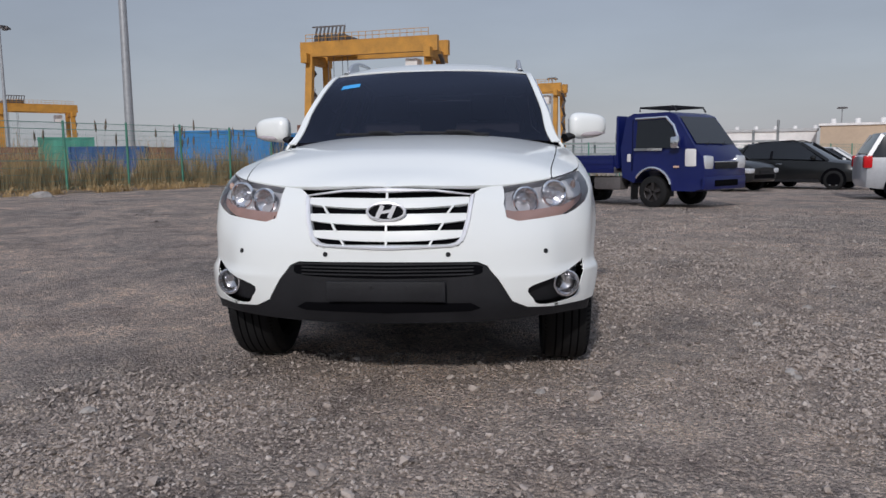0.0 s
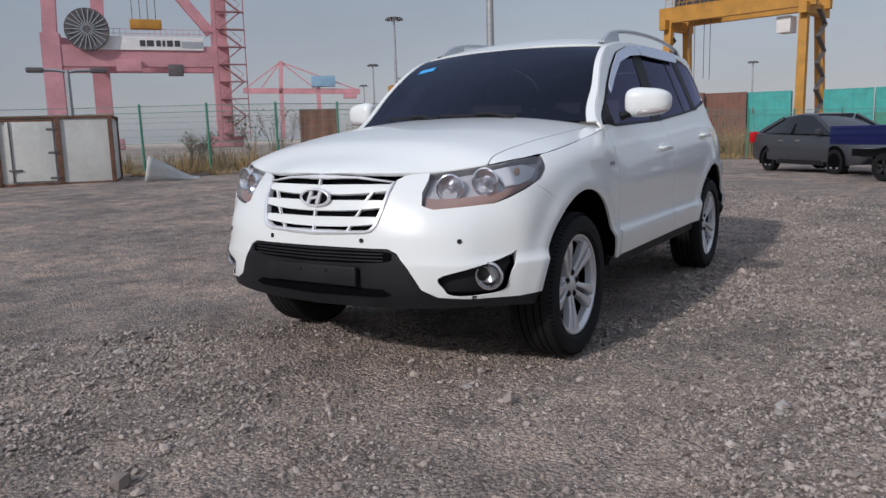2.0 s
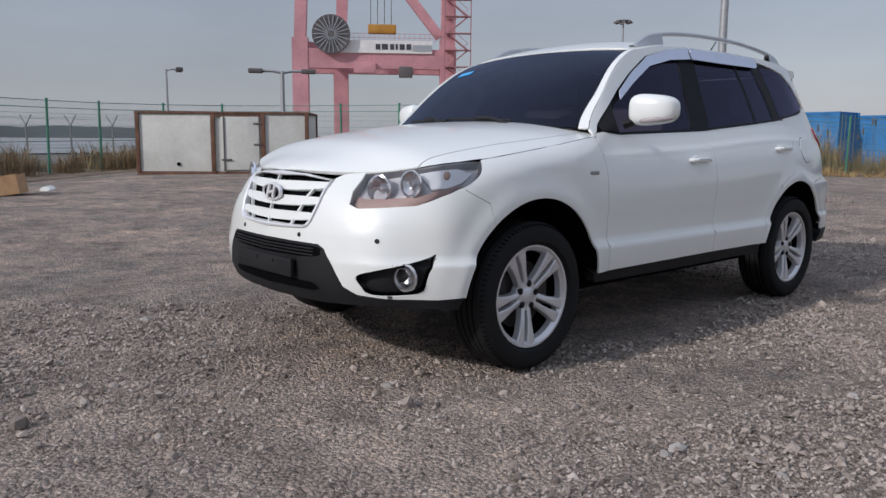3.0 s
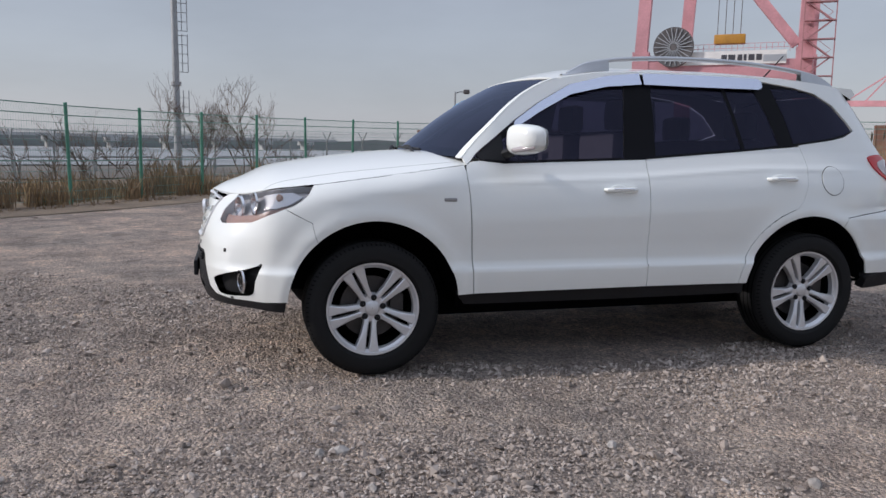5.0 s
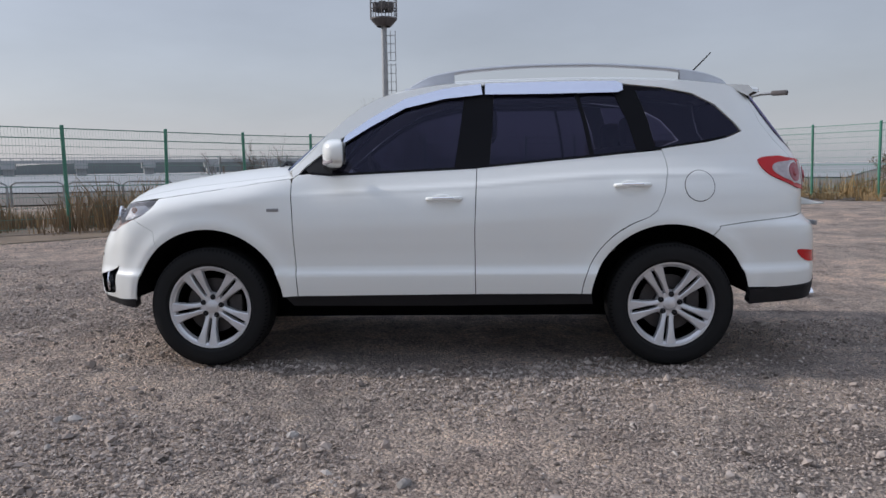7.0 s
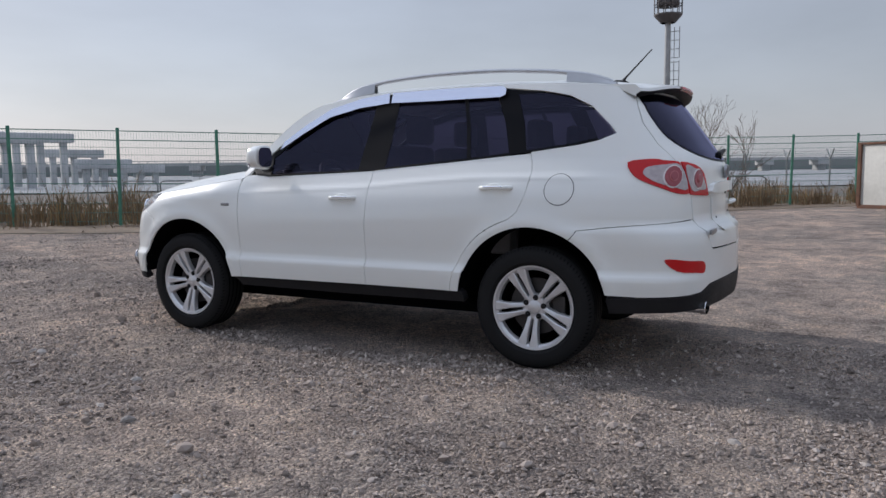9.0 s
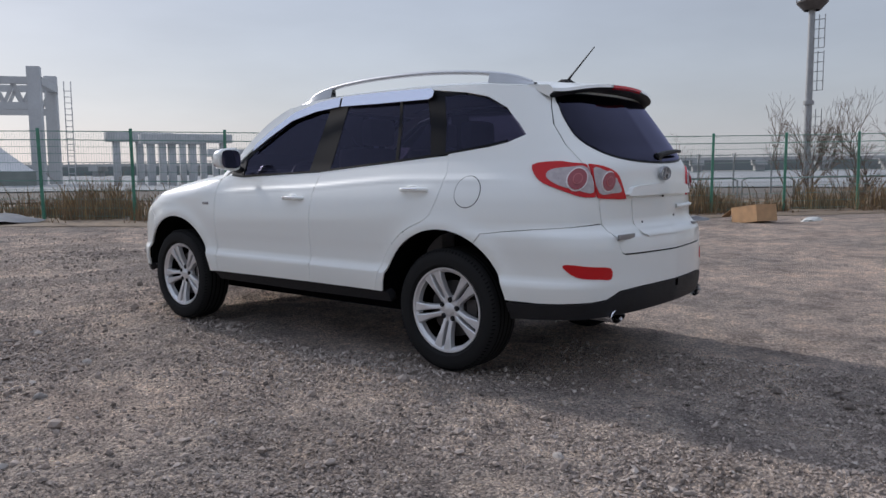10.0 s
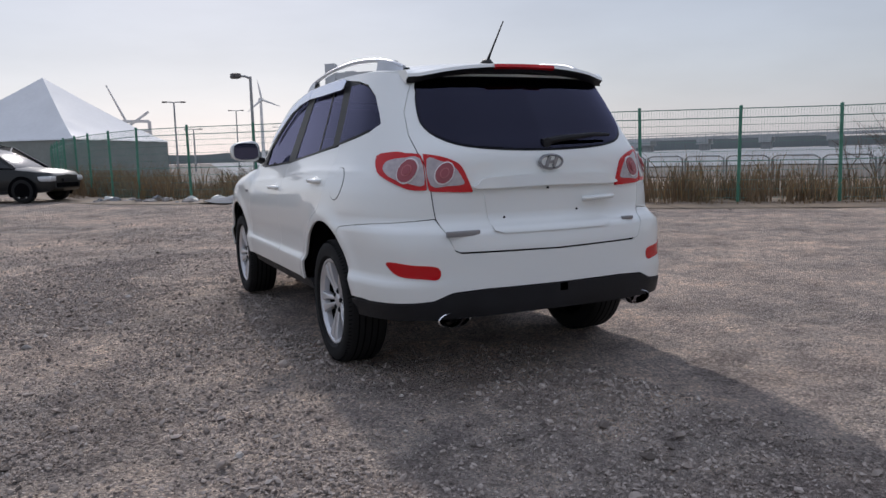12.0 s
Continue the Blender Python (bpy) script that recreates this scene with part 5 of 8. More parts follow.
sheet("mudflat", MUD, "dull brown tidal mudflat", 150, 268, 26, 900, 0.05, "mudflat", 0.05)
sheet("water", WATER, "pale still shallow water", 152, 262, 44, 1500, 0.12, "water", 0.10)

# ---- fence round the yard ----
GREEN = material("green_fence_coating", (0.065, 0.225, 0.155), 0.45, vary=0.25, scale=5, rand=0.12)
WIRE = material("green_wire", (0.13, 0.25, 0.21), 0.5)
FENCE_LINE = [(4.0, -42), (3.5, -32), (2.8, -24), (1.9, -19.5), (0.6, -15.6), (-1.9, -13.7), (-3.4, -11.9), (-4.8, -10.3), (-6.4, -8.6), (-8.0, -7.0), (-9.6, -5.6), (-11.3, -4.3), (-13.2, -3.0), (-15.2, -1.4), (-17.2, 0.5), (-19.0, 2.6), (-20.4, 4.8), (-20.6, 8.0), (-18.4, 10.6), (-16.0, 11.8), (-14.1, 13.8), (-12.4, 17.2), (-10.8, 20.0), (-9.2, 22.8), (-6.8, 27.3), (-3.5, 31.0), (8.0, 38.0), (22, 46), (40, 54)]
fence = tagged(new("fence"), "green welded-wire fence with round green posts", "fence", kind="")
stations = []
left = 0.0
for (xa, ya), (xb, yb) in zip(FENCE_LINE, FENCE_LINE[1:]):
    d = math.hypot(xb - xa, yb - ya)
    while left < d:
        stations.append((xa + (xb - xa) * left / d, ya + (yb - ya) * left / d))
        left += 2.0
    left -= d
post_bm = rod(bmesh.new(), (0, 0, -0.1), (0, 0, 2.04), 0.036, seg=10)
rod(post_bm, (0, 0, 2.04), (0, 0, 2.055), 0.041, 0.033, 10)
first_post = part("post", post_bm, GREEN, fence)
first_post.location = (*stations[0], rise(*stations[0]))
for i, (x, y) in enumerate(stations[1:]):
    p = new("post", first_post.data)
    p.parent = fence
    p.location = (x, y, rise(x, y))
    p.rotation_euler = (random.uniform(-0.02, 0.02), random.uniform(-0.02, 0.02), 0)
for (xa, ya), (xb, yb) in zip(stations, stations[1:]):
    za, zb = rise(xa, ya), rise(xb, yb)
    d = Vector((xb - xa, yb - ya, zb - za))
    near = math.hypot((xa + xb) / 2, (ya + yb) / 2) < 30
    bm = bmesh.new()
    n = 36 if near else 14
    out = Vector((-d.y, d.x, 0)).normalized()
    wr = 0.0028 if near else 0.006
    for i in range(1, n):
        p = Vector((xa, ya, za)) + d * (i / n)
        tube(bm, [p + Vector((0, 0, 0.05)), p + Vector((0, 0, 1.80)), p + out * 0.05 + Vector((0, 0, 1.90)), p + Vector((0, 0, 2.00))], wr, 3)
    for h in (0.12, 0.3, 0.5, 0.7, 0.9, 1.1, 1.3, 1.5, 1.65, 1.80, 1.99):
        beam(bm, Vector((xa, ya, za + h)), Vector((xb, yb, zb + h)), 0.008, 0.02 if h in (1.80, 1.99, 0.9) else 0.008)
    part("mesh_panel", bm, WIRE, fence, smooth=False)

# an older fence with forked posts further out, and a low pipe rail
GALV = material("weathered_steel", (0.28, 0.29, 0.29), 0.55, metal=0.5, vary=0.3, scale=4)
old_fence = tagged(new("old_fence"), "grey fence with forked barbed-wire posts", "fence")
fork_bm = rod(bmesh.new(), (0, 0, -0.2), (0, 0, 2.0), 0.04, seg=8)
rod(fork_bm, (0, 0, 1.95), (0.32, 0, 2.4), 0.03, seg=6)
rod(fork_bm, (0, 0, 1.95), (-0.32, 0, 2.4), 0.03, seg=6)
spots = [(-33.3 + 0.05 * i, -12 + 1.75 * i) for i in range(17)]
for i, (x, y) in enumerate(spots):
    p = part("post", fork_bm.copy(), GALV, old_fence) if i == 0 else new("post", first_fork.data)
    if i == 0:
        first_fork = p
    p.parent = old_fence
    p.location = (x, y, rise(x, y) - 0.45)
    p.rotation_euler = (0, 0, 0.5)
fork_bm.free()
for h in (0.5, 1.0, 1.5, 1.95, 2.3):
    part("wire", tube(bmesh.new(), [(x, y, rise(x, y) + h - 0.45) for x, y in spots], 0.008, 4), GALV, old_fence)
rail = tagged(new("pipe_rail"), "low weathered pipe railing beyond the fence", "railing")
RAIL_LINE = [(-16.5, -24), (-19, -16), (-20.5, -9), (-22.5, -3), (-24, 2)]
for (xa, ya), (xb, yb) in zip(RAIL_LINE, RAIL_LINE[1:]):
    n = max(2, int(math.hypot(xb - xa, yb - ya) / 1.6))
    for i in range(n):
        p0, p1 = ((xa + (xb - xa) * q, ya + (yb - ya) * q) for q in (i / n, (i + 0.93) / n))
        z0, z1 = rise(*p0), rise(*p1)
        part("hoop", tube(bmesh.new(), [(*p0, z0), (*p0, z0 + 0.75), ((p0[0] * 0.9 + p1[0] * 0.1), (p0[1] * 0.9 + p1[1] * 0.1), z0 + 0.85), ((p0[0] * 0.1 + p1[0] * 0.9), (p0[1] * 0.1 + p1[1] * 0.9), z1 + 0.85), (*p1, z1 + 0.75), (*p1, z1)], 0.035, 6), GALV, rail)

# ---- cranes and containers ----
YELLOW = material("crane_yellow", (0.45, 0.215, 0.03), 0.6, vary=0.25, scale=0.6)
PINK = material("faded_pink_paint", (0.53, 0.255, 0.28), 0.65, vary=0.2, scale=0.4)
STEEL = material("dark_steel", (0.12, 0.11, 0.11), 0.6, metal=0.3, vary=0.3, scale=2)
PANEL = material("pale_panel", (0.72, 0.70, 0.68), 0.6, vary=0.12, scale=0.8)
LETTER = material("dark_lettering", (0.05, 0.05, 0.06), 0.6)


def yard_crane(name, at, yaw, span, depth, height, label):
    """A rubber-tyred gantry: two sides of two legs on sills with wheels, twin girders, trolley and walkway."""
    ob = tagged(new(name), label, "gantry crane", "yellow gantry cranes")
    ob.matrix_world = Matrix.Translation(at) @ Matrix.Rotation(yaw, 4, "Z")
    h, s, d = height, span / 2, depth / 2
    for sx in (-1, 1):
        for sy in (-1, 1):
            bm = bmesh.new()
            beam(bm, (sx * s, sy * d * 0.9, 1.6), (sx * s * 0.97, sy * d * 0.62, h - 2), 0.9, 1.1, (1, 0, 0))
            part("leg", bm, YELLOW, ob, smooth=False)
            part("bogie", box(bmesh.new(), (sx * s - 0.6, sy * d - 1.2, 0), (sx * s + 0.6, sy * d + 1.2, 1.3), 0.25), STEEL, ob)
        part("sill", beam(bmesh.new(), (sx * s, -d - 1, 1.7), (sx * s, d + 1, 1.7), 1.0, 1.3), YELLOW, ob, smooth=False)
        part("cross_beam", beam(bmesh.new(), (sx * s, -d, h - 2.4), (sx * s, d, h - 2.4), 1.0, 1.4), YELLOW, ob, smooth=False)
        for i in range(8):
            bm = bmesh.new()
            z0 = 2.5 + i * (h - 5) / 8
            a = 1 if i % 2 else -1
            beam(bm, (sx * (s + 1.0), a * 1.3, z0), (sx * (s + 1.0), -a * 1.3, z0 + (h - 5) / 8), 0.6, 0.1)
            beam(bm, (sx * (s + 1.0), a * 1.3, z0 + 1), (sx * (s + 1.0), -a * 1.3, z0 + 1 + (h - 5) / 8), 0.05, 0.05)
            part("stair_flight", bm, STEEL, ob, smooth=False)
    for sy in (-1, 1):
        part("girder", beam(bmesh.new(), (-s - 1.2, sy * d * 0.6, h - 1), (s + 1.2, sy * d * 0.6, h - 1), 1.0, 2.2), YELLOW, ob, smooth=False)
    bm = bmesh.new()
    for i in range(19):
        x = -s + span * i / 18
        beam(bm, (x, -d * 0.8, h), (x, -d * 0.8, h + 1.1), 0.07, 0.07, (1, 0, 0))
    for q in (0.55, 1.1):
        beam(bm, (-s, -d * 0.8, h + q), (s, -d * 0.8, h + q), 0.07, 0.07)
    part("walkway_rail", bm, YELLOW, ob, smooth=False)
    bm = bmesh.new()
    beam(bm, (-s * 0.86, -d * 0.66, h - 0.9), (s * 0.86, -d * 0.66, h - 0.9), 0.2, 0.5)
    part("cable_tray", bm, STEEL, ob, smooth=False)
    bm = bmesh.new()
    box(bm, (-s + 1.2, -d * 0.7, h), (-s + 6.2, d * 0.7, h + 1.0))
    for i in range(8):
        x = -s + 1.4 + i * 0.65
        beam(bm, (x, -d * 0.72, h + 0.2), (x + 0.4, -d * 0.72, h + 2.2), 0.22, 0.22)
    beam(bm, (-s + 1.0, -d * 0.72, h + 2.2), (-s + 6.4, -d * 0.72, h + 2.2), 0.2, 0.2)
    part("trolley", bm, STEEL, ob, smooth=False)
    bm = bmesh.new()
    for x in (-s + 2.4, -s + 4.8):
        for y in (-1, 1):
            rod(bm, (x, y, h), (x, y, h * 0.45), 0.05, seg=5)
    part("hoist_ropes", bm, STEEL, ob)
    part("cabin", box(bmesh.new(), (s - 4.5, -1.2, h - 5), (s - 2.6, 1.2, h - 2.8), 0.15), PANEL, ob)
    return ob


def polar(eye, az, dist):
    """A place at a compass turn (degrees to the left of +y) and a distance from an eye."""
    return eye[0] - math.sin(radians(az)) * dist, eye[1] + math.cos(radians(az)) * dist


def grounded(eye, az, dist):
    x, y = polar(eye, az, dist)
    return x, y, rise(x, y)


E0, E1, E2, E27 = (0.53, -4.04), (1.27, -3.97), (2.30, -3.44), (2.99, -2.88)
yard_crane("gantry_crane", grounded(E1, 10.4, 119), radians(10 - 22), 19.6, 9, 18.8, "yellow steel container gantry crane behind the fence")
yard_crane("gantry_crane", grounded(E1, -1.0, 206), radians(2 - 22), 17.8, 9, 19.9, "yellow container gantry crane further off")
yard_crane("gantry_crane", grounded(E1, 33.2, 250), radians(34 + 10), 18.8, 9, 16.8, "low yellow gantry crane in the distance")

# the pink quay crane
base = Vector(grounded(E2, 53.2, 115))
quay = tagged(new("quay_crane"), "faded pink ship-to-shore quay crane", "quay crane")
quay.matrix_world = Matrix.Translation(base) @ Matrix.Rotation(radians(53.2), 4, "Z")
LEFT, RIGHT = -10.8, 10.7
for x, y in ((LEFT, 0), (LEFT + 5.4, 9), (RIGHT, 0), (RIGHT + 1.2, 9)):
    bm = bmesh.new()
    beam(bm, (x, y, 0.8), (x, y, 15.6), 2.3 if x < 0 else 2.0, 2.0, (0, 1, 0))
    beam(bm, (x, y, 15.6), (x + (1.2 if x < 0 else 0.3), y, 42), 1.7, 1.6, (0, 1, 0))
    part("leg", bm, PINK, quay, smooth=False)
    part("bogie", box(bmesh.new(), (x - 2.4, y - 1, 0), (x + 2.4, y + 1, 1.6), 0.3), PINK, quay)
for y in (0, 9):
    part("portal_beam", beam(bmesh.new(), (LEFT, y, 12.7), (RIGHT, y, 12.7), 1.8, 2.8), PINK, quay, smooth=False)
for x0, x1 in ((LEFT, LEFT + 5.4), (RIGHT, RIGHT + 1.2)):
    part("side_beam", beam(bmesh.new(), (x0, 0, 14), (x1, 9, 14), 1.6, 2.4), PINK, quay, smooth=False)
part("brace", beam(bmesh.new(), (RIGHT - 1, 0, 16), (-1.5, 0, 30), 1.3, 1.3, (0, 1, 0)), PINK, quay, smooth=False)
part("name_board", box(bmesh.new(), (LEFT + 3.4, -1.15, 13.5), (RIGHT - 2.2, -0.95, 15.3)), PANEL, quay, "pale name board")
bm = bmesh.new()
for i, (x, w) in enumerate(((0.2, 0.7), (1.1, 0.9), (2.3, 0.6), (3.1, 0.35), (3.7, 0.75), (4.7, 0.7))):
    box(bm, (x, -1.2, 14.0), (x + w, -1.15, 14.8))
part("lettering", bm, LETTER, quay, "plain dark bars for lettering")
part("lettering", box(bmesh.new(), (5.6, -1.2, 13.8), (8.4, -1.15, 14.7)), SATIN, quay, "grey panel")
bm = lathe(bmesh.new(), [(-0.35, 2.75), (0.35, 2.75), (0.35, 2.6), (0.1, 0.6), (0.4, 0.5), (0.4, 0.01)], 40, "Y")
bmesh.ops.transform(bm, matrix=Matrix.Translation((LEFT + 4.6, -1.6, 16.0)) @ Matrix.Rotation(math.pi, 4, "Z"), verts=bm.verts)
reel = part("cable_reel", bm, STEEL, quay, "large dark cable reel")
for i in range(22):
    a = 2 * math.pi * i / 22
    part("spoke", beam(bmesh.new(), (LEFT + 4.6 + 0.5 * math.cos(a), -2.0, 16.0 + 0.5 * math.sin(a)), (LEFT + 4.6 + 2.6 * math.cos(a), -2.0, 16.0 + 2.6 * math.sin(a)), 0.10, 0.10, (0, 1, 0)), SATIN, reel, smooth=False)
bm = bmesh.new()
for i in range(24):
    x = LEFT + 3.4 + i * (RIGHT - LEFT - 4.5) / 23
    beam(bm, (x, -0.9, 15.1), (x, -0.9, 16.3), 0.06, 0.06, (1, 0, 0))
for q in (15.7, 16.3):
    beam(bm, (LEFT + 3.4, -0.9, q), (RIGHT - 1, -0.9, q), 0.06, 0.06)
part("handrail", bm, PINK, quay, smooth=False)
PINK_STEEL = material("pink_steel", (0.36, 0.17, 0.18), 0.6, vary=0.25, scale=1)
for i in range(16):
    bm = bmesh.new()
    z0 = 2 + i * 2.4
    a = 1 if i % 2 else -1
    beam(bm, (RIGHT + 1.5 + a * 1.5, -1.6, z0), (RIGHT + 1.5 - a * 1.5, -1.6, z0 + 2.4), 0.7, 0.18)
    beam(bm, (RIGHT + 1.5 + a * 1.5, -1.9, z0 + 1), (RIGHT + 1.5 - a * 1.5, -1.9, z0 + 3.4), 0.06, 0.06)
    beam(bm, (RIGHT - 0.4, -1.6, z0), (RIGHT + 3.4, -1.6, z0), 1.2, 0.12)
    part("stair_flight", bm, PINK_STEEL, quay, smooth=False)
for x in (RIGHT - 0.4, RIGHT + 3.4):
    part("stair_post", beam(bmesh.new(), (x, -1.9, 1), (x, -1.9, 41), 0.14, 0.14, (1, 0, 0)), PINK_STEEL, quay, smooth=False)
bm = bmesh.new()
for x in (-0.5, 0.5, 1.5, 2.5):
    rod(bm, (x, -0.5, 17.6), (x, -0.5, 40), 0.05, seg=4)
part("hoist_ropes", bm, STEEL, quay)
part("hook_block", box(bmesh.new(), (-0.9, -1.2, 16.3), (3.2, 0.2, 17.6), 0.2), YELLOW, quay)
part("float_cabin", box(bmesh.new(), (-3.0, -1.4, 10.6), (0.2, 0.4, 12.1), 0.1), PINK, quay)
part("lamp_frame", box(bmesh.new(), (3.6, -1.2, 10.0), (5.6, -0.6, 11.6), 0.1), STEEL, quay)

# the far pink crane with its long boom
base = Vector(grounded(E1, 42.3, 300))
far = tagged(new("quay_crane"), "distant pink quay crane with a long boom", "quay crane")
far.matrix_world = Matrix.Translation(base + Vector((0, 0, 1.2))) @ Matrix.Rotation(radians(42.3), 4, "Z")
for x in (-6.5, 7.5):
    part("leg", beam(bmesh.new(), (x, 0, 0), (x, 0, 19), 1.6, 1.6, (0, 1, 0)), PINK, far, smooth=False)
part("pylon", beam(bmesh.new(), (-6.5, 0, 19), (-6.0, 0, 29), 1.5, 1.5, (0, 1, 0)), PINK, far, smooth=False)
part("boom", beam(bmesh.new(), (-20.5, 0, 18.2), (23.5, 0, 17.2), 1.6, 2.0), PINK, far, smooth=False)
for x, z in ((-20, 18.8), (6, 18.8), (22, 18), (-14, 18.8)):
    part("stay", beam(bmesh.new(), (-6.2, 0, 28.6), (x, 0, z), 0.45, 0.45, (0, 1, 0)), PINK, far, smooth=False)
part("machine_house", box(bmesh.new(), (5, -2, 19.2), (14, 2, 23.2), 0.2), material("house_blue", (0.22, 0.36, 0.48), 0.5, vary=0.15, scale=0.5), far)
part("trolley", box(bmesh.new(), (17, -1.5, 14.6), (22, 1.5, 16.2), 0.2), PINK, far)


def container(at, yaw, length, colour, label, height=2.6, parent_mat=[]):
    """A ribbed steel box with corner posts and end doors."""
    key = "container_" + "_".join(str(round(c, 3)) for c in colour)
    mat = bpy.data.materials.get(key) or material(key, colour, 0.6, vary=0.22, scale=0.9)
    ob = tagged(new("shipping_container"), label, "container", "stacked shipping containers")
    ob.matrix_world = Matrix.Translation(at) @ Matrix.Rotation(yaw, 4, "Z")
    l, w = length / 2, 1.22
    verts, faces = [], []
    for sy in (-1, 1):
        n = int(length / 0.28)
        k0 = len(verts)
        for i in range(n + 1):
            off = 0.0 if (i % 4) in (0, 1) else 0.05
            x = -l + length * i / n
            verts += [(x, sy * (w - off), 0.12), (x, sy * (w - off), height - 0.1)]
        for i in range(n):
            a = k0 + 2 * i
            faces.append((a, a + 2, a + 3, a + 1))
    raw("ribbed_wall", verts, faces, mat, ob)
    bm = box(bmesh.new(), (-l, -w, 0), (l, w, 0.14))
    box(bm, (-l, -w, height - 0.12), (l, w, height))
    for sx in (-1, 1):
        for sy in (-1, 1):
            box(bm, (sx * l - 0.08, sy * w - 0.08, 0), (sx * l + 0.08, sy * w + 0.08, height))
    part("frame", bm, mat, ob, smooth=False)
    for sx in (-1, 1):
        e = part("end_door", box(bmesh.new(), (sx * (l - 0.05), -w + 0.06, 0.1), (sx * (l - 0.01), w - 0.06, height - 0.1)), mat, ob, smooth=False)
        bm = bmesh.new()
        for y in (-0.8, -0.35, 0.35, 0.8):
            rod(bm, (sx * (l + 0.02), y, 0.15), (sx * (l + 0.02), y, height - 0.15), 0.025, seg=5)
        part("lock_rod", bm, SATIN, e)
    return ob


BLUE, TEAL, RUST, GREENC, DKBLUE = (0.02, 0.17, 0.42), (0.05, 0.33, 0.30), (0.17, 0.075, 0.05), (0.06, 0.26, 0.18), (0.02, 0.07, 0.20)
container(grounded(E0, 20.6, 50), radians(-2), 6.1, BLUE, "bright blue shipping container beyond the fence", 2.8)
container(grounded(E0, 15.6, 51), radians(-2), 4.6, BLUE, "bright blue shipping container beyond the fence", 2.8)
container(grounded(E0, 28.7, 62), radians(20), 5.0, DKBLUE, "dark blue shipping container beyond the fence", 1.9)
container(grounded(E0, 31.3, 64), radians(30), 3.6, GREENC, "green shipping container beyond the fence")
container(grounded(E0, 26.0, 66), radians(28), 4.2, RUST, "rust-brown shipping container beyond the fence", 1.9)
container(grounded(E0, 34.4, 72), radians(28), 5.0, RUST, "rust-brown shipping container beyond the fence", 2.0)
container(grounded(E1, 40.4, 78), radians(44), 3.4, (0.20, 0.09, 0.06), "rust-red shipping container beyond the fence", 3.8)
for az, ln, cols in ((15.0, 6.0, (RUST, RUST)), (11.8, 4.6, (RUST, RUST)), (8.95, 4.3, (TEAL, TEAL)), (4.2, 4.6, (TEAL, TEAL)), (1.2, 4.6, (GREENC, TEAL))):
    p = Vector(grounded(E2, az, 94))
    for i, c in enumerate(cols):
        container(p + Vector((0, 0, 2.6 * i)), radians(4), ln, c, {TEAL: "teal", RUST: "rust-brown", BLUE: "bright blue", GREENC: "green", DKBLUE: "dark blue"}[c] + " shipping container in a two-high stack")

# ---- masts and lamps ----
POLE = material("galvanised_pole", (0.34, 0.35, 0.36), 0.5, metal=0.4, vary=0.15, scale=2)


def high_mast(at, h, r, label):
    ob = tagged(new("light_mast"), label, "light mast", "tall yard light masts")
    ob.location = at
    part("pole", rod(bmesh.new(), (0, 0, 0), (0, 0, h), r, r * 0.5, 12), POLE, ob)
    bm = bmesh.new()
    for i in range(8):
        a = 2 * math.pi * i / 8
        beam(bm, (0, 0, h), (1.5 * math.cos(a), 1.5 * math.sin(a), h), 0.12, 0.12)
    lathe(bm, [(h - 0.1, 1.5), (h + 0.1, 1.6), (h + 0.15, 1.45)], 16, "Z")
    head = part("lamp_ring", bm, STEEL, ob, smooth=False)
    for i in range(8):
        a = 2 * math.pi * i / 8
        part("floodlight", box(bmesh.new(), (1.55 * math.cos(a) - 0.35, 1.55 * math.sin(a) - 0.35, h - 0.45), (1.55 * math.cos(a) + 0.35, 1.55 * math.sin(a) + 0.35, h - 0.05), 0.08), STEEL, head)


high_mast(grounded(E1, 27.7, 105), 52, 0.58, "tall grey steel light mast behind the reeds")
for eye, az, d, tan in ((E1, 34.97, 170, 0.1487), (E1, 36.78, 262, 0.0912), (E1, 37.57, 350, 0.0655), (E0, -22.4, 330, 0.0514), (E2, 10.1, 300, 0.076), (E1, -2.85, 260, 0.098)):
    p = grounded(eye, az, d)
    high_mast(p, tan * d + 1.05 - p[2], 0.4, "slender light mast far across the yard")

x, y = -31.2, -3.05
mast = tagged(new("floodlight_mast"), "grey floodlight mast with ladder and lamp basket", "light mast")
mast.location, mast.scale = (x, y, rise(x, y)), (0.66, 0.66, 0.655)
part("pole", rod(bmesh.new(), (0, 0, 0), (0, 0, 12.3), 0.25, 0.20, 14), POLE, mast)
part("flange", rod(bmesh.new(), (0, 0, 5.9), (0, 0, 6.15), 0.34, seg=14), POLE, mast)
for z0, z1 in ((2.0, 3.3), (3.9, 5.6), (6.8, 9.3), (9.5, 11.6)):
    bm = bmesh.new()
    for yy in (0.45, 0.80):
        rod(bm, (0, yy, z0), (0, yy, z1), 0.03, seg=5)
    for i in range(int((z1 - z0) / 0.6) + 1):
        rod(bm, (0, 0.2, z0 + 0.6 * i), (0, 0.80, z0 + 0.6 * i), 0.025, seg=5)
    part("ladder_cage", bm, POLE, mast)
bm = lathe(bmesh.new(), [(11.9, 0.5), (12.4, 0.95), (12.5, 0.95), (12.5, 0.25)], 14, "Z")
for i in range(12):
    a = 2 * math.pi * i / 12
    rod(bm, (0.95 * math.cos(a), 0.95 * math.sin(a), 12.45), (0.95 * math.cos(a), 0.95 * math.sin(a), 13.7), 0.03, seg=5)
for q in (13.1, 13.7):
    lathe(bm, [(q - 0.03, 0.95), (q + 0.03, 0.98), (q + 0.03, 0.92)], 14, "Z")
basket = part("basket", bm, STEEL, mast)
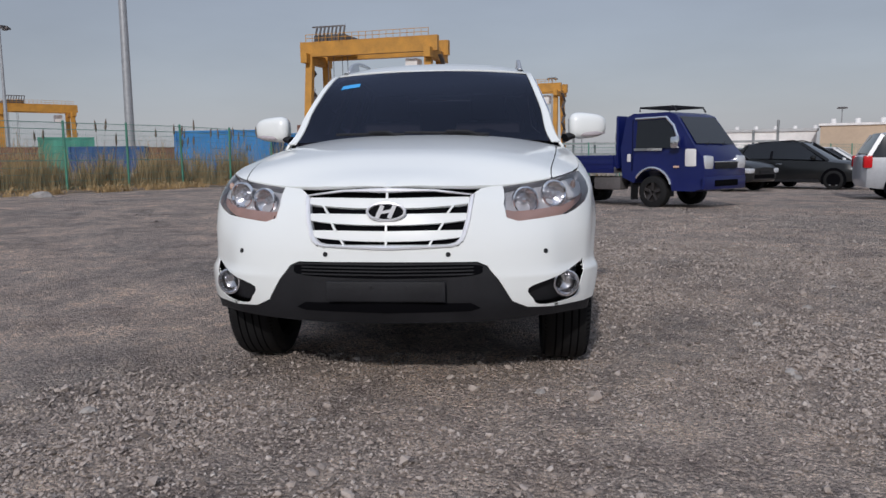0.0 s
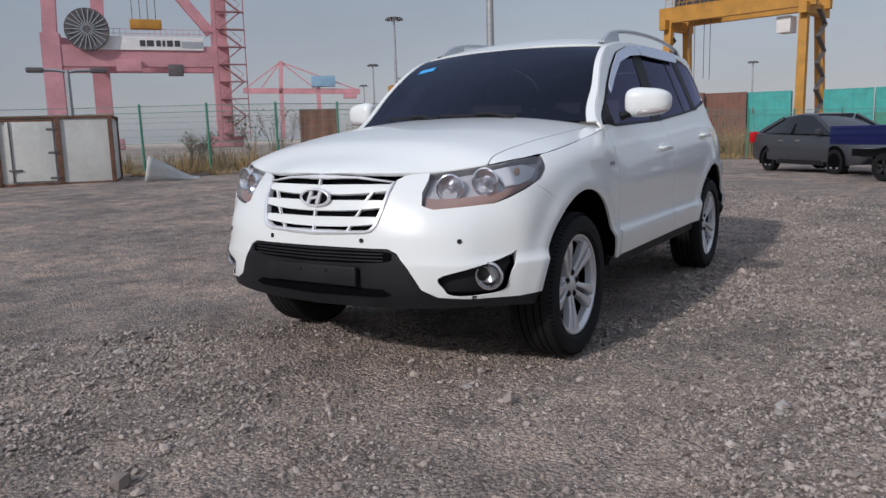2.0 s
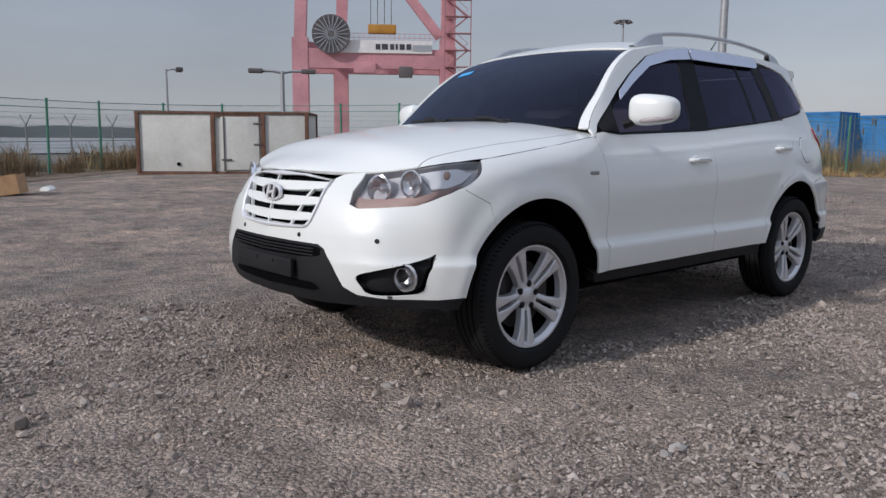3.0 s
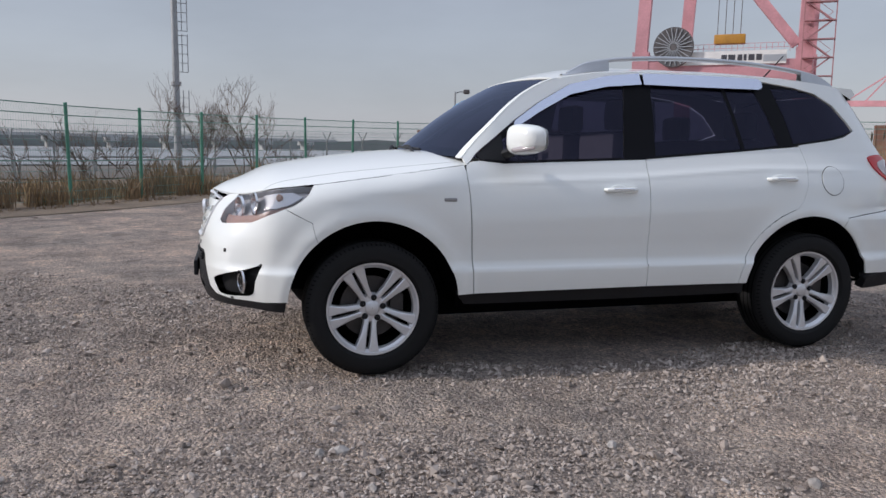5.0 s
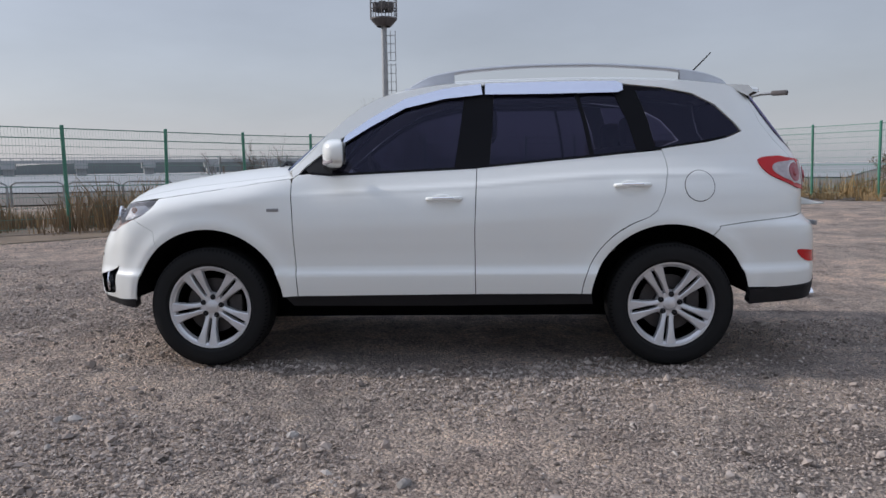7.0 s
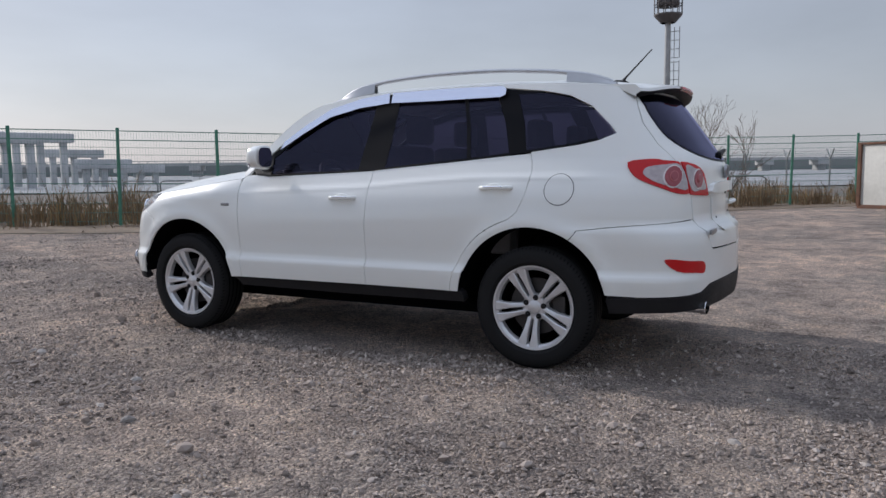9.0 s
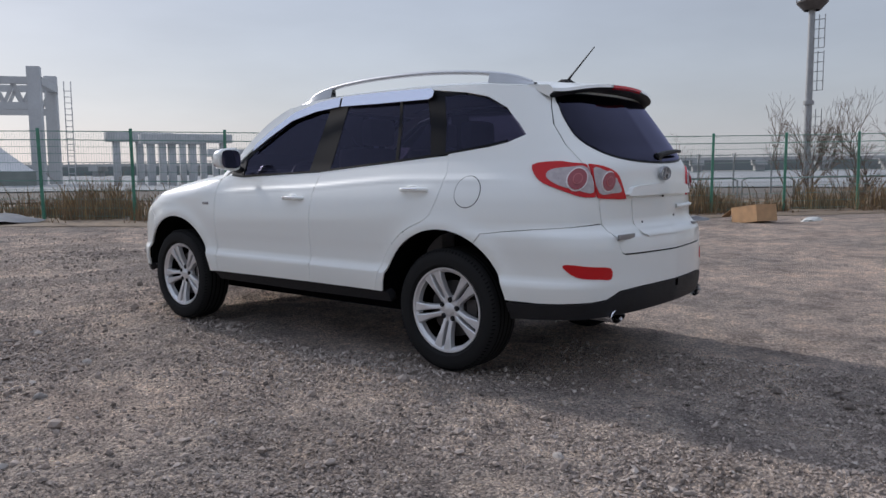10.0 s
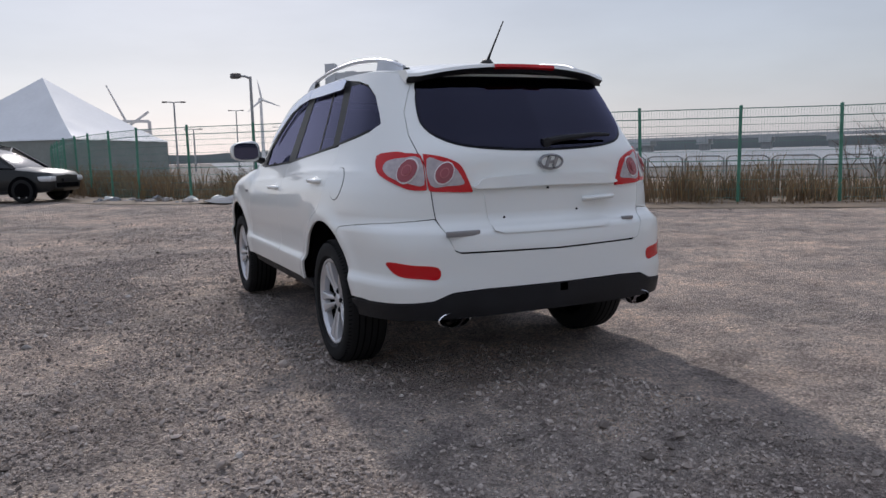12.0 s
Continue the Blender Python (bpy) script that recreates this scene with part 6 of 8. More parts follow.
for i in range(5):
    a = 2 * math.pi * i / 5
    part("floodlight", box(bmesh.new(), (0.5 * math.cos(a) - 0.25, 0.5 * math.sin(a) - 0.25, 13.0), (0.5 * math.cos(a) + 0.25, 0.5 * math.sin(a) + 0.25, 13.6), 0.06), STEEL, basket)


def pole_lamp(at, h, arms, label, r=0.06, turn=0.0):
    ob = tagged(new("street_lamp"), label, "street lamp", "thin pole lamps")
    ob.matrix_world = Matrix.Translation(at) @ Matrix.Rotation(turn, 4, "Z")
    part("pole", rod(bmesh.new(), (0, 0, 0), (0, 0, h), r, r * 0.7, 8), POLE, ob)
    for s in arms:
        arm = part("arm", tube(bmesh.new(), [(0, 0, h - 0.05), (s * 0.3, 0, h), (s * 0.75, 0, h)], r * 0.55, 6), POLE, ob)
        part("head", box(bmesh.new(), (s * 0.6, -0.13, h - 0.07), (s * 1.05, 0.13, h + 0.07), 0.04), STEEL, arm)


pole_lamp((-2.05, -14.2, rise(-2.05, -14.2)), 3.3, (0.5,), "grey pole lamp standing at the fence", 0.055, 0.2)
pole_lamp((-19.6, 6.4, rise(-19.6, 6.4)), 3.0, (0.45,), "thin camera pole behind the white truck box", 0.04, 1.3)
pole_lamp(grounded(E27, 59.7, 25), 3.05, (-1, 1), "dark pole with a crossbar and two lamps", 0.09, 1.0)
for az, d, h in ((174.1, 75, 6.65), (172.9, 95, 5.0), (169.9, 110, 8.1), (166.9, 130, 6.6)):
    pole_lamp(grounded((2.14, 6.89), az, d), h, (-1, 1), "thin twin-arm street lamp in the distance", 0.10, radians(az))
pole_lamp(grounded(E1, -4.5, 60), 4.2, (-1, 1), "dark twin-arm lamp behind the blue truck", 0.07, radians(-4))

# wind turbine
p = grounded((3.29, 6.28), 168.0, 560)
wt = tagged(new("wind_turbine"), "white three-bladed wind turbine far off", "wind turbine")
wt.location = p
part("tower", rod(bmesh.new(), (0, 0, 0), (0, 0, 44), 1.4, 0.9, 12), PANEL, wt)
part("nacelle", box(bmesh.new(), (-1.3, -3, 43), (1.3, 3, 45.6), 0.5), PANEL, wt)
for i in range(3):
    a = radians(80 + 120 * i)
    part("blade", tube(bmesh.new(), [(0, 3.2, 44.3), (4 * math.cos(a), 3.2, 44.3 + 4 * math.sin(a)), (14 * math.cos(a), 3.2, 44.3 + 14 * math.sin(a))], [0.5, 0.8, 0.15], 6), PANEL, wt)

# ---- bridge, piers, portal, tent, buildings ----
# Viaduct concrete paled: the haze of distance is put into its colour.
CONC = material("hazed_concrete", (0.42, 0.42, 0.42), 0.85, vary=0.15, scale=0.15)
# Pier concrete lifted to a light grey that carries distant haze in its colour.
PIERC = material("hazed_grey_concrete", (0.46, 0.47, 0.48), 0.85, vary=0.25, scale=0.4)
bridge = tagged(new("viaduct"), "long concrete viaduct across the water, paled for haze", "bridge")
eye = Vector((4.5, 3.5, 0))
nrm = Vector((-math.sin(radians(120)), math.cos(radians(120)), 0))
along = Vector((nrm.y, -nrm.x, 0))
mid = eye + nrm * 560
deck = bmesh.new()
beam(deck, mid - along * 460 + Vector((0, 0, 9.2)), mid + along * 420 + Vector((0, 0, 9.2)), 10, 2.0)
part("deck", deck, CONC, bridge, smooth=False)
bm = bmesh.new()
for i in range(147):
    q = mid + along * (-460 + 6 * i) - nrm * 4.8
    beam(bm, q + Vector((0, 0, 10.2)), q + Vector((0, 0, 11.6)), 0.5, 0.5, (1, 0, 0))
beam(bm, mid - along * 460 - nrm * 4.8 + Vector((0, 0, 11.6)), mid + along * 420 - nrm * 4.8 + Vector((0, 0, 11.6)), 0.4, 0.5)
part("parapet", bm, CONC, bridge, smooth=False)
for i in range(21):
    q = mid + along * (-450 + 42 * i)
    pier = bmesh.new()
    beam(pier, q + Vector((0, 0, 0)), q + Vector((0, 0, 5)), 8, 6, along)
    beam(pier, q + Vector((0, 0, 4.6)), q + Vector((0, 0, 8.2)), 14, 8, along)
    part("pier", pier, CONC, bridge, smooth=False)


def pier_frame(at, yaw, width, height, label, beams=2):
    ob = tagged(new("concrete_pier"), label, "bridge pier", "unfinished bridge piers")
    ob.matrix_world = Matrix.Translation(at) @ Matrix.Rotation(yaw, 4, "Z")
    for i in range(3):
        x = -width / 2 + width * i / 2
        part("column", box(bmesh.new(), (x - 0.3, -0.36, 0), (x + 0.3, 0.36, height - 0.8), 0.06), PIERC, ob)
    part("cap_beam", box(bmesh.new(), (-width / 2 - 0.9, -0.7, height - 0.9), (width / 2 + 0.9, 0.7, height), 0.08), PIERC, ob)


E9, E105 = (4.77, 4.18), (3.77, 5.77)
for az, d, w, h in ((147.6, 72, 3.6, 4.6), (145.6, 84, 4.2, 5.2), (143.6, 96, 4.4, 4.0), (141.8, 80, 3.2, 2.6), (139.5, 88, 3.2, 2.2), (149.8, 78, 4.2, 5.0)):
    pier_frame(grounded(E9, az, d), radians(az + 14), w, h + 0.1, "unfinished concrete bridge pier")

portal = tagged(new("lift_portal"), "grey steel portal with a lattice crossbeam", "portal frame")
p = grounded(E105, 158.9, 92)
portal.matrix_world = Matrix.Translation(p) @ Matrix.Rotation(radians(158.9 - 13.5), 4, "Z")
PORT = material("grey_portal_steel", (0.46, 0.47, 0.48), 0.6, vary=0.12, scale=0.5)
for y in (-4.0, 4.0):
    for x in (-3.6, 3.6):
        part("column", box(bmesh.new(), (x - 0.6, y - 0.5, 0), (x + 0.6, y + 0.5, 11.9), 0.05), PORT, portal)
    for z in (8.0, 10.5):
        part("chord", box(bmesh.new(), (-3.9, y - 0.35, z - 0.35), (3.9, y + 0.35, z + 0.35)), PORT, portal, smooth=False)
    for i in range(8):
        a, b = (8.3, 10.2) if i % 2 else (10.2, 8.3)
        part("lattice", beam(bmesh.new(), (-3.4 + i * 0.85, y, a), (-3.4 + (i + 1) * 0.85, y, b), 0.3, 0.3, (0, 1, 0)), PORT, portal, smooth=False)
for x in (-3.9, 3.9):
    part("side_beam", box(bmesh.new(), (x - 0.4, -4.0, 10.1), (x + 0.4, 4.0, 10.9)), PORT, portal, smooth=False)
bm = bmesh.new()
for q in (4.9, 5.6):
    rod(bm, (q, 4.0, 0), (q, 4.0, 11.4), 0.05, seg=4)
for i in range(16):
    rod(bm, (4.9, 4.0, 0.6 + 0.65 * i), (5.6, 4.0, 0.6 + 0.65 * i), 0.04, seg=4)
part("ladder", bm, PORT, portal)

CANVAS = material("white_canvas", (0.66, 0.66, 0.66), 0.7, vary=0.08, scale=0.6)
WALLC = material("grey_green_sheeting", (0.25, 0.27, 0.25), 0.8, vary=0.15, scale=0.8)


def pyramid_tent(at, yaw, hw, eave, apex, label):
    """A square tent: four sheet walls and four roof panels that sag a little towards the top."""
    ob = tagged(new("storage_tent"), label, "tent")
    ob.matrix_world = Matrix.Translation(at) @ Matrix.Rotation(yaw, 4, "Z")
    for a, b in (((-hw, -hw), (hw, -hw)), ((hw, -hw), (hw, hw)), ((hw, hw), (-hw, hw)), ((-hw, hw), (-hw, -hw))):
        v, n = [], 8
        for j in range(n + 1):
            t = j / n
            zz = eave - 0.05 + (apex - eave) * t**1.12
            for k in range(7):
                u = k / 6
                v.append(((a[0] * (1 - u) + b[0] * u) * (1 - t) * 1.02, (a[1] * (1 - u) + b[1] * u) * (1 - t) * 1.02, zz))
        f = [(j * 7 + k, j * 7 + k + 1, (j + 1) * 7 + k + 1, (j + 1) * 7 + k) for j in range(n) for k in range(6)]
        raw("roof_panel", v, f, CANVAS, ob, smooth=True)
        part("wall_sheet", box(bmesh.new(), (min(a[0], b[0]) - 0.03, min(a[1], b[1]) - 0.03, 0), (max(a[0], b[0]) + 0.03, max(a[1], b[1]) + 0.03, eave)), WALLC, ob, smooth=False)


pyramid_tent(grounded((2.14, 6.89), 182.2, 52), radians(57), 5.0, 2.5, 6.4, "white pyramid-roofed tent with grey-green walls")
pyramid_tent(grounded(E105, 159.7, 84), radians(20), 2.3, 1.5, 4.2, "small white pyramid tent beyond the fence")

shed = tagged(new("warehouse"), "long low white warehouse far across the yard", "warehouse")
BEIGE = material("beige_cladding", (0.48, 0.37, 0.27), 0.8, vary=0.12, scale=0.2)
shed.matrix_world = Matrix.Translation(grounded(E0, -17.7, 210)) @ Matrix.Rotation(radians(-18), 4, "Z")
part("wall", box(bmesh.new(), (-13, -8, 0), (11.5, 8, 6.6)), PANEL, shed, smooth=False)
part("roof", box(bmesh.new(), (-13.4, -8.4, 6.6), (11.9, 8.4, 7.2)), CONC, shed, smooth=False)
for i in range(6):
    part("roof_vent", rod(bmesh.new(), (-11 + 4.5 * i, 0, 7.2), (-11 + 4.5 * i, 0, 8.2), 0.6, 0.5, 10), PANEL, shed)
shed2 = tagged(new("warehouse"), "beige clad warehouse far across the yard", "warehouse")
shed2.matrix_world = Matrix.Translation(grounded(E0, -26.5, 200)) @ Matrix.Rotation(radians(-22), 4, "Z")
part("wall", box(bmesh.new(), (-18.5, -8, 0), (24, 8, 7.4)), BEIGE, shed2, smooth=False)
part("roof", box(bmesh.new(), (-18.9, -8.4, 7.4), (24.4, 8.4, 7.9)), PANEL, shed2, smooth=False)
for i in range(8):
    part("roof_vent", rod(bmesh.new(), (-16 + 5 * i, 0, 7.9), (-16 + 5 * i, 0, 9.2), 0.7, 0.6, 10), PANEL, shed2)
rack = tagged(new("pipe_rack"), "grey steel pipe rack behind parked cars", "pipe rack")
for i in range(12):
    x, y, z = grounded(E0, -1.5 - 1.55 * i, 44)
    part("upright", rod(bmesh.new(), (x, y, z), (x, y, z + 2.2 + 0.5 * (i % 3)), 0.07, seg=6), GALV, rack)
for h in (1.5, 2.1):
    a, b = Vector(grounded(E0, -1.5, 44)), Vector(grounded(E0, -18.55, 44))
    part("rail", beam(bmesh.new(), a + Vector((0, 0, h)), b + Vector((0, 0, h)), 0.12, 0.12), GALV, rack, smooth=False)

# a white lifting frame behind the tent
frame_ob = tagged(new("lifting_frame"), "white steel lifting frame with a leaning boom beyond the tent", "lifting frame")
corner_l, corner_r = Vector(grounded((2.14, 6.89), 177.6, 88)), Vector(grounded((2.14, 6.89), 175.8, 88))
for q in (corner_l, corner_r):
    part("post", beam(bmesh.new(), q, q + Vector((0, 0, 5.6)), 0.35, 0.35, (1, 0, 0)), PANEL, frame_ob, smooth=False)
for h in (4.6, 5.6):
    part("cross_beam", beam(bmesh.new(), corner_l + Vector((0, 0, h)), corner_r + Vector((0, 0, h)), 0.3, 0.3), PANEL, frame_ob, smooth=False)
part("stay", beam(bmesh.new(), corner_l + Vector((0, 0, 4.6)), corner_r + Vector((0, 0, 6.6)), 0.25, 0.25), PANEL, frame_ob, smooth=False)
boom_top = Vector(grounded((2.14, 6.89), 178.4, 88)) + Vector((0, 0, 9.4))
part("boom", rod(bmesh.new(), corner_l * 0.8 + corner_r * 0.2 + Vector((0, 0, 5.4)), boom_top, 0.14, 0.06, 8), PANEL, frame_ob)

# low hazy hills at the far shore
HILL = material("far_hill", (0.16, 0.19, 0.20), 1.0, vary=0.15, scale=0.004)
v, f = [], []
for i in range(121):
    a = radians(70 + 130 * i / 120 + 0)
    h = 30 + 12 * noise.noise(Vector((i * 0.11, 3, 0))) + 5 * noise.noise(Vector((i * 0.5, 8, 0)))
    x, y = -math.sin(a) * 2300, math.cos(a) * 2300
    v += [(x, y, 0), (x, y, h), (x * 1.15, y * 1.15, h * 1.02)]
f = [q for i in range(120) for q in ((3 * i, 3 * i + 1, 3 * i + 4, 3 * i + 3), (3 * i + 1, 3 * i + 2, 3 * i + 5, 3 * i + 4))]
tagged(raw("backdrop", v, f, HILL), "low grey hills on the far shore", "hills", kind="structure")


# ---- other vehicles ----
DARK_GLASS = material("dark_car_glass", (0.008, 0.009, 0.011), 0.08, spec=0.5, coat=0.2)
HEADLAMP = material("lamp_glass", (0.70, 0.71, 0.73), 0.15, metal=0.4)
PAINTS = {}


def paint(name, colour, rough=0.3):
    if name not in PAINTS:
        PAINTS[name] = material(name, colour, rough, metal=0.1, spec=0.35, coat=0.3, vary=0.1, scale=1.5)
    return PAINTS[name]


def loft(bm, sections):
    rows = [[bm.verts.new(p) for p in s] for s in sections]
    n = len(rows[0])
    for a, b in zip(rows, rows[1:]):
        for k in range(n):
            bm.faces.new((a[k], b[k], b[(k + 1) % n], a[(k + 1) % n]))
    bm.faces.new(rows[0])
    bm.faces.new(rows[-1][::-1])
    bmesh.ops.recalc_face_normals(bm, faces=bm.faces)
    return bm


def plain_wheel(parent, x, y, r, w, mat=None, dish=0.66):
    """A simple road wheel with its axle along y."""
    s = 1 if y > 0 else -1
    wh = new("wheel")
    wh.parent = parent
    wh.location = (x, y, r)
    part("tyre", lathe(bmesh.new(), [(-w / 2, r * dish), (-w / 2, r * 0.93), (-w * 0.42, r), (w * 0.42, r), (w / 2, r * 0.93), (w / 2, r * dish)], 28, "Y"), RUBBER, wh)
    part("rim", lathe(bmesh.new(), [(s * w * 0.42, r * 0.70), (s * w * 0.46, r * 0.66), (s * w * 0.36, r * 0.60), (s * w * 0.05, r * 0.58), (s * w * 0.05, r * 0.02)], 28, "Y"), DISC, wh)
    sp = bmesh.new()
    for i in range(5):
        a = 2 * math.pi * i / 5 + 0.3
        beam(sp, (0.03 * math.cos(a), s * w * 0.34, 0.03 * math.sin(a)), (r * 0.64 * math.cos(a), s * w * 0.40, r * 0.64 * math.sin(a)), 0.03, r * 0.19, (-math.sin(a), 0, math.cos(a)))
    part("spokes", sp, mat or ALLOY, wh, smooth=False)


def road_car(at, yaw, mat, label, cat, belt, cabin, width, wheels, r, lamp=True, rails=False, group="parked cars"):
    """A parked car, nose along +x. belt: rows of (x, low, high, half width); cabin: rows of (x, base, top, half width at base, at top)."""
    ob = tagged(new(cat.replace(" ", "_")), label, cat, group)
    ob.matrix_world = Matrix.Translation(at) @ Matrix.Rotation(yaw, 4, "Z")
    bm = bmesh.new()
    loft(bm, [[(x, -w * 0.93, lo), (x, -w, lo + 0.10), (x, -w, lo + (hi - lo) * 0.6), (x, -w * 0.95, hi - 0.05), (x, -w * 0.8, hi), (x, 0, hi + 0.03), (x, w * 0.8, hi), (x, w * 0.95, hi - 0.05), (x, w, lo + (hi - lo) * 0.6), (x, w, lo + 0.10), (x, w * 0.93, lo)] for x, lo, hi, w in belt])
    body = part("body", bm, mat, ob)
    bm = bmesh.new()
    loft(bm, [[(x, -wb, zb), (x, -wt, zt - 0.02), (x, -wt * 0.8, zt), (x, wt * 0.8, zt), (x, wt, zt - 0.02), (x, wb, zb)] for x, zb, zt, wb, wt in cabin])
    part("window_band", bm, DARK_GLASS, ob, "dark window glass")
    tops = cabin[1:-1]
    bm = bmesh.new()
    loft(bm, [[(x, -wt - 0.015, zt - 0.05), (x, -wt * 0.85, zt + 0.015), (x, wt * 0.85, zt + 0.015), (x, wt + 0.015, zt - 0.05), (x, 0, zt - 0.06)] for x, zb, zt, wb, wt in tops])
    part("roof", bm, mat, ob)
    for s in (-1, 1):
        for (xa, za, _, wa, _), (xb, _, zb, _, wb) in ((cabin[-1], tops[-1]), (cabin[0], tops[0])):
            part("pillar", beam(bmesh.new(), (xa, s * (wa + 0.005), za), (xb, s * (wb + 0.012), zb - 0.03), 0.05, 0.09, (1, 0, 0)), mat, ob, smooth=False)
        xm = (tops[0][0] + tops[-1][0]) / 2
        zb = float(np.interp(xm, [c[0] for c in cabin], [c[1] for c in cabin]))
        part("pillar", beam(bmesh.new(), (xm, s * (tops[0][3] + 0.01), zb), (xm, s * (tops[0][4] + 0.012), tops[0][2] - 0.03), 0.04, 0.09, (1, 0, 0)), GLOSS_BLACK, ob, smooth=False)
        nose, tail = belt[-1], belt[0]
        xm2 = cabin[-1][0] - 0.45
        mr = part("side_mirror", box(bmesh.new(), (xm2 - 0.08, s * (width / 2 + 0.02) - 0.09, cabin[-1][1] + 0.03), (xm2 + 0.08, s * (width / 2 + 0.06) + 0.09, cabin[-1][1] + 0.17), 0.04), mat, ob)
        part("head_light", box(bmesh.new(), (nose[0] - 0.42, s * width * 0.37 - 0.16, nose[2] - 0.16), (nose[0] + 0.015, s * width * 0.37 + 0.13, nose[2] + 0.0), 0.05), HEADLAMP, ob, "clear head light")
        part("tail_light", box(bmesh.new(), (tail[0] - 0.015, s * width * 0.42 - 0.12, tail[2] - 0.25), (tail[0] + 0.18, s * width * 0.42 + 0.085, tail[2] + 0.05), 0.04), RED, ob, "red tail light")
        for x in wheels:
            plain_wheel(ob, x, s * (width / 2 - 0.10), r, 0.21)
            # The arch opening's shade is a near-black disc painted on the flank.
            bm = bmesh.new()
            vs = [bm.verts.new((x + (r + 0.07) * math.cos(a), s * (width / 2 + 0.004), max(0.18, r + (r + 0.07) * math.sin(a)))) for a in np.linspace(0, 2 * math.pi, 33)[:-1]]
            bm.faces.new(vs if s < 0 else vs[::-1])
            part("wheel_arch", bm, VOID, ob, smooth=False)
        part("sill_line", beam(bmesh.new(), (wheels[0] + 0.45, s * (width / 2 - 0.01), belt[2][1] + 0.05), (wheels[1] - 0.45, s * (width / 2 - 0.01), belt[2][1] + 0.05), 0.05, 0.10), BLACK, ob, smooth=False)
        for xh in (tops[0][0] + 0.25, xm + 0.30):
            part("handle", box(bmesh.new(), (xh - 0.10, s * (width / 2 - 0.02) - 0.015, belt[3][2] - 0.20), (xh + 0.10, s * (width / 2 - 0.02) + 0.03, belt[3][2] - 0.165), 0.01), CHROME, ob)
        if rails:
            part("roof_rail", tube(bmesh.new(), [(tops[0][0] + 0.2, s * tops[0][4] * 0.85, tops[0][2]), (tops[0][0] + 0.4, s * tops[0][4] * 0.85, tops[0][2] + 0.06), (tops[-1][0] - 0.3, s * tops[-1][4] * 0.85, tops[-1][2] + 0.06), (tops[-1][0] - 0.1, s * tops[-1][4] * 0.85, tops[-1][2])], 0.02, 6), BLACK, ob)
    part("grille", box(bmesh.new(), (nose[0] - 0.03, -0.38, nose[1] + 0.28), (nose[0] + 0.02, 0.38, nose[2] - 0.08), 0.03), BLACK, ob)
    part("lower_grille", box(bmesh.new(), (nose[0] - 0.03, -0.55, nose[1] + 0.03), (nose[0] + 0.022, 0.55, nose[1] + 0.16), 0.03), VOID, ob)
    part("number_plate", box(bmesh.new(), (nose[0] + 0.01, -0.26, nose[1] + 0.19), (nose[0] + 0.035, 0.26, nose[1] + 0.28)), BLACK, ob, smooth=False)
    return ob


SEDAN_BELT = [(-2.15, 0.42, 0.98, 0.62), (-2.05, 0.30, 1.02, 0.78), (-1.6, 0.22, 1.02, 0.85), (-0.8, 0.20, 0.98, 0.86), (0.4, 0.20, 0.95, 0.86), (1.0, 0.20, 0.92, 0.86), (1.6, 0.22, 0.83, 0.83), (2.05, 0.25, 0.72, 0.74), (2.2, 0.32, 0.62, 0.60)]
SEDAN_CABIN = [(-1.85, 1.00, 1.02, 0.70, 0.62), (-1.0, 0.99, 1.40, 0.76, 0.55), (-0.3, 0.97, 1.46, 0.77, 0.57), (0.25, 0.96, 1.43, 0.77, 0.56), (1.25, 0.91, 0.93, 0.76, 0.68)]
SUV_BELT = [(-2.12, 0.45, 1.05, 0.70), (-2.05, 0.32, 1.10, 0.82), (-1.5, 0.26, 1.10, 0.89), (-0.6, 0.26, 1.06, 0.90), (0.5, 0.26, 1.03, 0.90), (1.05, 0.26, 1.01, 0.90), (1.6, 0.28, 0.95, 0.88), (2.05, 0.32, 0.86, 0.80), (2.18, 0.40, 0.76, 0.66)]
SUV_CABIN = [(-2.02, 1.08, 1.12, 0.76, 0.66), (-1.75, 1.08, 1.58, 0.80, 0.60), (-0.7, 1.06, 1.67, 0.81, 0.62), (0.15, 1.04, 1.64, 0.81, 0.61), (1.1, 1.0, 1.02, 0.80, 0.72)]


def placed(fx, fy, yaw, front):
    """The place of a car whose front axle stands at fx, fy."""
    x, y = fx - math.cos(yaw) * front, fy - math.sin(yaw) * front
    return Vector((x, y, rise(fx, fy)))


yw = radians(-47)
road_car(placed(1.21, 17.2, yw, 1.32), yw, paint("grey_paint", (0.055, 0.058, 0.066)), "dark grey four-door sedan parked by the fence", "sedan", SEDAN_BELT, SEDAN_CABIN, 1.70, (-1.25, 1.32), 0.305)
yw = radians(-38)
road_car(placed(11.94, 23.43, yw, 1.32), yw, paint("black_paint", (0.012, 0.013, 0.014)), "black compact SUV with dark windows parked on gravel", "suv", SUV_BELT, SUV_CABIN, 1.80, (-1.31, 1.32), 0.34, rails=True)
yw = radians(-50)
road_car(placed(8.1, 21.9, yw, 1.32), yw, paint("black_paint", (0.012, 0.013, 0.014)), "black SUV parked behind the blue truck", "suv", SUV_BELT, SUV_CABIN, 1.80, (-1.31, 1.32), 0.34)
road_car(placed(10.57, 25.6, yw, 1.32), yw, paint("dark_paint", (0.02, 0.022, 0.024)), "dark sedan parked between two black cars", "sedan", SEDAN_BELT, SEDAN_CABIN, 1.70, (-1.25, 1.32), 0.305)
yw = radians(-30)
road_car(placed(16.8, 32.9, yw, 1.32), yw, paint("far_white_paint", (0.70, 0.70, 0.70)), "white car parked far back", "suv", SUV_BELT, SUV_CABIN, 1.80, (-1.31, 1.32), 0.34)
yw = radians(-14)
